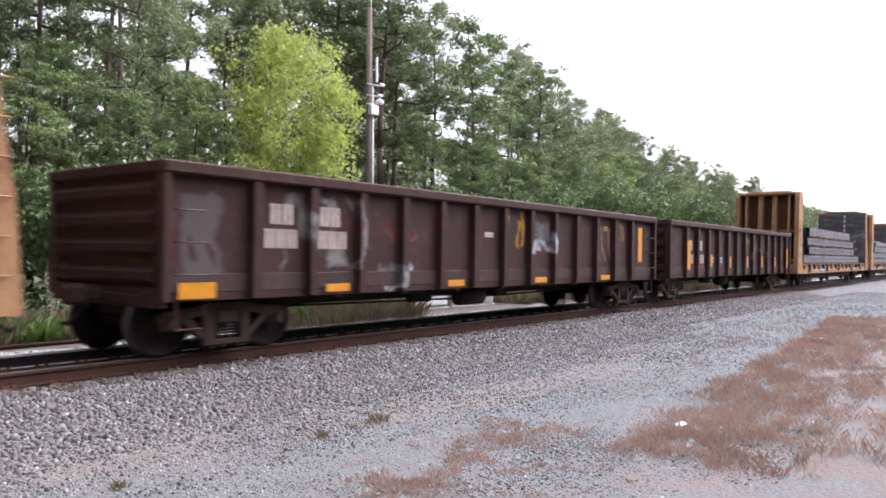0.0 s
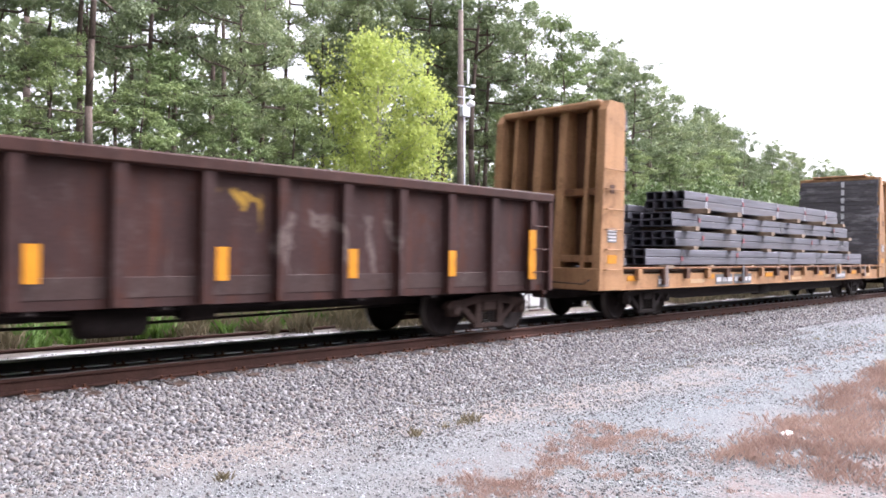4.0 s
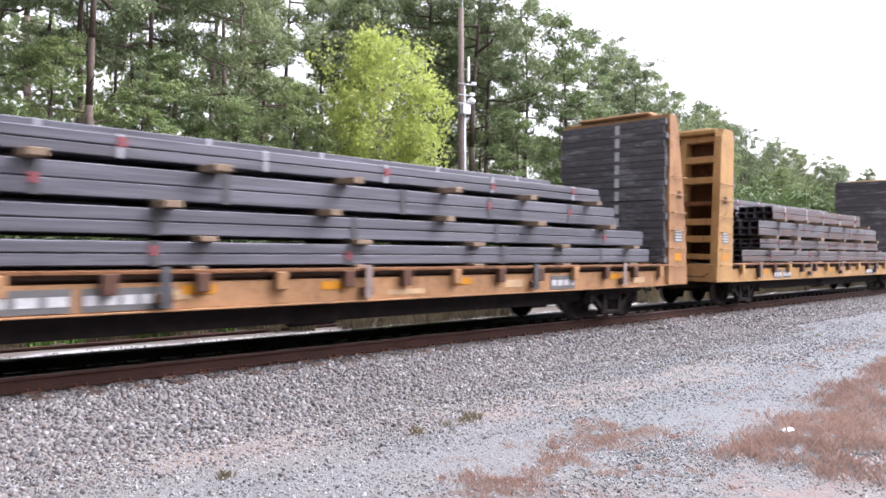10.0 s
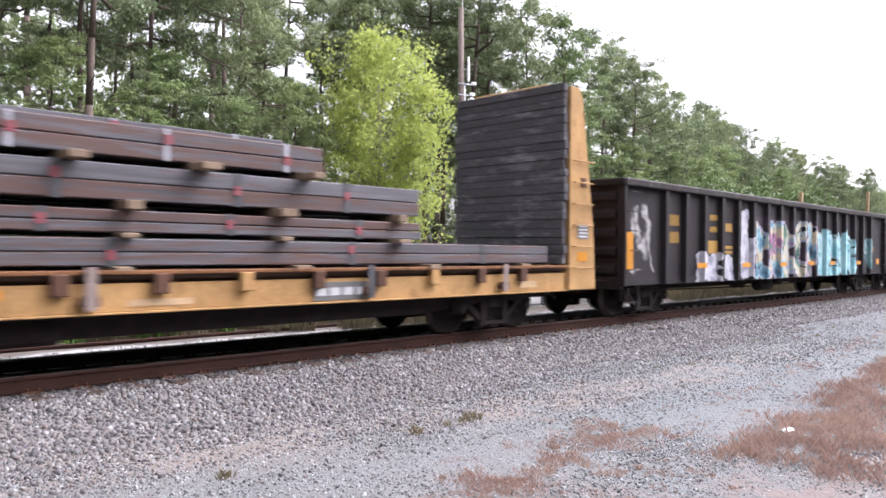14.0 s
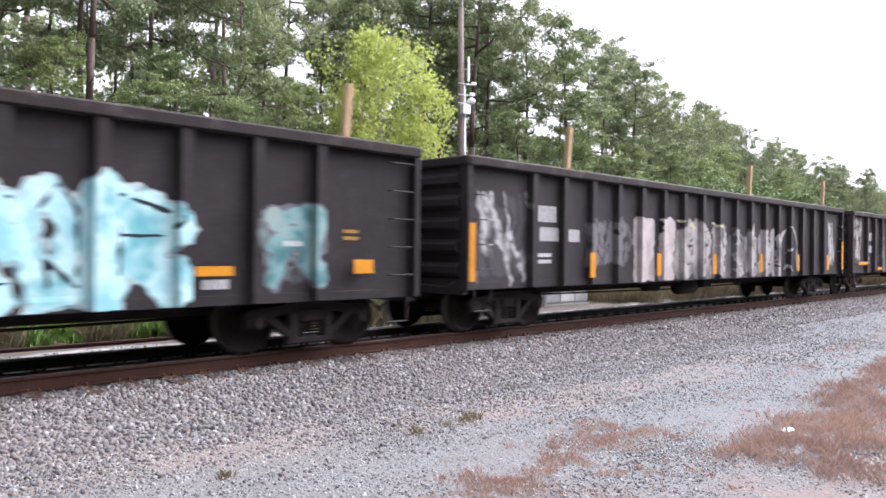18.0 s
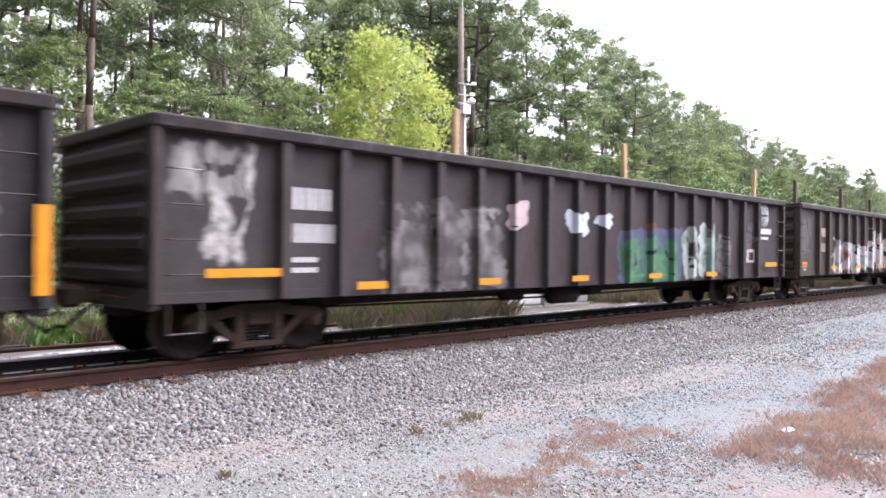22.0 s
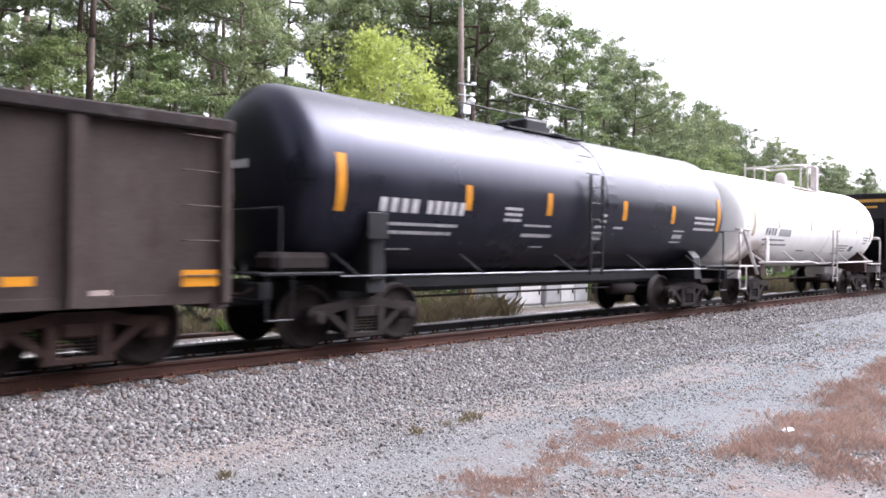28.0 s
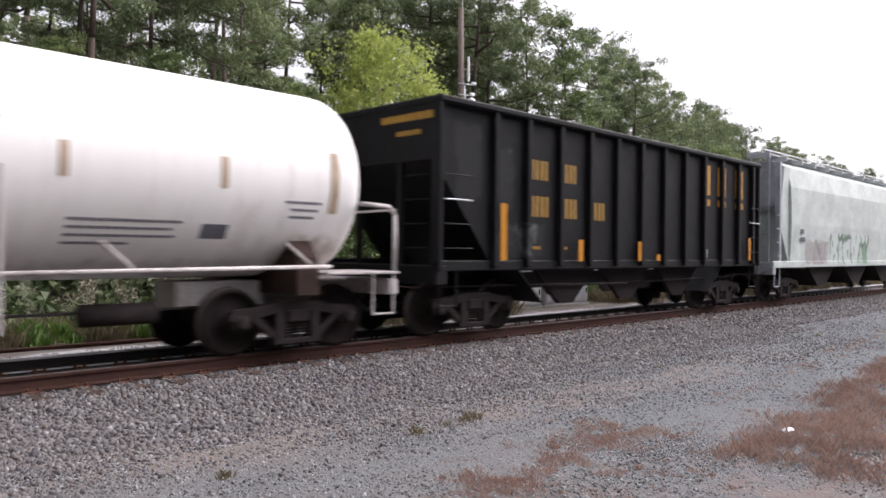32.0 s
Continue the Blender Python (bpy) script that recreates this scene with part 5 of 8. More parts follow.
CAR_E = gondola("gondola_car", "long black gondola car with silver-white graffiti", 123.2, 19.0, 0.80, 3.06, 1.58, MILL, PAINT_E,
        [(0.02, 0.16, 0.95, 1.93)] + [(p - 0.09, p + 0.09, 0.95, 1.45) for p in (3.65, 6.3, 9.1, 12.0, 14.8, 17.45)] + [(18.85, 19.0, 0.95, 1.9)],
        [(1.92, 2.02, 0.30, 3, WHITE_MARK), (2.08, 1.66, 0.26, 3, WHITE_MARK), (3.0, 1.66, 0.24, 2, WHITE_MARK), (1.95, 1.36, 0.07, 9, WHITE_MARK), (1.95, 1.24, 0.07, 9, WHITE_MARK), (16.4, 1.2, 0.16, 2, WHITE_MARK), (16.4, 1.45, 0.16, 2, WHITE_MARK)], 1.6, "dark", 5, chord_paint=CHORD_DARK)
for x in (2.98, 11.7, 17.65):
    stake(123.2, x, 3.95, 0.10)
for x, top in ((10.88, 3.45), (17.9, 3.9)):
    stake(102.8, x, top, 0.08)
# ---- graffiti on the gondolas ----
def spray_paint(name, colours, scale=1.7, chalk=0.25):
    """Sprayed paint that drifts from colour to colour, scuffed by the weather."""
    k = Mat(name, 0.65, 0.0, 0.12)
    drift = k.span(k.noise(scale, 3, 0.5), 0.30, 0.70)
    n = len(colours)
    a = k.ramp(drift, [(i / max(1, n - 1), c) for i, c in enumerate(colours)]) if n > 1 else k.mix(drift, dim(colours[0], 0.82), dim(colours[0], 1.12))
    worn = k.span(k.noise(2.4, 7, 0.8, k.scaled(1.0, 1.0, 2.2)), 0.48, 0.72)
    a = k.mix(k.math("MULTIPLY", worn, chalk), a, (0.07, 0.062, 0.064))
    return k.colour(a)


STROKES = ["43 14 03 12 32 41 30 01", "00 13 04 44 31 40|02 33", "43 04 11 00 40|13 42", "01 04 33 42 30 00|11 23", "00 14|44 12 31 40", "01 04 21 32 30 44", "00 04 43 32 02|12 31 40", "04 10 30 34|14 21 44", "10 03 24 43 40 11",
           "00 14|30 44|03 42|11 40", "00 13 04 22 44 30 40", "44 13 00 30 42 12", "03 44 22 01 40", "00 04 33 12 41 20 00", "02 14 43 31 10 02|22 40", "00 14 33 40|12 42"]


def strokes_in(shape, x0, x1, z0, z1):
    return [[(x0 + (x1 - x0) * int(p[0]) / 4, z0 + (z1 - z0) * int(p[1]) / 4) for p in line.split()] for line in STROKES[shape].split("|")]


def spray(name, geom, lines, width, material, parent, lift, label="", wob=0.03, step=0.055, block=None):
    """A painted shape, as wide as width round its lines, that lies on the sheets and posts of a gondola's near side."""
    half, posts, z0, z1 = geom
    P = np.array([p for l in lines for p in l])
    xa, za = P.min(0) - width * 0.55 - wob
    xb, zb = P.max(0) + width * 0.55 + wob
    za, zb = max(za, z0 + 0.012), min(zb, z1 - 0.18)
    xs = set(np.arange(xa, xb + step, step).round(4))
    for p in posts:
        xs |= {round(p + d, 4) for d in (-0.096, -0.076, 0.076, 0.096) if xa < p + d < xb}
    xs = np.array(sorted(xs))
    zs = np.linspace(za, zb, max(3, int((zb - za) / step)))
    X, Z = np.meshgrid(xs, zs, indexing="ij")
    D = np.full(X.shape, 9.0)
    for l in lines:
        for (ax, az), (bx, bz) in zip(l, l[1:]):
            dx, dz = bx - ax, bz - az
            u = np.clip(((X - ax) * dx + (Z - az) * dz) / (dx * dx + dz * dz + 1e-9), 0, 1)
            D = np.minimum(D, np.hypot(X - ax - u * dx, Z - az - u * dz))
    if block:
        (ax, az), (bx, bz) = block
        D = np.maximum(np.abs(X - (ax + bx) / 2) - (bx - ax) / 2, np.abs(Z - (az + bz) / 2) - (bz - az) / 2) + width / 2
    D = D - width / 2 + wob * (np.sin(7.3 * X + 2.1 * Z) * np.sin(5.9 * Z - 1.7 * X) + 0.8 * np.sin(17.0 * X - 5.0 * Z) * np.sin(23.0 * Z + 3.0 * X))
    Y = np.full(xs.shape, half - 0.12)
    for p in posts:
        Y = np.maximum(Y, half - 0.12 + 0.12 * np.clip((0.096 - np.abs(xs - p)) / 0.02, 0, 1))
    Y = np.where(Z < z0 + 0.135, np.maximum(Y[:, None], half - 0.110), Y[:, None]) + lift
    bm = bmesh.new()
    grid = {}

    def corner(i, j):
        if (i, j) not in grid:
            grid[i, j] = bm.verts.new((X[i, j], -Y[i, j], Z[i, j]))
        return grid[i, j]

    def cross(i, j, p, q):
        key = (i, j, p, q) if (i, j) < (p, q) else (p, q, i, j)
        if key not in grid:
            f = D[i, j] / (D[i, j] - D[p, q])
            grid[key] = bm.verts.new((X[i, j] + f * (X[p, q] - X[i, j]), -(Y[i, j] + f * (Y[p, q] - Y[i, j])), Z[i, j] + f * (Z[p, q] - Z[i, j])))
        return grid[key]
    for i in range(len(xs) - 1):
        for j in range(len(zs) - 1):
            ring, out = ((i, j), (i + 1, j), (i + 1, j + 1), (i, j + 1)), []
            for a, b in zip(ring, ring[1:] + ring[:1]):
                if D[a] < 0:
                    out.append(corner(*a))
                if (D[a] < 0) != (D[b] < 0):
                    out.append(cross(*a, *b))
            if len(out) > 2:
                try:
                    bm.faces.new(out)
                except ValueError:
                    pass
    return part(name, mesh_of(name, bm, material, False), None, parent, label)


def letter(car, geom, shape, x0, x1, z0, z1, fill, edge, thick=0.34, rim=0.07, lines=None, wob=0.04):
    """One sprayed letter-like shape: a fill on a wider outline, and thin lines over it."""
    w = thick * (x1 - x0)
    e = w / 2 + rim * 0.5
    ls = strokes_in(shape, x0 + e, x1 - e, z0 + e, z1 - e)
    ob = spray("graffiti_letter", geom, ls, w + rim * 2, edge, car, 0.003, "", wob)
    spray("letter_fill", geom, ls, w, fill, ob, 0.006, "", wob)
    if lines:
        spray("letter_line", geom, [[(x + 0.35 * w, z + 0.1) for x, z in l] for l in ls[:1]], 0.035, lines, ob, 0.009, "", 0.015, 0.04)
    return ob


def patch(car, geom, x0, x1, z0, z1, fill, label="", wob=0.06):
    """A roughly filled block of spray paint."""
    return spray("graffiti_patch", geom, [[(x0, z0), (x1, z1)]], 0.06, fill, car, 0.0015, label, wob, 0.05, ((x0, z0), (x1, z1)))


CHALK = spray_paint("chalky_lilac_white_spray", [(0.20, 0.20, 0.25), (0.40, 0.39, 0.45), (0.50, 0.49, 0.53), (0.30, 0.30, 0.35)], 2.6, 0.3)
CHALK_RIM = spray_paint("dull_grey_spray", [(0.10, 0.10, 0.115)], 2.0)
CREAM_MIX = spray_paint("cream_spray_with_coloured_shading", [(0.05, 0.10, 0.16), (0.22, 0.40, 0.48), (0.50, 0.43, 0.31), (0.52, 0.46, 0.34), (0.34, 0.13, 0.27), (0.10, 0.20, 0.15)], 1.45, 0.12)
CREAM_GREEN = spray_paint("cream_spray_with_green_shading", [(0.04, 0.10, 0.075), (0.16, 0.26, 0.21), (0.48, 0.43, 0.32), (0.52, 0.46, 0.35), (0.30, 0.42, 0.46), (0.30, 0.14, 0.27)], 1.6, 0.12)
HALO = spray_paint("pale_blue_spray_rim", [(0.30, 0.40, 0.46), (0.33, 0.25, 0.36), (0.36, 0.44, 0.46)], 1.8, 0.15)
CYAN_MIX = spray_paint("cyan_spray", [(0.17, 0.38, 0.43), (0.27, 0.48, 0.52), (0.40, 0.58, 0.60), (0.10, 0.30, 0.33)], 1.5, 0.1)
CYAN_RIM = spray_paint("pale_spray_rim", [(0.42, 0.48, 0.48), (0.10, 0.20, 0.22), (0.36, 0.42, 0.44)], 2.4, 0.2)
INK = spray_paint("dark_spray_line", [(0.018, 0.026, 0.034)], 2.0, 0.0)
TEAL_MIX = spray_paint("dull_teal_spray", [(0.05, 0.13, 0.14), (0.15, 0.27, 0.27), (0.22, 0.28, 0.27)], 2.6, 0.3)
GD = (1.58, [m * 1.014 for m in MILL], 0.74, 3.06)
patch(CAR_D, GD, 3.5, 4.70, 0.75, 1.45, CHALK, "lilac-white sprayed block")
patch(CAR_D, GD, 4.85, 5.58, 0.75, 1.44, CHALK)
patch(CAR_D, GD, 5.82, 6.72, 0.80, 1.9, CHALK)
patch(CAR_D, GD, 5.88, 6.55, 1.6, 2.62, CHALK)
for n, (sh, x0, x1, z1) in enumerate(((14, 6.78, 7.66, 2.38), (4, 7.68, 8.90, 2.42), (13, 8.92, 9.70, 2.36), (12, 9.70, 10.66, 2.48), (5, 10.66, 11.58, 2.46))):
    letter(CAR_D, GD, sh, x0, x1, 0.70, z1, CREAM_GREEN if n in (2, 3) else CREAM_MIX, HALO, 0.42, 0.06, INK if n != 2 else None, 0.06)
for sh, x0, x1, z1 in ((9, 11.70, 12.72, 2.22), (2, 12.66, 13.72, 2.36), (8, 13.62, 14.36, 2.22), (6, 14.26, 15.60, 2.26)):
    letter(CAR_D, GD, sh, x0, x1, 0.74, z1, CYAN_MIX, CYAN_RIM, 0.40, 0.05, INK, 0.07)
letter(CAR_D, GD, 1, 16.6, 17.6, 0.95, 2.05, TEAL_MIX, CHALK_RIM, 0.26, 0.04)
for x0, x1, za, zb in ((5.05, 5.47, 2.03, 2.25), (4.95, 5.52, 1.58, 1.66), (4.97, 5.50, 1.46, 1.53), (4.05, 4.62, 1.46, 1.78)):
    plate(CAR_D, "stencil", x0, x1, za, zb, -1.466, YELLOW_MARK)
SILVER = spray_paint("silver_white_spray", [(0.13, 0.12, 0.12), (0.27, 0.252, 0.248), (0.36, 0.337, 0.332), (0.20, 0.187, 0.185)], 1.5, 0.45)
SILVER_PINK = spray_paint("pinkish_silver_spray", [(0.33, 0.29, 0.288), (0.42, 0.375, 0.37), (0.30, 0.265, 0.265)], 1.5, 0.3)
SILVER_RIM = spray_paint("grey_spray_rim", [(0.15, 0.14, 0.14), (0.075, 0.07, 0.071)], 1.5, 0.5)
PALE_YELLOW = spray_paint("pale_yellow_spray_line", [(0.48, 0.44, 0.30)], 2.0, 0.15)
GE = (1.58, MILL, 0.80, 3.06)
patch(CAR_E, GE, 5.40, 6.30, 0.82, 2.22, SILVER_PINK, "pinkish-white sprayed block", 0.03)
patch(CAR_E, GE, 6.50, 7.28, 0.82, 2.26, SILVER_PINK, "", 0.04)
patch(CAR_E, GE, 7.25, 13.5, 0.82, 1.95, SILVER_RIM, "grey sprayed ground under the letters", 0.10)
for sh, x0, x1, z1 in ((11, 7.20, 8.22, 2.26), (6, 8.12, 9.20, 2.30), (7, 9.16, 10.06, 2.22), (3, 10.36, 11.16, 2.12), (8, 11.12, 11.98, 2.26), (2, 12.05, 13.02, 2.16), (13, 12.95, 13.66, 2.20)):
    letter(CAR_E, GE, sh, x0, x1, 0.82, z1, SILVER, SILVER_RIM, 0.46, 0.03, INK, 0.06)
spray("graffiti_line", GE, [[(13.72, 1.5), (13.78, 2.0), (14.25, 2.26), (14.8, 2.2), (15.0, 1.8), (15.02, 0.95)]], 0.09, SILVER, CAR_E, 0.004, "sprayed arch outline")
spray("graffiti_line", GE, [[(13.95, 1.45), (14.4, 1.62), (14.75, 1.75)], [(14.0, 1.0), (14.2, 1.12), (14.35, 0.95)]], 0.05, SILVER, CAR_E, 0.004)
spray("graffiti_line", GE, [[(4.35, 1.75), (4.75, 2.18), (5.15, 2.05), (5.3, 1.7), (5.1, 1.3)], [(4.5, 1.35), (4.8, 1.55), (5.2, 1.5)], [(4.3, 1.95), (4.7, 2.02)]], 0.06, SILVER_RIM, CAR_E, 0.004)
spray("graffiti_line", GE, [[(7.35, 2.22), (7.9, 2.18), (8.2, 2.1)], [(9.2, 2.22), (9.7, 2.14), (10.05, 1.96)]], 0.07, PALE_YELLOW, CAR_E, 0.010)
PAINT_F = car_paint("charcoal_gondola_paint_with_green_graffiti", (0.041, 0.0335, 0.0335), rust=(0.045, 0.02, 0.014), rusty=0.4, dust=(0.11, 0.095, 0.09), dusty=0.25, tags=[
    (0.2, 1.4, 1.3, 2.8, 0.7, [(0.36, 0.33, 0.32)], BLACK, 1.0, -5.0), (0.25, 1.2, 2.1, 2.75, 0.5, [(0.28, 0.26, 0.25)], BLACK, 0.6, 5.0), (3.6, 6.3, 0.85, 2.2, 0.8, [(0.16, 0.15, 0.15), (0.30, 0.28, 0.28), (0.06, 0.05, 0.05)], (0.04, 0.035, 0.035), 0.7, 1.0, 0.8), (11.2, 11.6, 1.6, 2.1, 0.5, [(0.15, 0.075, 0.045)], BLACK, 0.6, 3.0), (16.35, 17.15, 1.5, 2.3, 0.5, [(0.26, 0.25, 0.25), BLACK], BLACK, 0.6, 9.0, 1.5)])
CAR_F = gondola("gondola_car", "long charcoal gondola car with green graffiti patch", 143.3, 19.0, 0.79, 3.04, 1.58, MILL, PAINT_F,
        [(0.65, 1.7, 1.10, 1.21)] + [(p - 0.27, p + 0.27, 0.89, 1.0) for p in (3.26, 5.86, 8.54, 11.45, 14.25)] + [(17.6, 18.4, 1.1, 1.22)],
        [(1.95, 2.0, 0.30, 3, WHITE_MARK), (1.90, 1.55, 0.26, 5, WHITE_MARK), (1.95, 1.28, 0.07, 8, WHITE_MARK), (1.95, 1.14, 0.07, 8, WHITE_MARK), (16.4, 1.2, 0.16, 2, WHITE_MARK)], 1.68, "brown", 5, chord_paint=CHORD_DARK)


def roundel(car, x, z, r, y):
    """A round painted emblem with bars across it."""
    bm = bmesh.new()
    lathe(bm, [(y, 0.001), (y, r), (y + 0.004, r)], "y", 28)
    for v in bm.verts:
        v.co.x += x
        v.co.z += z
    ob = part("emblem", bm, WHITE_MARK, car, "round white emblem")
    for k in (-1, 0, 1):
        part("emblem_bar", box(x + k * r * 0.5 - 0.025, x + k * r * 0.5 + 0.025, y - 0.006, y - 0.001, z - r * 0.6, z + r * 0.6, 0), BLACK_STEEL, ob)
    part("emblem_bar", box(x - r * 0.8, x + r * 0.8, y - 0.006, y - 0.001, z - 0.03, z + 0.03, 0), BLACK_STEEL, ob)
    plate(car, "stencil", x - r * 0.9, x + r * 1.5, z - r * 1.55, z - r * 1.1, y, WHITE_MARK)
    plate(car, "stencil", x - r * 0.6, x + r * 0.9, z - r * 2.0, z - r * 1.8, y, WHITE_MARK)


LEAF_GREEN = spray_paint("green_spray", [(0.030, 0.085, 0.045), (0.055, 0.135, 0.075), (0.075, 0.16, 0.10), (0.045, 0.10, 0.065)], 1.6, 0.15)
DUSK_BLUE = spray_paint("dusky_blue_spray", [(0.055, 0.065, 0.11), (0.08, 0.09, 0.135)], 2.0, 0.25)
ICE = spray_paint("icy_white_spray", [(0.36, 0.39, 0.45), (0.45, 0.48, 0.54)], 2.0, 0.12)
ROSE = spray_paint("faded_rose_spray", [(0.36, 0.28, 0.28), (0.44, 0.36, 0.36)], 2.6, 0.3)
MINT = spray_paint("mint_white_spray", [(0.13, 0.20, 0.165), (0.30, 0.33, 0.31), (0.37, 0.385, 0.375)], 2.0, 0.25)
ASH = spray_paint("ash_grey_spray", [(0.045, 0.039, 0.039), (0.085, 0.077, 0.077), (0.17, 0.155, 0.155)], 2.2, 0.6)
GF = (1.58, MILL, 0.79, 3.04)
patch(CAR_F, GF, 3.55, 5.30, 0.82, 1.80, ASH, "faded ash-grey sprayed block", 0.12)
patch(CAR_F, GF, 4.60, 5.25, 1.72, 2.32, ASH)
patch(CAR_F, GF, 5.40, 6.35, 0.82, 1.84, ASH, "", 0.12)
patch(CAR_F, GF, 6.42, 7.00, 1.88, 2.34, ROSE)
spray("graffiti_line", GF, [[(6.75, 2.28), (7.12, 2.40)], [(6.6, 1.92), (6.95, 1.95)]], 0.06, ROSE, CAR_F, 0.004)
spray("graffiti_patch", GF, [[(8.30, 2.20), (8.88, 2.16), (8.34, 2.06), (8.86, 2.02), (8.40, 1.92), (8.92, 1.88)]], 0.15, ICE, CAR_F, 0.0035, "icy white sprayed scribble", 0.05)
spray("graffiti_patch", GF, [[(9.22, 2.10), (9.50, 2.22), (9.84, 2.20), (9.36, 2.06), (9.86, 2.06)]], 0.14, ICE, CAR_F, 0.0035, "", 0.05)
for x0, x1, zt in ((10.10, 11.05, 1.93), (10.95, 11.95, 1.99), (11.85, 12.90, 2.03)):
    patch(CAR_F, GF, x0, x1, 0.80, zt, DUSK_BLUE, "", 0.05)
for x0, x1, zt in ((10.16, 11.02, 1.84), (11.02, 11.93, 1.90), (11.92, 12.60, 1.72)):
    spray("graffiti_patch", GF, strokes_in(8, x0 + 0.25, x1 - 0.25, 1.02, zt - 0.26), 0.5, LEAF_GREEN, CAR_F, 0.0045, "green sprayed block", 0.06)
spray("graffiti_line", GF, [[(10.4, 1.5), (10.7, 1.55), (10.85, 1.2), (10.5, 1.1)], [(11.25, 1.45), (11.6, 1.5), (11.7, 1.15)], [(12.1, 1.5), (12.4, 1.2), (12.3, 0.95)]], 0.05, INK, CAR_F, 0.007)
for sh, x0, x1, z1 in ((8, 12.88, 13.72, 2.14), (9, 13.72, 14.64, 2.24), (0, 14.70, 15.46, 1.95)):
    letter(CAR_F, GF, sh, x0, x1, 0.84, z1, MINT if x0 < 14.6 else ASH, SILVER_RIM, 0.36, 0.03, INK)
for x0, x1, za, zb in ((16.62, 17.15, 1.50, 1.58), (16.62, 17.15, 1.22, 1.28), (16.62, 16.72, 1.22, 1.58), (17.05, 17.15, 1.22, 1.58)):
    plate(CAR_F, "stencil", x0, x1, za, zb, -1.466, PINK_MARK)


roundel(CAR_F, 17.75, 2.55, 0.34, -1.465)
for x, l in ((5.32, 0.0), (10.75, -0.05), (17.42, 0.06)):
    stake(143.3, x, 3.85, l)
PAINT_G = car_paint("brown_black_gondola_paint_with_pink_graffiti", (0.050, 0.039, 0.0365), rust=(0.055, 0.024, 0.016), rusty=0.5, dust=(0.12, 0.10, 0.095), dusty=0.3, tags=[
    (0.4, 1.2, 1.5, 2.6, 0.6, [(0.10, 0.085, 0.085)], BLACK, 0.5, 2.0),])
CAR_G = gondola("gondola_car", "long brown-black gondola car with pink-white graffiti", 163.6, 18.82, 0.78, 3.06, 1.58, [m * 0.99 for m in MILL], PAINT_G,
        [(0.15, 0.55, 1.05, 1.22)] + [(p - 0.25, p + 0.25, 0.98, 1.08) for p in (3.1, 5.65, 8.4, 11.3, 14.0)] + [(16.3, 16.6, 1.05, 1.15), (18.2, 18.65, 1.0, 1.2)],
        [(1.75, 2.05, 0.28, 4, PINK_MARK), (1.75, 1.55, 0.28, 4, PINK_MARK), (1.8, 1.2, 0.06, 8, PINK_MARK), (2.95, 2.15, 0.07, 4, PINK_MARK), (0.6, 0.95, 0.06, 5, PINK_MARK), (17.2, 0.92, 0.06, 5, PINK_MARK)], 1.6, "brown", 5, chord_paint=CHORD_DARK)
PINK_WHITE = spray_paint("pinkish_white_spray", [(0.18, 0.07, 0.06), (0.37, 0.315, 0.30), (0.46, 0.415, 0.40), (0.44, 0.395, 0.38), (0.40, 0.295, 0.28)], 1.9, 0.25)
COLD_WHITE = spray_paint("white_spray_with_blue_shading", [(0.16, 0.24, 0.25), (0.40, 0.40, 0.39), (0.50, 0.47, 0.46), (0.44, 0.37, 0.36)], 2.0, 0.2)
PLUM = spray_paint("dark_plum_spray", [(0.05, 0.042, 0.046), (0.11, 0.095, 0.10)], 2.0, 0.1)
GG = (1.58, [p * 0.99 for p in MILL], 0.78, 3.06)
spray("graffiti_line", GG, [[(3.1, 1.35), (3.5, 1.5), (3.75, 1.2)], [(3.4, 2.02), (3.9, 1.8), (4.3, 1.68)]], 0.10, COLD_WHITE, CAR_G, 0.004)
for n, (sh, x0, x1, za, z1) in enumerate(((15, 3.35, 4.30, 0.82, 1.98), (7, 4.30, 5.28, 0.80, 1.90), (13, 5.24, 6.0, 0.80, 1.86), (6, 5.90, 6.95, 0.80, 1.84), (0, 7.05, 7.95, 0.84, 1.96), (5, 7.92, 8.74, 0.84, 2.42), (8, 8.82, 9.98, 0.86, 2.12),
                                          (2, 10.02, 10.96, 0.88, 2.16), (7, 10.95, 11.76, 1.9, 2.54), (14, 11.86, 12.68, 0.88, 2.16), (9, 12.66, 13.66, 0.90, 2.16), (13, 13.66, 14.64, 0.90, 2.06), (1, 14.66, 16.0, 0.90, 2.12))):
    letter(CAR_G, GG, sh, x0, x1, za, z1, COLD_WHITE if n in (0, 2, 3, 4) else PINK_WHITE, PLUM, 0.42, 0.03, INK, 0.05)
patch(CAR_G, GG, 11.05, 11.65, 0.90, 1.85, PLUM)
spray("graffiti_line", GG, [[(7.1, 2.45), (7.5, 2.3), (7.8, 2.2)], [(7.2, 2.55), (7.5, 2.42)]], 0.05, COLD_WHITE, CAR_G, 0.004)
for x, l in ((0.5, -0.03), (4.97, -0.06), (8.45, -0.08), (14.84, -0.08)):
    stake(163.6, x, 3.8 if x < 8 else 3.62, l, "brown weathered stake standing in the gondola")


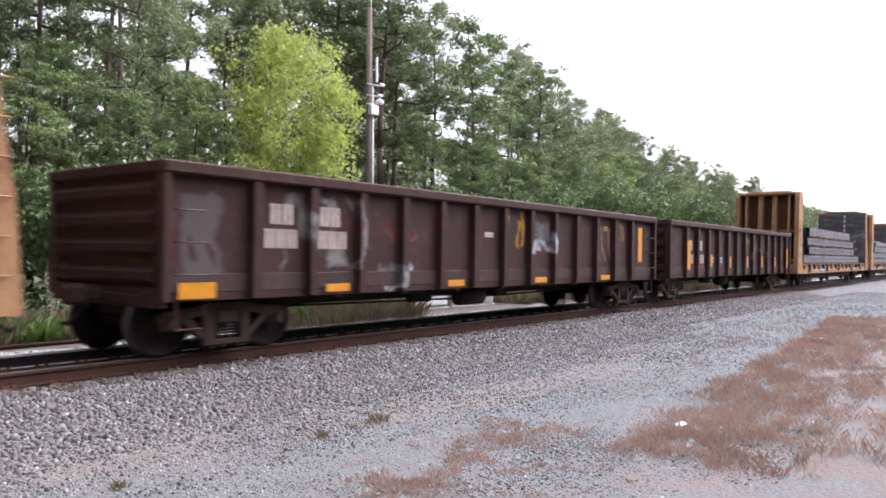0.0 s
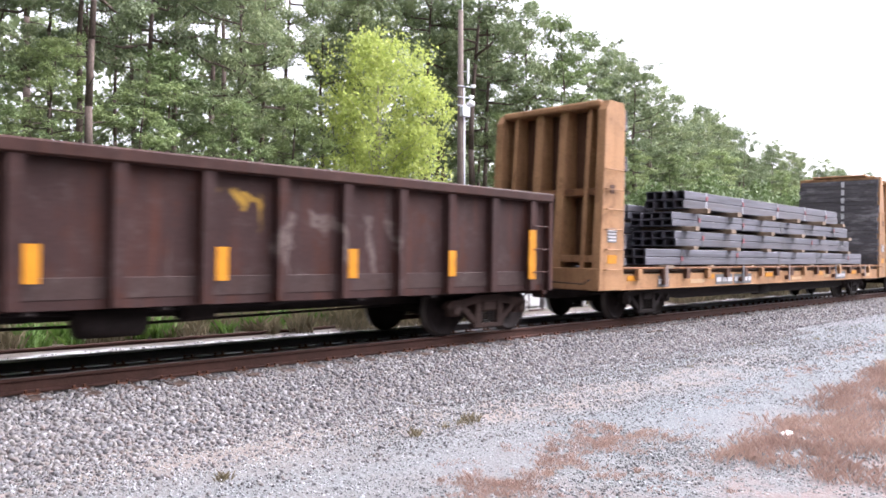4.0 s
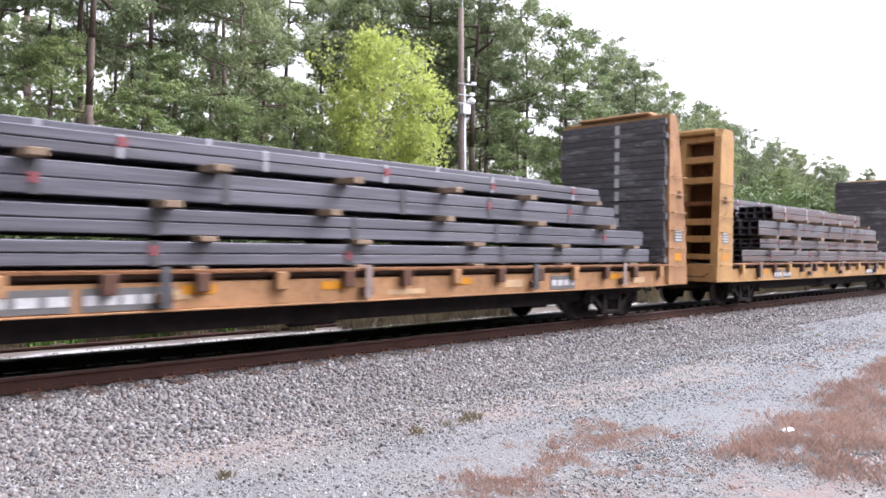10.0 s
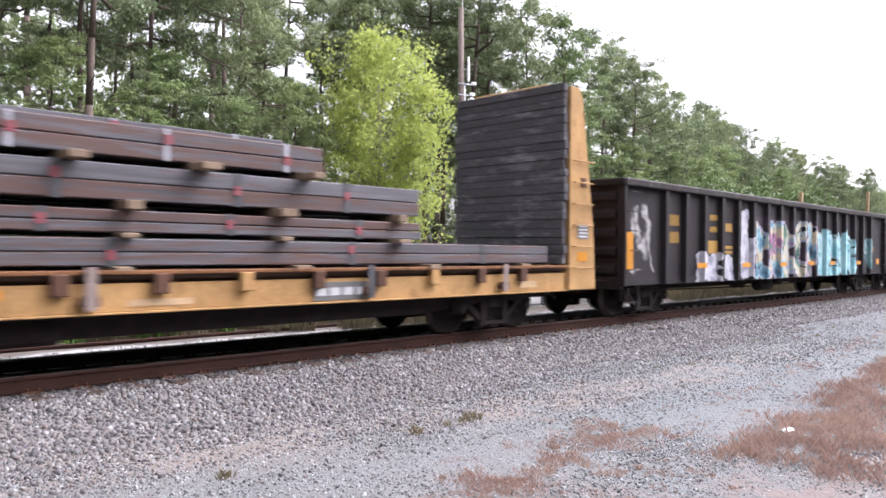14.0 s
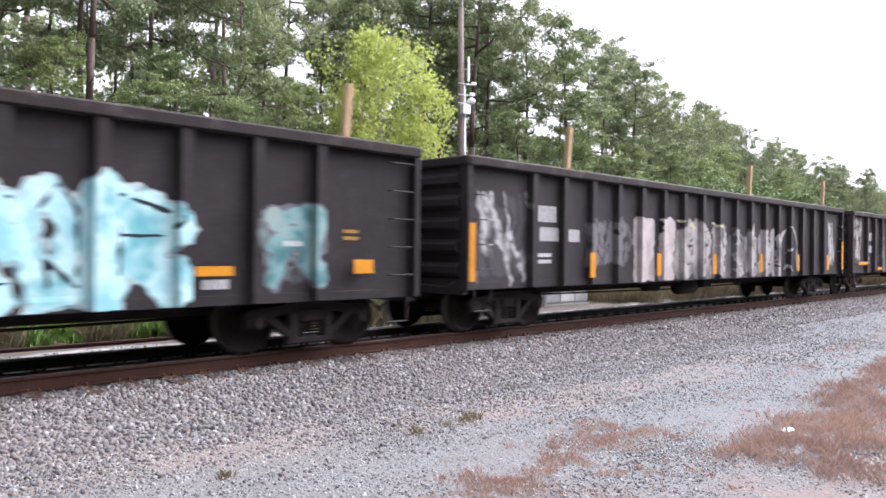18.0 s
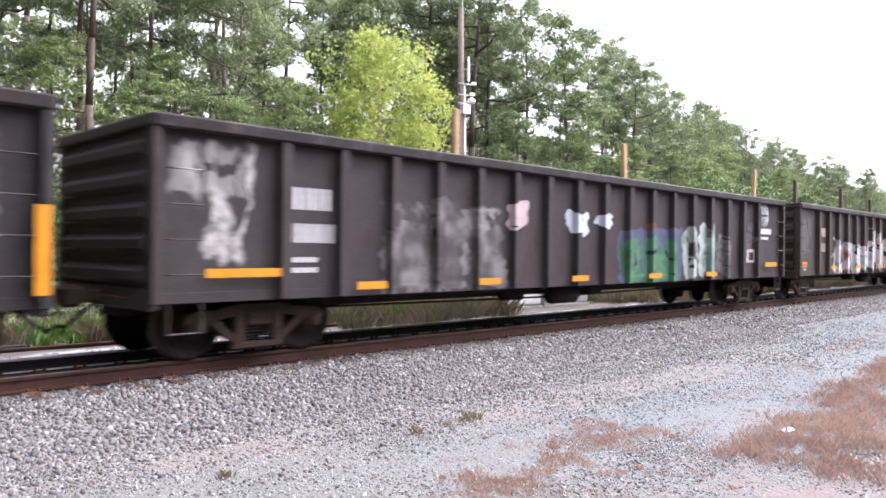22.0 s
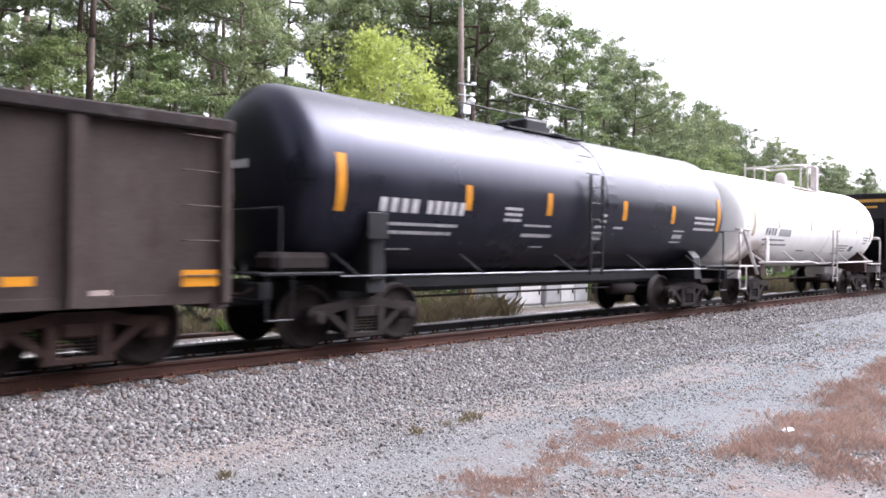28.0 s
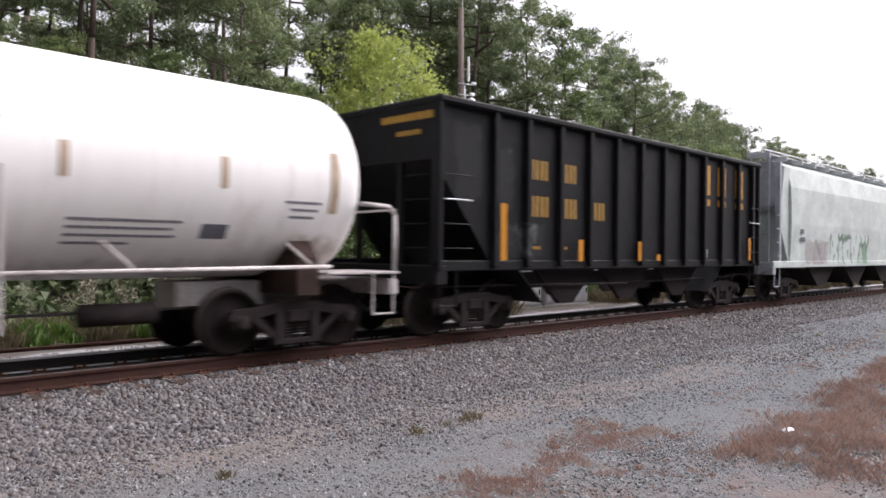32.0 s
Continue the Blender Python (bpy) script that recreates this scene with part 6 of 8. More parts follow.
# ---- bulkhead flat cars and their steel ----
FLAT_YELLOW = car_paint("weathered_ochre_yellow_paint", (0.30, 0.167, 0.085), rust=(0.11, 0.045, 0.025), rusty=0.55, dust=(0.25, 0.165, 0.11), dusty=0.35, rough=0.6)
FLAT_YELLOW_2 = car_paint("brighter_ochre_yellow_paint", (0.35, 0.208, 0.088), rust=(0.13, 0.055, 0.028), rusty=0.4, dust=(0.32, 0.21, 0.12), dusty=0.25, rough=0.6)
RUSTY_YELLOW = car_paint("rust_streaked_ochre_paint", (0.16, 0.075, 0.035), rust=(0.055, 0.026, 0.018), rusty=0.8, dust=(0.3, 0.19, 0.12), dusty=0.3)
# rust, with the shade between the uprights put into the colour
DARK_SHEET = car_paint("rusted_recess_shade_paint", (0.075, 0.038, 0.022), rust=(0.03, 0.016, 0.012), rusty=0.8, dust=(0.2, 0.12, 0.07), dusty=0.35)
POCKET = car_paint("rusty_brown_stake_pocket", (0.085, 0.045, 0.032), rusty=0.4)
PALE_OCHRE = plain("sun_bleached_ochre_patch", (0.42, 0.29, 0.17), 0.7, 0, 3, 0.3, 30, 0.1, 0.15)
WEBBING = plain("faded_load_webbing", (0.21, 0.165, 0.15), 0.8, 0, 6, 0.3, 60, 0.1, 0.1)
DECK_WOOD = wood_material("worn_deck_boards", (0.10, 0.065, 0.05), (12, 1, 12), 0.4)


def bulkhead(car, L, d, paint, style, cap=True):
    """One end wall of a flat car. d: -1 leading end, 1 trailing end."""
    e = 0.0 if d < 0 else L

    def X(v):
        return e - d * v
    top = 4.70
    b = part("bulkhead_cap", box(X(0.22 if d < 0 else 0.5), X(0.92), -1.32, 1.32, top - 0.12, top + 0.02, 0.03), paint, car)
    for s in (-1, 1):
        bm = bmesh.new()
        o = [(X(0.0), 0.72), (X(0.93), 0.72), (X(0.93), 4.55), (X(0.86), top), (X(0.35), top), (X(0.22), 4.5)] if d < 0 else [(X(0.0), 0.72), (X(0.9), 0.72), (X(0.9), top), (X(0.62), top), (X(0.50), 4.5), (X(0.10), 2.0)]
        extrude(bm, o if d < 0 else o[::-1], s * 1.30, s * 1.50)
        c = part("bulkhead_column", bm, paint, car, "ochre steel end column")
        for k in range(6):
            z = 1.15 + 0.42 * k
            part("grab_iron", pipe([(X(0.18), s * 1.50, z), (X(0.18), s * 1.56, z), (X(0.8), s * 1.56, z), (X(0.8), s * 1.50, z)], 0.014, 6), paint, c)
        nt = part("notice", box(X(0.28), X(0.64), s * 1.504, s * 1.507, 1.72, 2.02, 0), GREY_PANEL, c, "small grey notice plate")
        for q in range(4):
            part("notice_line", box(X(0.31), X(0.61), s * 1.508, s * 1.511, 1.75 + 0.068 * q, 1.785 + 0.068 * q, 0), WHITE_MARK, nt)
        part("reflector", box(X(0.3), X(0.65), s * 1.504, s * 1.508, 1.28, 1.46, 0), YELLOW_REFL, c, "amber reflector")
        part("knock_plate", box(X(0.36), X(0.54), s * 1.503, s * 1.515, 2.75, 2.93, 0), POCKET, c)
    part("cap_ridge", box(X(0.55), X(1.0), -1.0, 1.0, top + 0.02, top + 0.10, 0.03), paint, b)
    w = part("bulkhead_sheet", box(X(0.70), X(0.74), -1.3, 1.3, 1.22, top - 0.1, 0.0), DARK_SHEET, car, "rust-streaked end sheet with recess shade in its colour")
    ups = ((-0.38, 0.08), (0.10, 0.13), (0.62, 0.15), (1.16, 0.10)) if style else ((-1.0, 0.05), (-0.33, 0.10), (0.33, 0.10), (1.0, 0.05))
    for y, hw in ups:
        bm = bmesh.new()
        o = [(X(0.08), 0.9), (X(0.70), 0.9), (X(0.70), top - 0.12), (X(0.36 if d < 0 else 0.55), top - 0.12)]
        extrude(bm, o if d < 0 else o[::-1], y - hw, y + hw)
        part("upright", bm, paint, w)
    beams = [(z, -1.3, 1.3, 0.15) for z in (2.72, 1.3)] if not style else (
        [(1.3, -1.3, 1.3, 0.14), (2.72, -1.3, 1.3, 0.10)] + [(z, -1.3, -0.4, 0.17) for z in (1.75, 2.2, 3.3, 3.85, 4.4)] + [(z, 0.1, 1.2, 0.2) for z in (2.05, 3.45, 4.1)])
    for z, ya, yb, h in beams:
        x_in = 0.10 + (0.28 if d < 0 else 0.47) * (z - 0.9) / 3.7
        part("cross_beam", box(X(x_in), X(0.70), ya, yb, z, z + h, 0.01), RUSTY_YELLOW if abs(z - 2.72) < 0.01 else paint, w)
    rnd = random.Random(int(L * 100) + d)
    z = 1.23
    while z < top - (0.22 if cap else 0.10):
        h = rnd.uniform(0.14, 0.19)
        o = rnd.uniform(0, 0.03)
        part("plank", box(X(0.94), X(1.04 + o), -1.46 + rnd.uniform(-0.04, 0.04), 1.46 + rnd.uniform(-0.04, 0.04), z, z + h - 0.008, 0.008), PLANK, w, "")
        z += h
    if d > 0 and cap:
        for k in range(9):
            part("pale_mark", box(X(1.075), X(1.068), -0.26, -0.14, 1.75 + 0.32 * k, 1.97 + 0.32 * k, 0.0), WHITE_MARK, w, "broken pale line down the planks")


GREY_PANEL = plain("grey_painted_panel", (0.10, 0.098, 0.098), 0.7)


def flat_car(x, L, paint, style, label, refl=(), marks=()):
    car = wagon("bulkhead_flat_car", label, x)
    part("deck", box(0.9, L - 0.9, -1.42, 1.42, 1.10, 1.16, 0.0), DECK_WOOD, car, "worn plank deck")
    for s in (-1, 1):
        sill = part("side_sill", box(0.9, L - 0.9, s * 1.36, s * 1.43, 0.72, 1.05, 0.012), paint, car)
        # recessed web and ledge in the darker pocket brown
        part("sill_web", box(0.9, L - 0.9, s * 1.28, s * 1.31, 0.95, 1.16, 0.0), POCKET, sill, "dark brown recessed web")
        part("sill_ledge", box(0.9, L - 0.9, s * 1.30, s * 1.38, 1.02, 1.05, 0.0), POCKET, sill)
        part("sill_flange", box(0.9, L - 0.9, s * 1.34, s * 1.50, 1.15, 1.20, 0.008), RUSTY_YELLOW, sill, "rust-streaked sill flange")
        part("bottom_flange", box(0.9, L - 0.9, s * 1.34, s * 1.48, 0.70, 0.725, 0.006), paint, sill)
        k = 0
        xx = 1.6
        while xx < L - 1.2:
            part("stake_pocket", box(xx - 0.09, xx + 0.09, s * 1.43, s * 1.53, 0.92, 1.16, 0.012), POCKET if k % 3 else paint, sill)
            xx += 1.12
            k += 1
        for a, b in refl:
            plate(car, "reflector", a, b, 0.90, 1.01, s * 1.436, YELLOW_REFL, "amber reflector strip")
        for a, b, n in marks:
            bk = plate(car, "number_panel", a, b, 0.74, 1.0, s * 1.436, GREY_PANEL, "grey-white number panel")
            h = (b - a) / n
            for q in range(n):
                part("stencil", box(a + h * q + h * 0.15, a + h * (q + 1) - h * 0.12, s * 1.447, s * 1.443, 0.81, 0.92, 0), WHITE_MARK, bk)
        bm = bmesh.new()
        o = [(0.9, 0.70), (L - 0.9, 0.70), (L - 4.4, 0.40), (4.4, 0.40)]
        extrude(bm, o, s * 0.9, s * 1.0)
        part("truss_web", bm, CASTING, car)
        for q in range(5):
            xx = 2.75 + (L - 5.6) * q / 4 + (0.45 if q % 2 else 0.0)
            part("tie_down_strap", box(xx - 0.06, xx + 0.06, s * 1.535, s * 1.545, 0.76, 1.24, 0.0), STRAP if q % 2 else WEBBING, car, "load strap hooked under the sill")
            part("strap_winch", box(xx - 0.11, xx + 0.11, s * 1.44, s * 1.54, 0.80, 0.92, 0.02), POCKET, car)
        for a, b, c, d in ((0.20, 0.235, 0.80, 0.90), (0.33, 0.36, 0.84, 0.96), (0.52, 0.56, 0.78, 0.86), (0.66, 0.685, 0.82, 0.95), (0.88, 0.905, 0.80, 0.92)):
            plate(car, "worn_patch", L * a, L * b, c, d, s * 1.434, PALE_OCHRE)
    underframe(car, L, CASTING, 0.72)
    for e, d in ((0.0, -1), (L, 1)):
        part("end_platform", box(e, e - d * 0.95, -1.46, 1.46, 0.72, 1.18, 0.015), paint, car)
        bulkhead(car, L, d, paint, style if d < 0 else 0, not style)
        coupler(car, e, d)
    truck(car, 2.65, "dark")
    truck(car, L - 2.65, "dark")
    return car


STEEL = mill_steel("grey_mill_steel", (0.100, 0.099, 0.117), (0.095, 0.062, 0.055), 0.35)
RUSTY_STEEL = mill_steel("rust_blotched_mill_steel", (0.096, 0.092, 0.102), (0.11, 0.050, 0.032), 0.8)
STRAP = plain("dark_steel_strapping", (0.06, 0.06, 0.065), 0.5, 0.2)
RED_TAG = plain("red_paper_tag", (0.20, 0.05, 0.06), 0.7)
PALE_STRAP = plain("pale_polyester_strap", (0.32, 0.32, 0.35), 0.6)


def tube(x0, x1, y0, y1, z0, z1, wall=0.016, deep=0.35):
    """A long rectangular steel tube, open at both ends."""
    bm = bmesh.new()
    rings = []
    for x, w in ((x0 + deep, wall), (x0, wall), (x0, 0.0), (x1, 0.0), (x1, wall), (x1 - deep, wall)):
        c = 0.012 if w == 0 else 0.006
        a, b, p, q = y0 + w, y1 - w, z0 + w, z1 - w
        rings.append([bm.verts.new((x, y, z)) for y, z in ((a + c, p), (b - c, p), (b, p + c), (b, q - c), (b - c, q), (a + c, q), (a, q - c), (a, p + c))])
    for r, t in zip(rings, rings[1:]):
        for i in range(8):
            bm.faces.new((r[i], r[(i + 1) % 8], t[(i + 1) % 8], t[i]))
    bm.faces.new(rings[0])
    bm.faces.new(rings[-1])
    return bm


def bundle(x0, x1, y0, y1, z0, z1, layers, material, seed, label, straps=5, pale=False):
    """A strapped bundle of long steel tubes on wooden spacers."""
    rnd = random.Random(seed)
    t = thing("steel_bundle", label, "steel bundle", "steel loads on the flat cars", at=(x0, 0, z0))
    L, h = x1 - x0, (z1 - z0) / layers
    across = max(2, round((y1 - y0) / 0.30))
    w = (y1 - y0) / across
    for j in range(layers):
        for i in range(across):
            a, b = rnd.uniform(0, 0.12), rnd.uniform(0, 0.12)
            part("steel_tube", tube(a, L - b, y0 + w * i + 0.004, y0 + w * (i + 1) - 0.004, h * j + 0.006, h * (j + 1) - 0.004), material, t)
    H = z1 - z0
    for k in range(straps):
        x = L * (k + 0.6) / (straps + 0.2) + rnd.uniform(-0.3, 0.3)
        bm = bmesh.new()
        for a, b, c, d in ((y0 - 0.006, y0, -0.002, H + 0.004), (y1, y1 + 0.006, -0.002, H + 0.004), (y0 - 0.006, y1 + 0.006, H, H + 0.006)):
            quadbox(bm, x, x + (0.06 if pale else 0.12), a, b, c, d)
        part("strap", bm, PALE_STRAP if pale else STRAP, t)
        if rnd.random() < 0.7:
            q = rnd.uniform(0.2, 0.55) * H
            part("tag", box(x + 0.0, x + 0.10, y0 - 0.014, y0 - 0.008, q, q + 0.12, 0), RED_TAG, t, "small red tag")
    RIDERS.append((t, (x0, 0, z0)))
    return t


def spacers(xs, y0, y1, z0, z1, seed):
    rnd = random.Random(seed)
    for x in xs:
        a = rnd.uniform(-0.05, 0.12)
        t = thing("wood_spacer", "raw wooden spacer block between steel bundles", "wood block", "wood spacers in the steel loads", at=(x, 0, z0))
        w = rnd.uniform(0.08, 0.15)
        part("block", box(-w, w, y0 - 0.18 - a, y1 + 0.03, 0, z1 - z0, 0.008), DUNNAGE, t)
        RIDERS.append((t, (x, 0, z0)))


def load(car_x, tiers, material, seed, label, layers, far):
    """tiers: the near stack, (x0, x1, z0, z1, number of spacers); far: the stack behind it, (x0, x1, y0, y1, z0, z1)."""
    for k, (a, b, z0, z1, n) in enumerate(tiers):
        low = 1.162 if k == 0 else tiers[k - 1][3]
        bundle(car_x + a, car_x + b, -1.30 + 0.06 * k, -0.06, z0, z1, layers, material, seed + 10 * k, label, 5, k == len(tiers) - 1)
        spacers([car_x + a + (b - a) * (0.05 + 0.9 * i / max(1, n - 1)) for i in range(n)], -1.24, -0.1, low + 0.001, z0 - 0.001, seed + 50 + k)
    for k, (a, b, y0, y1, z0, z1) in enumerate(far):
        bundle(car_x + a, car_x + b, y0, y1, z0, z1, layers, material, seed + 10 * k + 1, label, 5, k == len(far) - 1)
        under = [q[5] for q in far[:k] if q[5] <= z0 and q[2] < y1 and y0 < q[3]]
        low = max(under) if under else 1.162
        if z0 - low > 0.012:
            spacers([car_x + a + (b - a) * f for f in (0.06, 0.4, 0.7, 0.94)], y0 + 0.22, y1 - 0.06, low + 0.001, z0 - 0.001, seed + 70 + k)


flat_car(38.75, 20.65, FLAT_YELLOW, 0, "ochre bulkhead flat car loaded with grey steel",
         [(4.98, 5.4), (8.7, 9.2), (1.2, 1.6), (13.0, 13.5), (16.5, 17.0)], [(2.53, 3.04, 3), (5.5, 6.5, 3), (6.6, 7.7, 5), (14.8, 15.8, 4)])
flat_car(60.95, 19.65, FLAT_YELLOW, 0, "ochre bulkhead flat car with dark steel bundles",
         [(4.1, 4.6), (6.95, 7.4), (9.0, 9.5), (11.6, 12.1), (16.3, 16.8)], [(1.8, 2.3, 2), (4.8, 5.7, 3), (5.8, 6.85, 5), (14.3, 15.1, 4)])
flat_car(82.2, 19.6, FLAT_YELLOW_2, 1, "bright ochre bulkhead flat car with rusty steel",
         [(3.1, 3.5), (8.5, 8.9)], [(3.9, 4.45, 3), (4.6, 5.2, 4), (12.75, 13.7, 4)])
flat_car(-16.1, 19.65, FLAT_YELLOW, 0, "ochre bulkhead flat car leading the gondolas")
load(38.75, [(2.2, 18.2, 1.24, 1.62, 7), (3.62, 16.9, 1.70, 2.08, 6), (3.60, 16.9, 2.19, 2.54, 6), (4.28, 16.0, 2.66, 3.11, 6)], STEEL, 100, "bundle of long grey steel tubes with wooden spacers", 2,
     ((1.25, 18.0, 0.06, 1.30, 1.17, 1.60), (1.30, 17.2, 0.06, 1.28, 1.64, 2.0), (2.95, 16.8, 0.06, 1.25, 2.02, 2.29), (3.65, 16.5, 0.06, 1.2, 2.39, 2.76)))
load(60.95, [(1.3, 18.2, 1.24, 1.54, 7), (1.5, 18.1, 1.61, 1.94, 7), (3.79, 16.98, 2.03, 2.42, 6), (4.75, 16.5, 2.51, 2.79, 6)], STEEL, 200, "bundle of dark steel tubes with wooden spacers", 2,
     ((1.2, 18.0, 0.06, 1.30, 1.17, 1.56), (1.25, 17.5, 0.06, 1.28, 1.60, 2.08), (1.3, 16.8, 0.68, 1.26, 2.15, 2.58), (2.8, 16.7, 0.06, 0.62, 2.33, 2.60), (4.29, 16.3, 0.06, 1.2, 2.66, 3.05)))
load(82.2, [(1.95, 18.3, 1.24, 1.57, 7), (3.33, 15.0, 1.63, 1.90, 6), (3.37, 15.05, 2.01, 2.44, 6), (4.5, 13.2, 2.53, 2.92, 6)], RUSTY_STEEL, 300, "bundle of rust-blotched steel tubes, tightly strapped", 2,
     ((1.2, 18.0, 0.06, 1.30, 1.17, 1.60), (1.25, 15.2, 0.06, 1.28, 1.61, 1.90), (1.79, 15.0, 0.06, 1.26, 1.99, 2.38), (4.6, 13.6, 0.06, 1.2, 2.42, 2.78), (3.55, 13.3, 0.06, 1.15, 2.84, 3.17)))


# ---- tank cars ----
def tank_shell(bm, x0, x1, r, zc, head=0.45, n=56):
    prof = [(x0 + head * (1 - max(0.0, math.cos(math.pi / 2 * i / 12)) ** 0.72), max(0.01, r * math.sin(math.pi / 2 * i / 12) ** 0.72)) for i in range(13)]
    prof += [(x0 + head + (x1 - x0 - 2 * head) * k / 6, r) for k in range(1, 6)]
    prof += [(x1 - a + x0, b) for a, b in prof[12::-1]]
    lathe(bm, prof, "x", n)
    for v in bm.verts:
        v.co.z += zc


def band(bm, x, w, r, zc, a0, a1, n=18, th=0.006):
    """A strip bent round the shell at x, from angle a0 to a1 (degrees, 0 towards the near side, 90 up)."""
    v = []
    for i in range(n + 1):
        a = radians(a0 + (a1 - a0) * i / n)
        for rr in (r, r + th):
            for xx in (x - w / 2, x + w / 2):
                v.append(bm.verts.new((xx, -rr * math.cos(a), zc + rr * math.sin(a))))
    for i in range(n):
        o = 4 * i
        for p, q in ((0, 1), (1, 3), (3, 2), (2, 0)):
            bm.faces.new((v[o + p], v[o + q], v[o + 4 + q], v[o + 4 + p]))
    bm.faces.new((v[0], v[2], v[3], v[1]))
    o = 4 * n
    bm.faces.new((v[o], v[o + 1], v[o + 3], v[o + 2]))


def shell_marks(car, xs, w, r, zc, a0, a1, material, name, label):
    for x in xs:
        bm = bmesh.new()
        band(bm, x, w, r + 0.001, zc, a0, a1)
        part(name, bm, material, car, label)


def tank_car(name, label, x, L, s0, s1, r, zc, paint, trim, tc0, tc1, white):
    car = wagon(name, label, x, "tank car")
    bm = bmesh.new()
    tank_shell(bm, s0, s1, r, zc, 0.55)
    part("tank_shell", bm, paint, car)
    mid = (s0 + s1) / 2 + 0.2
    bm = bmesh.new()
    band(bm, mid + 0.9, 0.35, r, zc, -60, 240, 40, 0.01)
    part("shell_band", bm, paint, car)
    part("stub_sill", box(0.0, s0 + 2.6, -0.35, 0.35, 0.62, 1.0, 0.03), trim, car)
    part("stub_sill", box(s1 - 2.6, L, -0.35, 0.35, 0.62, 1.0, 0.03), trim, car)
    for tc in (tc0, tc1):
        bm = bmesh.new()
        extrude_y = [(-1.35, 0.82), (1.35, 0.82), (1.30, 1.35), (0.95, 1.75), (0.5, 1.2), (-0.5, 1.2), (-0.95, 1.75), (-1.30, 1.35)]
        a = [bm.verts.new((tc - 0.18, p, q)) for p, q in extrude_y]
        b = [bm.verts.new((tc + 0.18, p, q)) for p, q in extrude_y]
        bm.faces.new(a)
        bm.faces.new(b[::-1])
        for i in range(len(a)):
            bm.faces.new((a[i], b[i], b[(i + 1) % 8], a[(i + 1) % 8]))
        part("saddle", bm, CASTING_BROWN if white else trim, car)
    for e, d in ((0.0, -1), (L, 1)):
        part("end_sill", box(e, e - d * 0.18, -1.42, 1.42, 0.78, 1.02, 0.02), trim, car)
        part("end_platform", box(e, e - d * 1.35, -1.45, -0.35, 1.10, 1.14, 0.008), trim, car)
        part("end_platform", box(e, e - d * 1.35, 0.35, 1.45, 1.10, 1.14, 0.008), trim, car)
        coupler(car, e, d)
        part("sill_step", pipe([(e - d * 0.1, -1.42, 1.1), (e - d * 0.1, -1.42, 0.5), (e - d * 0.5, -1.42, 0.5), (e - d * 0.5, -1.42, 1.1)], 0.018, 6), trim, car)
        if white:
            part("end_rail", pipe([(e - d * 0.08, -1.42, 1.12), (e - d * 0.08, -1.42, 2.0), (e - d * 0.2, -1.42, 2.12), (e - d * 0.75, -1.42, 2.14), (s0 + 0.1 if d < 0 else s1 - 0.1, -1.25, 2.14)], 0.035, 8), trim, car, "white bent handrail")
            part("end_rail", pipe([(e - d * 0.05, 1.42, 1.12), (e - d * 0.05, 1.42, 2.05), (e - d * 0.05, -1.38, 2.08)], 0.02, 6), trim, car)
        else:
            part("end_rail", pipe([(e - d * 0.3, -1.42, 1.12), (e - d * 0.3, -1.42, 2.02), (e - d * 0.3, 1.42, 2.02), (e - d * 0.3, 1.42, 1.12)], 0.02, 6), trim, car)
    mat_rail = WHITE_RAIL if not white else trim
    zr = 1.08 if not white else 1.22
    for s in (-1, 1):
        part("running_rail", pipe([(1.3, s * 1.46, zr), (L * 0.4, s * 1.46, zr), (L * 0.46, s * 1.46, zr - (0.06 if white else 0)), (L - 1.3, s * 1.46, zr)], 0.012 if not white else 0.028, 8), mat_rail, car, "long side safety rail")
        for k in range(5):
            xx = 1.6 + (L - 3.2) * k / 4
            part("rail_bracket", pipe([(xx - 0.25, s * 1.15, zr + 0.32), (xx, s * 1.46, zr)], 0.025, 6), trim, car)
    truck(car, tc0, "dark")
    truck(car, tc1, "dark")
    part("train_pipe", pipe([(1.0, -0.5, 0.62), (tc0 + 1.4, -0.55, 0.66), (tc1 - 1.4, -0.55, 0.66), (L - 1.0, -0.5, 0.62)], 0.02), CASTING, car)
    bm = bmesh.new()
    lathe(bm, [(-0.5, 0.02), (-0.47, 0.14), (0.47, 0.14), (0.5, 0.02)], "x", 14)
    for v in bm.verts:
        v.co += Vector((tc1 - 2.3, -0.55, 0.62))
    part("air_reservoir", bm, CASTING, car)
    part("outlet_valve", box(mid - 0.15, mid + 0.15, -0.15, 0.15, zc - r - 0.22, zc - r + 0.05, 0.03), trim, car)
    return car


WHITE_RAIL = plain("scuffed_grey_white_rail", (0.40, 0.40, 0.42), 0.6)
def gloss_black():
    k = Mat("satin_blue_black_tank_paint", 0.30, 0, 0.32)
    k.b.inputs["Specular Tint"].default_value = (0.72, 0.76, 1.0, 1)
    film, fine = k.noise(0.7, 5, 0.6), k.noise(30, 4, 0.6)
    k.put(k.span(film, 0.3, 0.7, 0.26, 0.36), k.b.inputs["Roughness"])
    runs = k.span(k.noise(1.0, 5, 0.7, k.scaled(6, 3, 0.4)), 0.5, 0.75)
    a = k.mix(k.span(film, 0.3, 0.7), (0.0065, 0.0065, 0.0105), (0.010, 0.010, 0.016))
    a = k.mix(k.math("MULTIPLY", runs, 0.18), a, (0.04, 0.037, 0.04))
    k.relief(k.math("ADD", k.noise(1.1, 2, 0.5), k.math("MULTIPLY", fine, 0.02)), 0.05, 0.05)
    return k.colour(a)


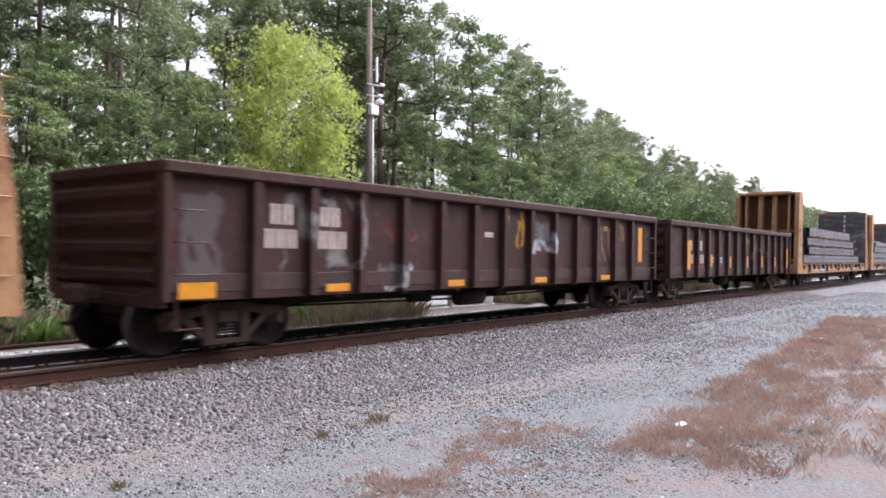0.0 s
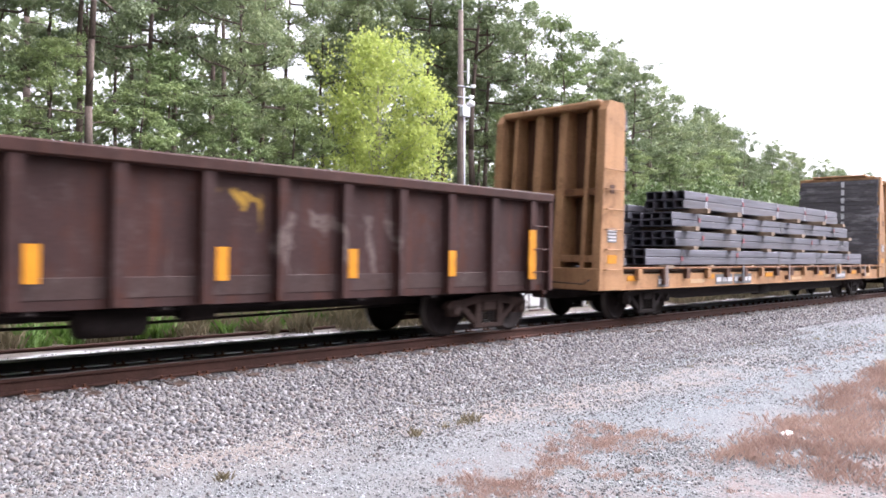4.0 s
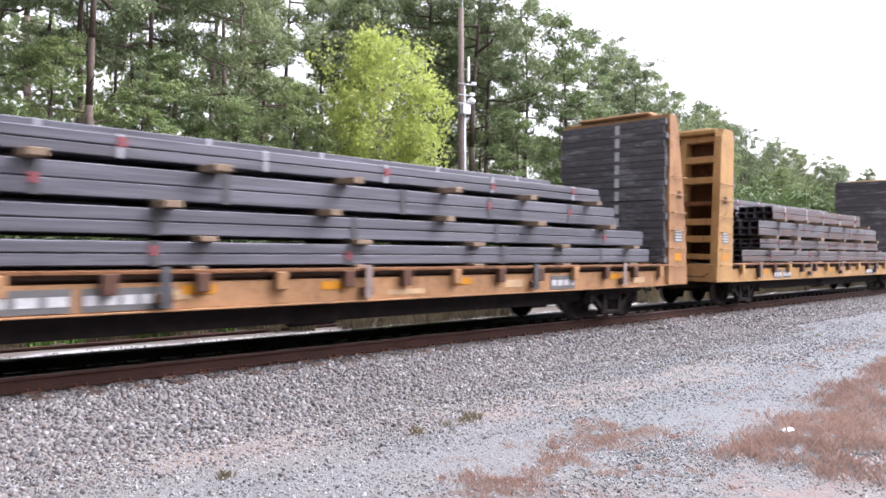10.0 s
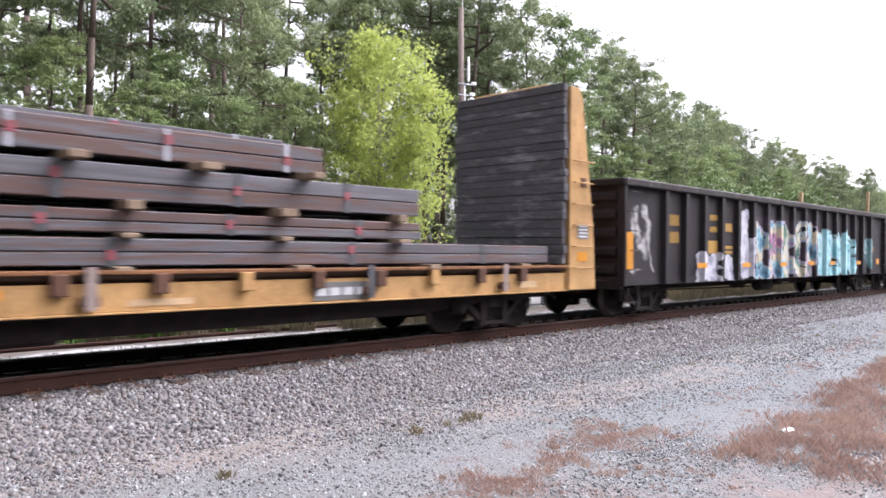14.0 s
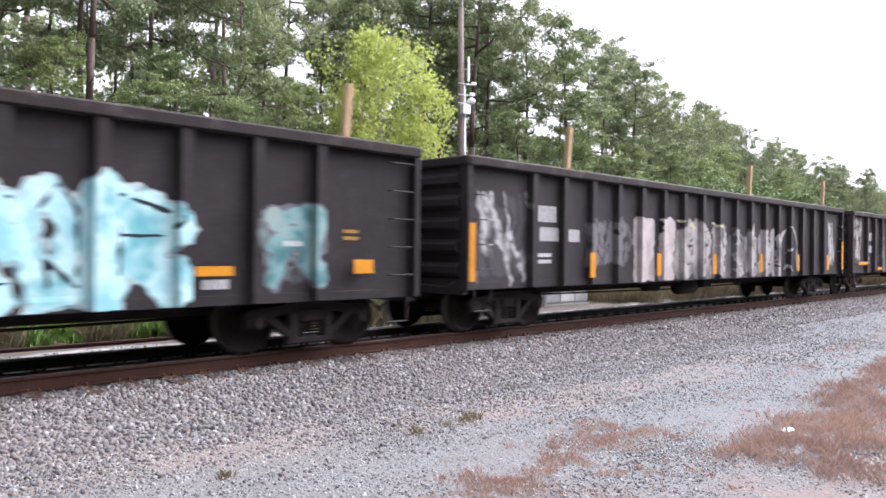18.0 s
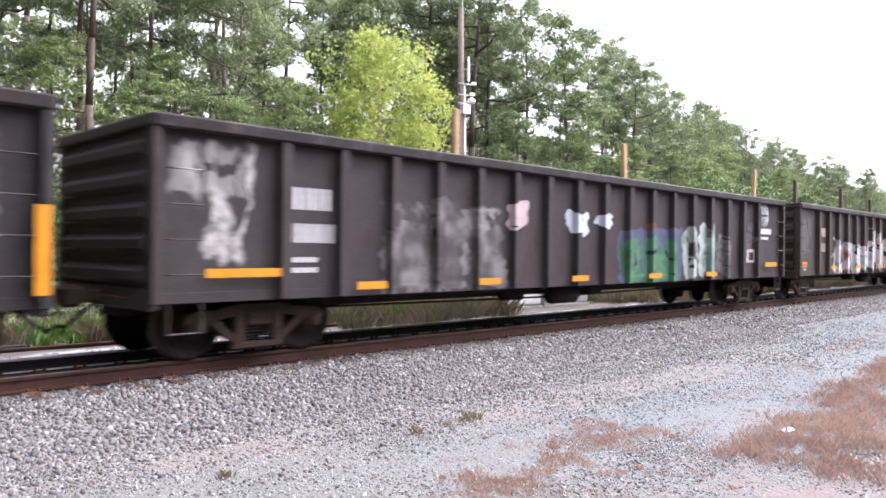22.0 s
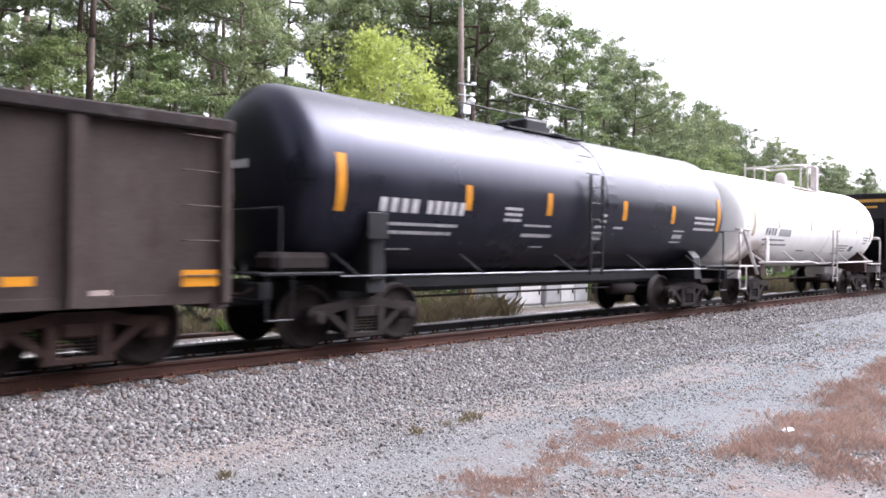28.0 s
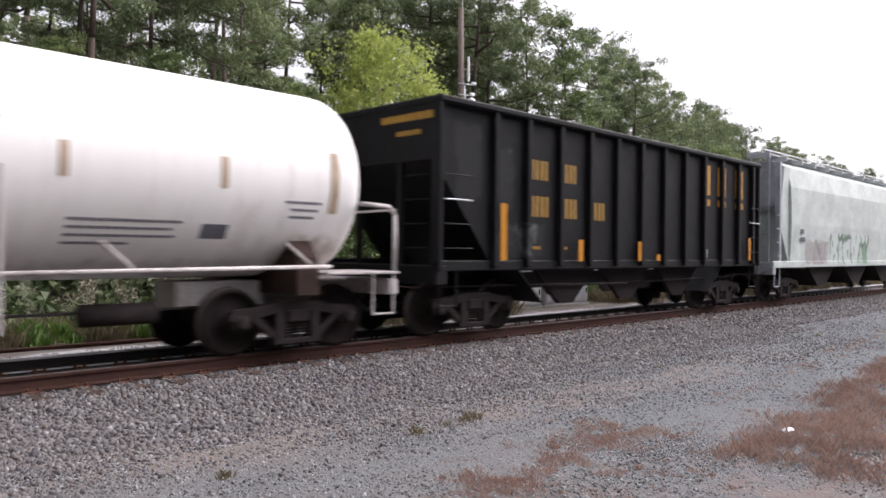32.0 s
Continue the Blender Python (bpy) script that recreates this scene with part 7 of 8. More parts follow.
TANK_BLACK = gloss_black()
def white_tank_paint():
    """Off-white paint with grime on the belly seams, and rust that runs from the walkway and the saddles."""
    k = Mat("white_tank_paint", 0.45, 0, 0.35)
    x, z = k.axis(0), k.axis(2)
    film, fine = k.noise(0.8, 6, 0.65), k.noise(25, 5, 0.6)
    streak = k.noise(1.0, 6, 0.7, k.scaled(7, 3, 0.3))
    a = k.mix(k.span(film, 0.3, 0.7), (0.78, 0.765, 0.735), (0.84, 0.825, 0.80))
    a = k.mix(k.math("MULTIPLY", k.span(streak, 0.5, 0.75), 0.25), a, (0.36, 0.29, 0.23))
    a = k.mix(k.math("MULTIPLY", k.span(fine, 0.55, 0.8), 0.15), a, (0.35, 0.31, 0.28))
    for x0, x1, zlo, zhi, c, st in ((5.75, 7.35, 2.2, 3.9, (0.52, 0.38, 0.23), 0.55), (6.1, 7.2, 3.1, 3.85, (0.42, 0.21, 0.08), 0.75), (0.42, 0.98, 0.9, 2.35, (0.13, 0.055, 0.03), 0.95), (0.0, 0.5, 0.9, 1.6, (0.30, 0.24, 0.21), 0.5),
                                    (0.9, 2.6, 0.9, 1.9, (0.26, 0.17, 0.12), 0.6), (11.2, 12.6, 0.9, 1.75, (0.24, 0.16, 0.11), 0.6), (10.4, 10.9, 1.0, 2.2, (0.38, 0.30, 0.22), 0.5), (3.0, 11.0, 0.9, 1.35, (0.22, 0.17, 0.14), 0.7)):
        wob = k.math("MULTIPLY", k.math("SUBTRACT", k.noise(2.2, 5, 0.7), 0.5), 0.9)
        xx, zz = k.math("ADD", x, wob), k.math("ADD", z, k.math("MULTIPLY", wob, 0.6))
        m = k.math("MULTIPLY", k.span(xx, x0, x0 + 0.4), k.span(xx, x1 - 0.4, x1, 1, 0))
        m = k.math("MULTIPLY", m, k.math("MULTIPLY", k.span(zz, zlo, zlo + 0.5), k.span(zz, zhi - 0.2, zhi, 1, 0)))
        m = k.math("MULTIPLY", m, k.span(streak, 0.27, 0.52))
        a = k.mix(k.math("MULTIPLY", m, st), a, c)
    k.relief(fine, 0.1, 0.01)
    return k.colour(a)


WHITE_TANK = white_tank_paint()
WHITE_TRIM = car_paint("dirty_white_tank_frame", (0.48, 0.45, 0.44), rust=(0.22, 0.10, 0.05), rusty=0.4, dust=(0.22, 0.17, 0.14), dusty=0.4, rough=0.6)
FADED_ORANGE = plain("faded_tan_reflector", (0.40, 0.30, 0.21), 0.6)

KX, KL = 182.95, 14.05
black_tank = tank_car("tank_car", "long glossy black tank car with white stencils", KX, KL, 0.45, 13.95, 1.505, 2.48, TANK_BLACK, BLACK_STEEL, 2.05, 12.5, False)
KR, KC = 1.505, 2.48


def shell_line(car, x0, x1, z, h, n, r, zc, material):
    """A row of n blocks of height h on the shell, from x0 to x1, at height z."""
    a = math.degrees(math.asin((z - zc) / r))
    da = math.degrees(h / r) / 2
    w = (x1 - x0) / n
    for i in range(n):
        bm = bmesh.new()
        band(bm, x0 + w * (i + 0.5), w * (0.62 if h > 0.15 else 0.8), r + 0.001, zc, a - da, a + da, 3, 0.004)
        part("stencil", bm, material, car)


shell_marks(black_tank, [1.25], 0.16, KR, KC, -18, 14, YELLOW_REFL, "reflector", "amber reflector strip")
shell_marks(black_tank, [3.91, 6.15, 8.81, 10.92], 0.15, KR, KC, -13, 3, YELLOW_REFL, "reflector", "amber reflector strip")
shell_marks(black_tank, [13.3], 0.16, KR, KC, -18, 14, YELLOW_REFL, "reflector", "amber reflector strip")
for x0, x1, z, h, n in ((1.96, 2.82, 2.15, 0.22, 4), (2.95, 3.86, 2.15, 0.22, 5), (2.05, 3.75, 1.87, 0.05, 14), (2.12, 3.66, 1.74, 0.06, 12), (2.4, 2.9, 1.48, 0.03, 4),
                        (4.88, 5.36, 2.22, 0.05, 4), (4.88, 5.36, 2.12, 0.05, 4), (4.88, 5.36, 2.02, 0.05, 4), (5.5, 6.3, 1.94, 0.04, 7), (5.5, 6.4, 1.76, 0.07, 8), (5.9, 6.3, 1.55, 0.03, 4),
                        (7.9, 8.25, 2.22, 0.05, 3), (7.9, 8.25, 2.1, 0.05, 3), (7.75, 8.85, 1.98, 0.05, 8), (7.75, 8.5, 1.86, 0.05, 6), (7.75, 8.2, 1.74, 0.05, 4),
                        (12.0, 13.1, 2.32, 0.06, 6), (12.0, 13.1, 2.2, 0.06, 6), (12.0, 13.1, 2.05, 0.06, 6), (11.0, 11.65, 1.98, 0.03, 1), (11.0, 11.65, 1.72, 0.03, 1), (11.1, 11.55, 1.85, 0.1, 3)):
    shell_line(black_tank, x0, x1, z, h, n, KR, KC, WHITE_MARK)


def head_marks(car, s0, r, zc, material, rows):
    """Rows of blocks on the rounded head: (first y, last y, z, height, number)."""
    for y0, y1, z, h, n in rows:
        w = (y1 - y0) / n
        for i in range(n):
            y = y0 + w * (i + 0.5)
            x = s0 + 0.55 * (1 - math.sqrt(1 - (y * y + (z + h / 2 - zc) ** 2) / r ** 2))
            part("stencil", box(x - 0.012, x + 0.03, y - w * 0.38, y + w * 0.38, z, z + h, 0), material, car)


head_marks(black_tank, 0.45, KR, KC, WHITE_MARK, ((-0.75, 0.5, 2.84, 0.15, 8), (-0.6, 0.45, 2.66, 0.12, 7), (0.1, 0.7, 1.9, 0.10, 5), (0.1, 0.7, 1.75, 0.08, 6)))


def dome(car, xc, z, trim, white):
    bm = bmesh.new()
    lathe(bm, [(z - 0.3, 0.32), (z + 0.02, 0.32), (z + 0.10, 0.28), (z + 0.16, 0.15), (z + 0.18, 0.01)], "z", 22)
    for v in bm.verts:
        v.co.x += xc
    part("manway", bm, trim, car, "round manway cover")
    part("valve_box", box(xc + 0.55, xc + 0.85, -0.15, 0.15, z - 0.1, z + 0.2, 0.03), trim, car)


dome(black_tank, 7.1, KC + KR, BLACK_STEEL, False)
part("valve_housing", box(6.72, 7.5, -0.42, 0.42, KC + KR - 0.12, KC + KR + 0.24, 0.06), BLACK_STEEL, black_tank, "squat black valve housing")
g = part("top_walkway", box(5.9, 8.4, -0.62, -0.40, KC + KR - 0.10, KC + KR - 0.06, 0.005), BLACK_STEEL, black_tank, "black grating walkway")
part("top_walkway", box(5.9, 8.4, 0.40, 0.62, KC + KR - 0.10, KC + KR - 0.06, 0.005), BLACK_STEEL, black_tank)
for s in (-1, 1):
    part("top_rail", pipe([(5.9, s * 0.65, KC + KR - 0.1), (5.9, s * 0.65, KC + KR + 0.55), (8.4, s * 0.65, KC + KR + 0.55), (8.4, s * 0.65, KC + KR - 0.1)], 0.02, 6), BLACK_STEEL, black_tank)


def ladder(car, x, y, z0, z1, trim, w=0.42):
    la = part("ladder", pipe([(x, y, z0), (x, y, z1)], 0.03, 6), trim, car)
    part("stile", pipe([(x + w, y, z0), (x + w, y, z1)], 0.03, 6), trim, la)
    k = z0 + 0.12
    while k < z1:
        part("rung", pipe([(x, y, k), (x + w, y, k)], 0.014, 6), trim, la)
        k += 0.33
    return la


ladder(black_tank, 7.35, -1.6, 1.0, 3.0, BLACK_STEEL)
for k in range(4):
    a = radians(20 + 16 * k)
    part("shell_rung", pipe([(7.35, -KR * math.cos(a) - 0.08, KC + KR * math.sin(a) + 0.05), (7.8, -KR * math.cos(a) - 0.08, KC + KR * math.sin(a) + 0.05)], 0.014, 6), BLACK_STEEL, black_tank)
# box added to fill the dark space under the tank
part("dark_underside_box", box(2.9, 11.7, -0.72, 0.72, 0.76, 1.06, 0.08), BLACK_STEEL, black_tank, "added black box for the tank's dark underside")
part("placard_holder", box(1.75, 2.15, -1.5, -1.46, 1.62, 2.02, 0.01), BLACK_STEEL, black_tank)
part("brake_stand", box(1.85, 2.15, -1.42, -1.15, 1.0, 1.75, 0.03), BLACK_STEEL, black_tank)
part("brake_gear", box(0.35, 1.3, -1.2, -0.6, 1.12, 1.42, 0.08), CASTING, black_tank)

WX, WL = 197.65, 13.2
white_tank = tank_car("tank_car", "white tank car with rust streaks and handrails", WX, WL, 0.08, 12.75, 1.405, 2.45, WHITE_TANK, WHITE_TRIM, 1.85, 11.6, True)
WR, WC = 1.405, 2.45
shell_marks(white_tank, [1.12], 0.16, WR, WC, -20, 16, FADED_ORANGE, "reflector", "faded orange reflector")
shell_marks(white_tank, [2.9, 5.58, 8.37, 10.28], 0.10, WR, WC, -9, 7, FADED_ORANGE, "reflector", "faded orange reflector")
shell_marks(white_tank, [12.0], 0.14, WR, WC, -20, 16, FADED_ORANGE, "reflector", "faded orange reflector")
for x0, x1, z, h, n in ((1.95, 2.8, 2.12, 0.22, 4), (3.0, 3.92, 2.1, 0.22, 5), (1.9, 3.6, 1.88, 0.05, 16), (2.05, 3.9, 1.74, 0.05, 16), (2.4, 2.9, 1.52, 0.03, 4), (5.02, 5.73, 1.58, 0.05, 6),
                        (7.3, 7.7, 1.72, 0.04, 4), (7.3, 7.7, 1.62, 0.04, 4), (8.45, 9.8, 1.78, 0.04, 14), (8.45, 9.7, 1.69, 0.04, 13), (8.45, 9.75, 1.60, 0.04, 13), (8.45, 9.2, 1.51, 0.04, 8),
                        (11.2, 11.8, 2.1, 0.04, 6), (11.3, 11.75, 2.0, 0.04, 4), (11.3, 11.7, 1.9, 0.04, 4)):
    shell_line(white_tank, x0, x1, z, h, n, WR, WC, DARK_MARK)
shell_marks(white_tank, [10.25], 0.36, WR, WC, -38, -29, DARK_MARK, "data_panel", "dark data panel")
bm = bmesh.new()
lathe(bm, [(4.24, 0.01), (4.20, 0.12), (4.10, 0.19), (3.97, 0.2), (3.6, 0.2)], "z", 20)
for v in bm.verts:
    v.co += Vector((6.15, -0.2, 0))
part("valve_dome", bm, WHITE_TRIM, white_tank, "round white valve dome")
head_marks(white_tank, 0.08, WR, WC, DARK_MARK, ((-0.55, 0.35, 2.86, 0.09, 7), (-0.45, 0.3, 2.62, 0.04, 3), (-0.45, 0.3, 2.5, 0.04, 3), (-0.85, -0.35, 1.86, 0.035, 2), (-0.85, -0.35, 1.76, 0.035, 2), (-0.85, -0.35, 1.66, 0.035, 2)))
dome(white_tank, 6.7, WC + WR, WHITE_TRIM, True)
for s in (-1, 1):
    part("top_walkway", box(5.6, 7.85, s * 0.45, s * 0.80, WC + WR - 0.20, WC + WR - 0.16, 0.005), WHITE_TRIM, white_tank, "white grating walkway")
    for a in ((6.28, 6.95, 7.72) if s < 0 else (5.6, 6.4, 7.3)):
        part("rail_post", pipe([(a, s * 0.80, WC + WR - 0.2), (a, s * 0.80, WC + WR + 0.72)], 0.03, 6), WHITE_TRIM, white_tank)
    part("top_rail", pipe([(5.6, s * 0.80, WC + WR + 0.55), (7.0, s * 0.80, WC + WR + 0.66), (7.75, s * 0.80, WC + WR + 0.66)], 0.03, 6), WHITE_TRIM, white_tank)
part("valve_box", box(7.62, 7.82, -0.86, -0.66, WC + WR - 0.2, WC + WR + 0.66, 0.02), WHITE_TRIM, white_tank, "upright white valve box")
for a, q in ((5.6, 0.55), (7.75, 0.66)):
    part("top_rail", pipe([(a, -0.80, WC + WR + q), (a, 0.80, WC + WR + q)], 0.03, 6), WHITE_TRIM, white_tank)
ladder(white_tank, 7.3, -1.52, 0.55, 2.3, WHITE_TRIM)
for k in range(4):
    a = radians(12 + 17 * k)
    part("shell_rung", pipe([(7.25, -WR * math.cos(a) - 0.08, WC + WR * math.sin(a) + 0.05), (7.75, -WR * math.cos(a) - 0.08, WC + WR * math.sin(a) + 0.05)], 0.014, 6), WHITE_TRIM, white_tank)
part("saddle_plate", box(1.78, 2.02, -1.46, -1.40, 1.2, 1.95, 0.03), WHITE_TRIM, white_tank)
part("diagonal_brace", pipe([(0.35, -1.40, 2.1), (1.2, -1.44, 0.9)], 0.05, 8), WHITE_TRIM, white_tank)


# ---- open hopper and covered hopper ----
HOPPER = car_paint("black_hopper_paint", (0.011, 0.011, 0.0122), rust=(0.04, 0.02, 0.012), rusty=0.2, dust=(0.09, 0.085, 0.08), dusty=0.2, rough=0.55, tags=[
    (0.45, 1.1, 2.35, 3.6, 0.5, [(0.42, 0.42, 0.43), (0.03, 0.03, 0.03)], (0.03, 0.03, 0.03), 0.55, 2.0), (1.5, 1.95, 2.2, 3.3, 0.45, [(0.14, 0.26, 0.14), (0.03, 0.03, 0.03)], (0.03, 0.03, 0.03), 0.6, 5.0),
    (1.5, 2.9, 1.35, 1.95, 0.5, [(0.42, 0.44, 0.44), (0.03, 0.03, 0.03)], (0.03, 0.03, 0.03), 0.5, 7.0)])


BOLD_YELLOW = plain("bold_yellow_emblem_paint", (0.42, 0.20, 0.018), 0.6, 0, 7, 0.2, 30, 0.05)


def open_hopper(x, L):
    car = wagon("open_hopper_car", "black ribbed open hopper car with yellow lettering", x, "hopper car")
    z0, z1, y, sh = 1.18, 3.98, 1.55, 1.44
    posts = [1.42] + [2.33 + 1.0 * i for i in range(10)]
    edges = posts[:1] + posts[1:] + [L - 0.4]
    for s in (-1, 1):
        bm = bmesh.new()
        extrude(bm, [(0.0, z1 - 0.1), (0.0, 2.75), (0.25, 2.6), (1.42, z0), (1.42, z1 - 0.1)], s * sh, s * (sh - 0.03))
        part("side_panel", bm, HOPPER, car)
        for a, b in zip(edges, edges[1:]):
            part("side_panel", box(a + 0.004, b - 0.004, s * sh, s * (sh - 0.03), z0, z1 - 0.1, 0.004), HOPPER, car)
        for p in posts + [L - 0.4]:
            part("side_post", box(p - 0.07, p + 0.07, s * (sh - 0.004), s * y, z0, z1 - 0.1, 0.02), HOPPER, car)
        part("top_chord", box(-0.02, L + 0.02, s * (y + 0.03), s * (sh - 0.08), z1 - 0.12, z1, 0.03), HOPPER, car)
        part("side_sill", box(0.0, L, s * (sh + 0.03), s * (sh - 0.12), z0 - 0.06, z0 + 0.12, 0.02), HOPPER, car)
        for c in (4.2, 6.5, 8.9):
            bm = bmesh.new()
            extrude(bm, [(c - 1.05, z0 - 0.05), (c + 1.05, z0 - 0.05), (c + 0.25, 0.42), (c - 0.25, 0.42)], s * 1.02, s * 0.92)
            part("hopper_side", bm, CASTING, car)
    for e, d in ((0.0, -1), (L, 1)):
        part("end_chord", box(e - d * 0.06, e + d * 0.03, -y, y, z1 - 0.14, z1 - 0.005, 0.03), HOPPER, car)
        part("end_sheet", box(e - d * 0.03, e - d * 0.0, -sh, sh, 2.95, z1 - 0.1, 0.0), HOPPER, car)
        bm = bmesh.new()
        o = [(e - d * 0.0, 2.97), (e - d * 0.03, 2.97), (e - d * 2.9, 0.5), (e - d * 2.87, 0.5)]
        extrude(bm, o if d < 0 else o[::-1], -sh + 0.02, sh - 0.02)
        part("slope_sheet", bm, HOPPER, car)
        for s in (-1, 1):
            part("corner_post", box(e - d * 0.10, e + d * 0.01, s * (sh - 0.1), s * y, z0 - 0.05, z1 - 0.05, 0.02), HOPPER, car)
            part("end_strut", box(e - d * 0.09, e - d * 0.01, s * 0.55 - 0.06, s * 0.55 + 0.06, z0, 2.98, 0.01), HOPPER, car)
        part("end_sill", box(e - d * 0.25, e + d * 0.02, -1.5, 1.5, z0 - 0.28, z0 + 0.04, 0.02), HOPPER, car)
        part("end_deck", box(e - d * 1.4, e, -1.45, 1.45, z0 - 0.06, z0, 0.0), HOPPER, car)
        for k in range(4):
            part("grab_iron", pipe([(e - d * 0.1, -y - 0.02, 1.5 + 0.4 * k), (e - d * 0.75, -y - 0.02, 1.5 + 0.4 * k)], 0.012, 6), GALV if k == 2 else HOPPER, car)
            part("grab_iron", pipe([(e + d * 0.04, -1.3, 1.5 + 0.4 * k), (e + d * 0.04, -0.75, 1.5 + 0.4 * k)], 0.012, 6), HOPPER, car)
        part("sill_step", pipe([(e - d * 0.1, -1.45, z0), (e - d * 0.1, -1.45, 0.55), (e - d * 0.5, -1.45, 0.55), (e - d * 0.5, -1.45, z0)], 0.018, 6), HOPPER, car)
        coupler(car, e, d)
    for a, b, za, zb in ((1.50, 1.66, 1.3, 2.3), (3.85, 4.0, 1.28, 1.7), (6.1, 6.22, 1.28, 1.7), (6.9, 7.05, 1.28, 1.42), (11.85, 12.0, 1.28, 1.9)):
        plate(car, "reflector", a, b, za, zb, -y - 0.004, YELLOW_REFL, "amber reflector strip")
    for mx, mz, h, n, m in ((2.48, 2.80, 0.36, 2, YELLOW_MARK), (3.40, 2.80, 0.36, 2, YELLOW_MARK), (2.48, 2.11, 0.38, 2, YELLOW_MARK), (3.40, 2.11, 0.38, 2, YELLOW_MARK), (4.42, 2.11, 0.36, 2, YELLOW_MARK),
                            (2.55, 1.5, 0.06, 5, YELLOW_MARK), (3.4, 1.5, 0.06, 5, YELLOW_MARK), (9.5, 1.35, 0.22, 1, WHITE_MARK)):
        lettering(car, mx, mz, h, n, -sh - 0.004, m)
    for k, c in enumerate((9.5, 10.4, 11.45)):
        plate(car, "emblem", c - 0.22, c + 0.24, 2.93, 3.68, -sh - 0.004, BOLD_YELLOW, "large yellow emblem block")
        plate(car, "emblem_bar", c - 0.22, c + 0.24, 2.66, 2.82, -sh - 0.004, BOLD_YELLOW)
    part("stencil", box(-0.012, 0.0, -1.4, -0.1, 3.62, 3.74, 0), YELLOW_MARK, car)
    part("stencil", box(-0.012, 0.0, -1.1, -0.5, 3.38, 3.46, 0), YELLOW_MARK, car)
    part("centre_sill", box(0.1, L - 0.1, -0.3, 0.3, 0.7, 1.05, 0.02), HOPPER, car)
    part("train_pipe", pipe([(0.4, -1.1, 0.85), (L * 0.5, -1.15, 0.78), (L - 0.4, -1.1, 0.85)], 0.02), CASTING, car)
    truck(car, 1.36, "dark")
    truck(car, L - 1.36, "dark")
    return car


open_hopper(211.6, 12.63)
PALE = car_paint("pale_grey_green_hopper_paint", (0.46, 0.50, 0.475), rust=(0.30, 0.20, 0.12), rusty=0.1, dust=(0.40, 0.38, 0.34), dusty=0.2, rough=0.5, tags=[
    (2.6, 4.6, 1.15, 1.9, 0.6, [(0.40, 0.38, 0.36), (0.30, 0.27, 0.26)], (0.16, 0.14, 0.14), 0.8, 3.0), (4.8, 9.0, 1.15, 2.2, 0.8, [(0.45, 0.52, 0.47), (0.10, 0.22, 0.12), (0.5, 0.55, 0.52)], (0.06, 0.12, 0.07), 0.85, 6.0)])
GREY_END = plain("pale_grey_end_paint", (0.33, 0.34, 0.37), 0.5)


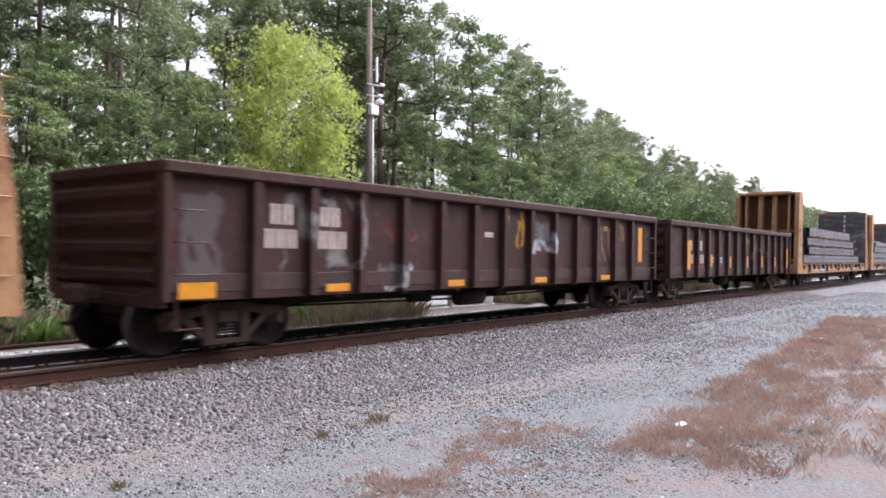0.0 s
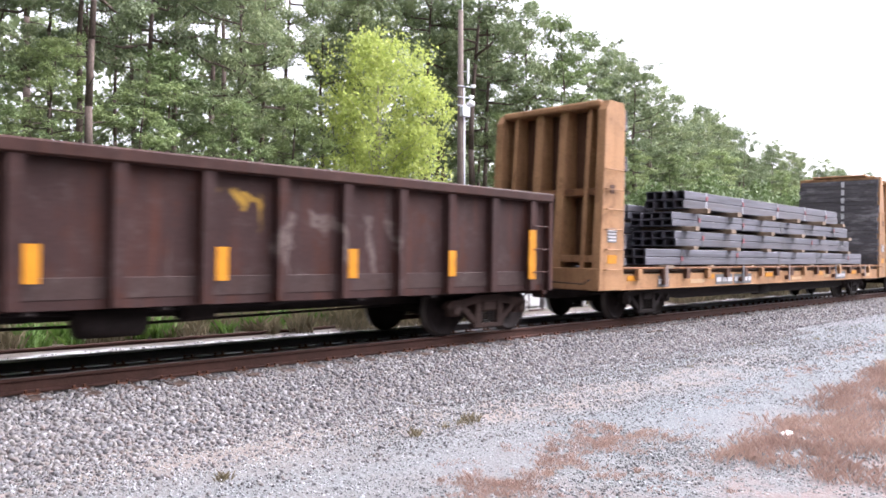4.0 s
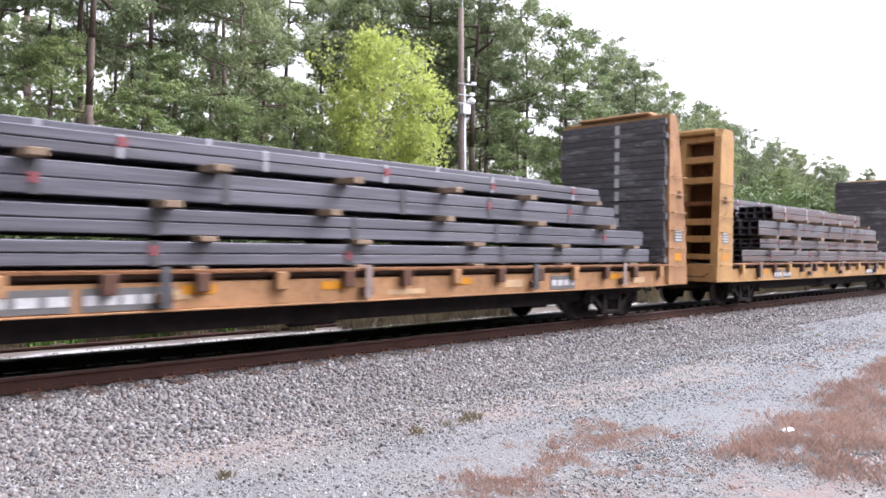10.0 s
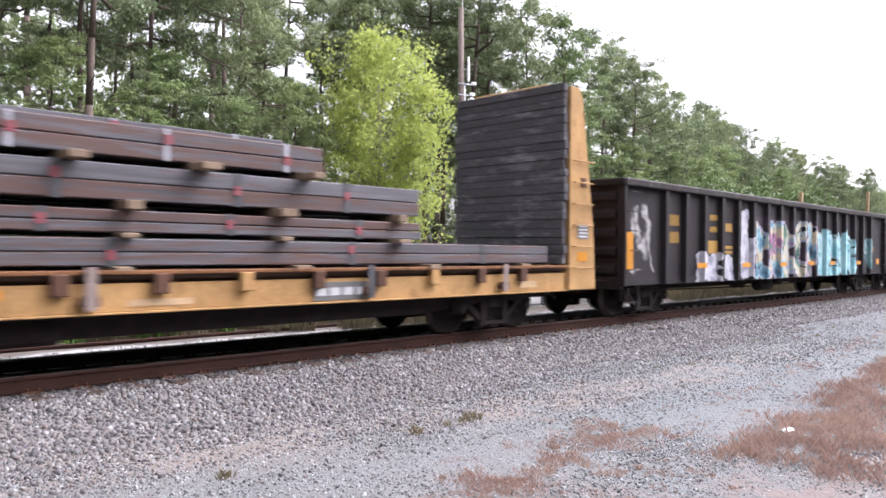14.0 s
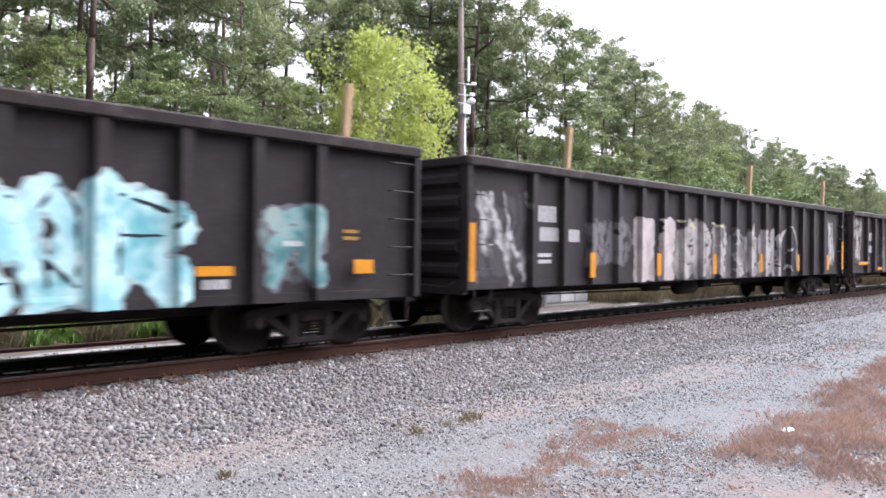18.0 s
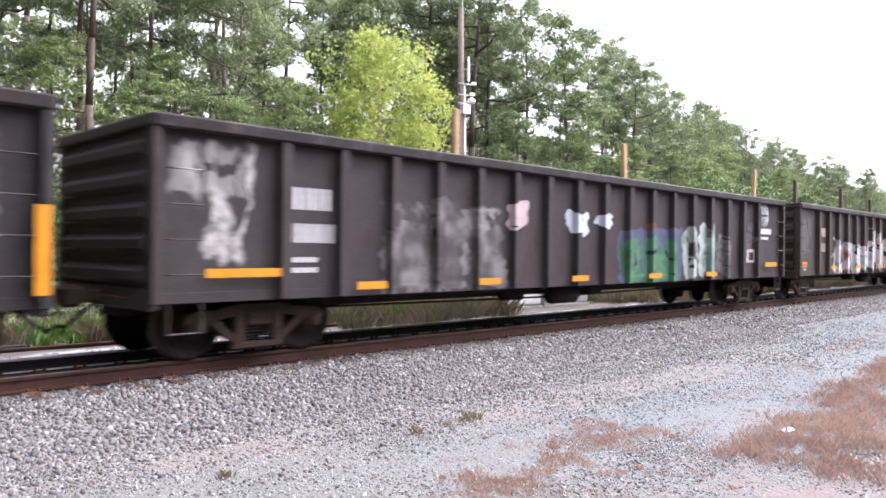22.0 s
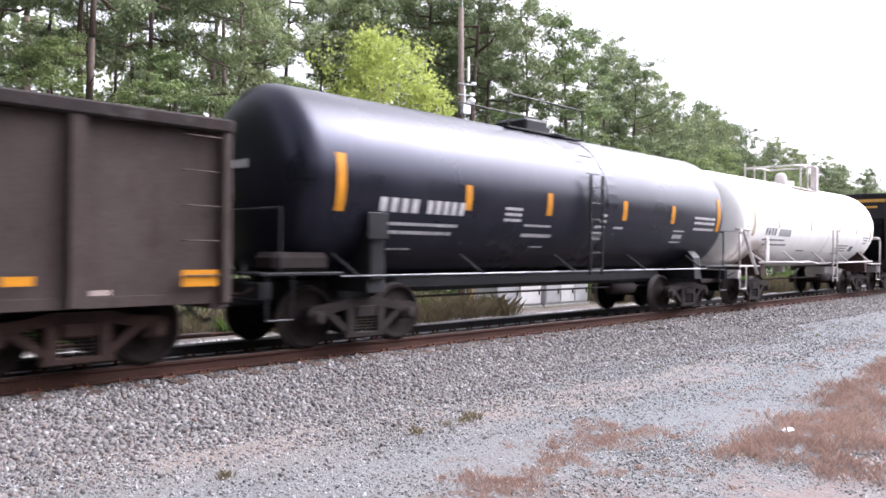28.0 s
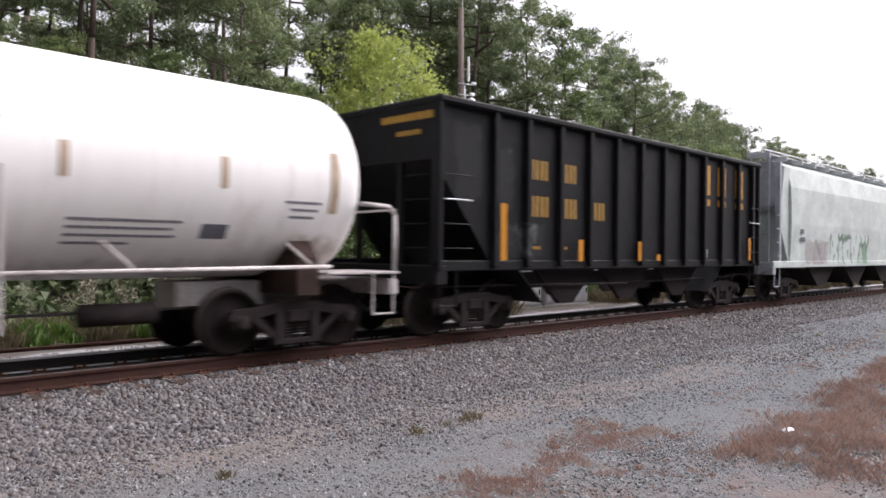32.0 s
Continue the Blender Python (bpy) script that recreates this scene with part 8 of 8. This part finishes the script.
def covered_hopper(x, L):
    car = wagon("covered_hopper_car", "pale grey-green covered hopper with rooftop walkway", x, "hopper car")
    z0, z1 = 1.15, 4.35
    n = 9
    sec = [(1.50, z0), (1.55, 2.4), (1.52, 3.5), (1.38, 4.1), (0.9, z1), (-0.9, z1), (-1.38, 4.1), (-1.52, 3.5), (-1.55, 2.4), (-1.50, z0)]
    bm = bmesh.new()
    r0 = [bm.verts.new((1.3, y, z)) for y, z in sec]
    r1 = [bm.verts.new((L - 1.3, y, z)) for y, z in sec]
    for i in range(len(sec)):
        bm.faces.new((r0[i], r1[i], r1[(i + 1) % len(sec)], r0[(i + 1) % len(sec)]))
    bm.faces.new(r0)
    bm.faces.new(r1[::-1])
    part("body", bm, PALE, car)
    for s in (-1, 1):
        part("side_sill", box(0.0, L, s * 1.40, s * 1.52, 1.05, 1.25, 0.015), PALE, car)
        for e, d in ((0.0, -1), (L, 1)):
            bm = bmesh.new()
            o = [(e - d * 0.9, 4.1), (e - d * 1.32, 4.1), (e - d * 1.32, z0), (e - d * 0.6, 2.3)]
            extrude(bm, o if d < 0 else o[::-1], s * 1.46, s * 1.42)
            part("end_web", bm, PALE, car)
            part("corner_post", box(e - d * 0.5, e - d * 0.62, s * 1.36, s * 1.50, 1.05, 4.2, 0.015), GREY_END, car)
        part("roof_walkway", box(0.4, L - 0.4, s * 0.55, s * 1.0, z1 + 0.14, z1 + 0.18, 0.005), GALV, car, "grey grating walkway")
        for k in range(14):
            a = 0.4 + (L - 0.8) * k / 13
            part("walkway_bracket", box(a - 0.03, a + 0.03, s * 0.55, s * 1.25, z1 - 0.02, z1 + 0.14, 0.005), GALV, car)
        part("walkway_edge", pipe([(0.4, s * 1.05, z1 + 0.24), (L - 0.4, s * 1.05, z1 + 0.24)], 0.02, 6), GALV, car)
    for e, d in ((0.0, -1), (L, 1)):
        bm = bmesh.new()
        o = [(e - d * 1.28, 4.1), (e - d * 1.33, 4.1), (e - d * 3.0, 1.0), (e - d * 2.95, 1.0)]
        extrude(bm, o if d < 0 else o[::-1], -1.38, 1.38)
        part("slope_sheet", bm, GREY_END, car)
        part("end_sill", box(e, e - d * 0.25, -1.5, 1.5, 0.85, 1.2, 0.02), GREY_END, car)
        part("end_deck", box(e, e - d * 1.4, -1.4, 1.4, 1.15, 1.2, 0.0), GREY_END, car)
        part("end_sheet", box(e - d * 0.86, e - d * 0.9, -1.36, 1.36, 2.9, 4.25, 0.0), GREY_END, car)
        for y in (-1.25, -0.72):
            part("ladder_stile", pipe([(e - d * 0.3, y, 1.1), (e - d * 0.3, y, 4.4)], 0.022, 6), GREY_END, car)
        for k in range(8):
            part("rung", pipe([(e - d * 0.3, -1.25, 1.3 + 0.38 * k), (e - d * 0.3, -0.72, 1.3 + 0.38 * k)], 0.014, 6), GREY_END, car)
            if k < 4:
                part("grab_iron", pipe([(e - d * 0.2, -1.52, 1.4 + 0.4 * k), (e - d * 0.6, -1.52, 1.4 + 0.4 * k)], 0.014, 6), GREY_END, car)
        part("sill_step", pipe([(e - d * 0.15, -1.48, 1.05), (e - d * 0.15, -1.48, 0.5), (e - d * 0.55, -1.48, 0.5), (e - d * 0.55, -1.48, 1.05)], 0.018, 6), GREY_END, car)
        coupler(car, e, d)
    for c in (5.0, 8.7, 12.4):
        bm = bmesh.new()
        extrude(bm, [(c - 1.4, 1.1), (c + 1.4, 1.1), (c + 0.35, 0.4), (c - 0.35, 0.4)], -1.2, 1.2)
        part("outlet_hopper", bm, CASTING, car, "dark outlet hopper")
    lettering(car, 2.0, 2.1, 0.14, 3, -1.56, DARK_MARK)
    lettering(car, 2.0, 1.85, 0.14, 4, -1.56, DARK_MARK)
    truck(car, 2.0, "dark")
    truck(car, L - 2.0, "dark")
    return car


covered_hopper(225.3, 17.6)


# ---- what moves ----
def gone(t):
    i = min(31, int(t))
    return GONE[i] + (GONE[i + 1] - GONE[i]) * (t - i)


def motions():
    """The train rolls past; its wheels turn with the way that it has gone."""
    for ob, (x, y, z) in RIDERS:
        walk(ob, [(float(t), pose(x - GONE[t], y, z)) for t in range(33)])
    for ob, (x, y, z) in WHEELS:
        walk(ob, [(k / 10, pose(x, y, z, 0, -math.degrees(gone(k / 10) / WHEEL_R), 0)) for k in range(321)])


motions()
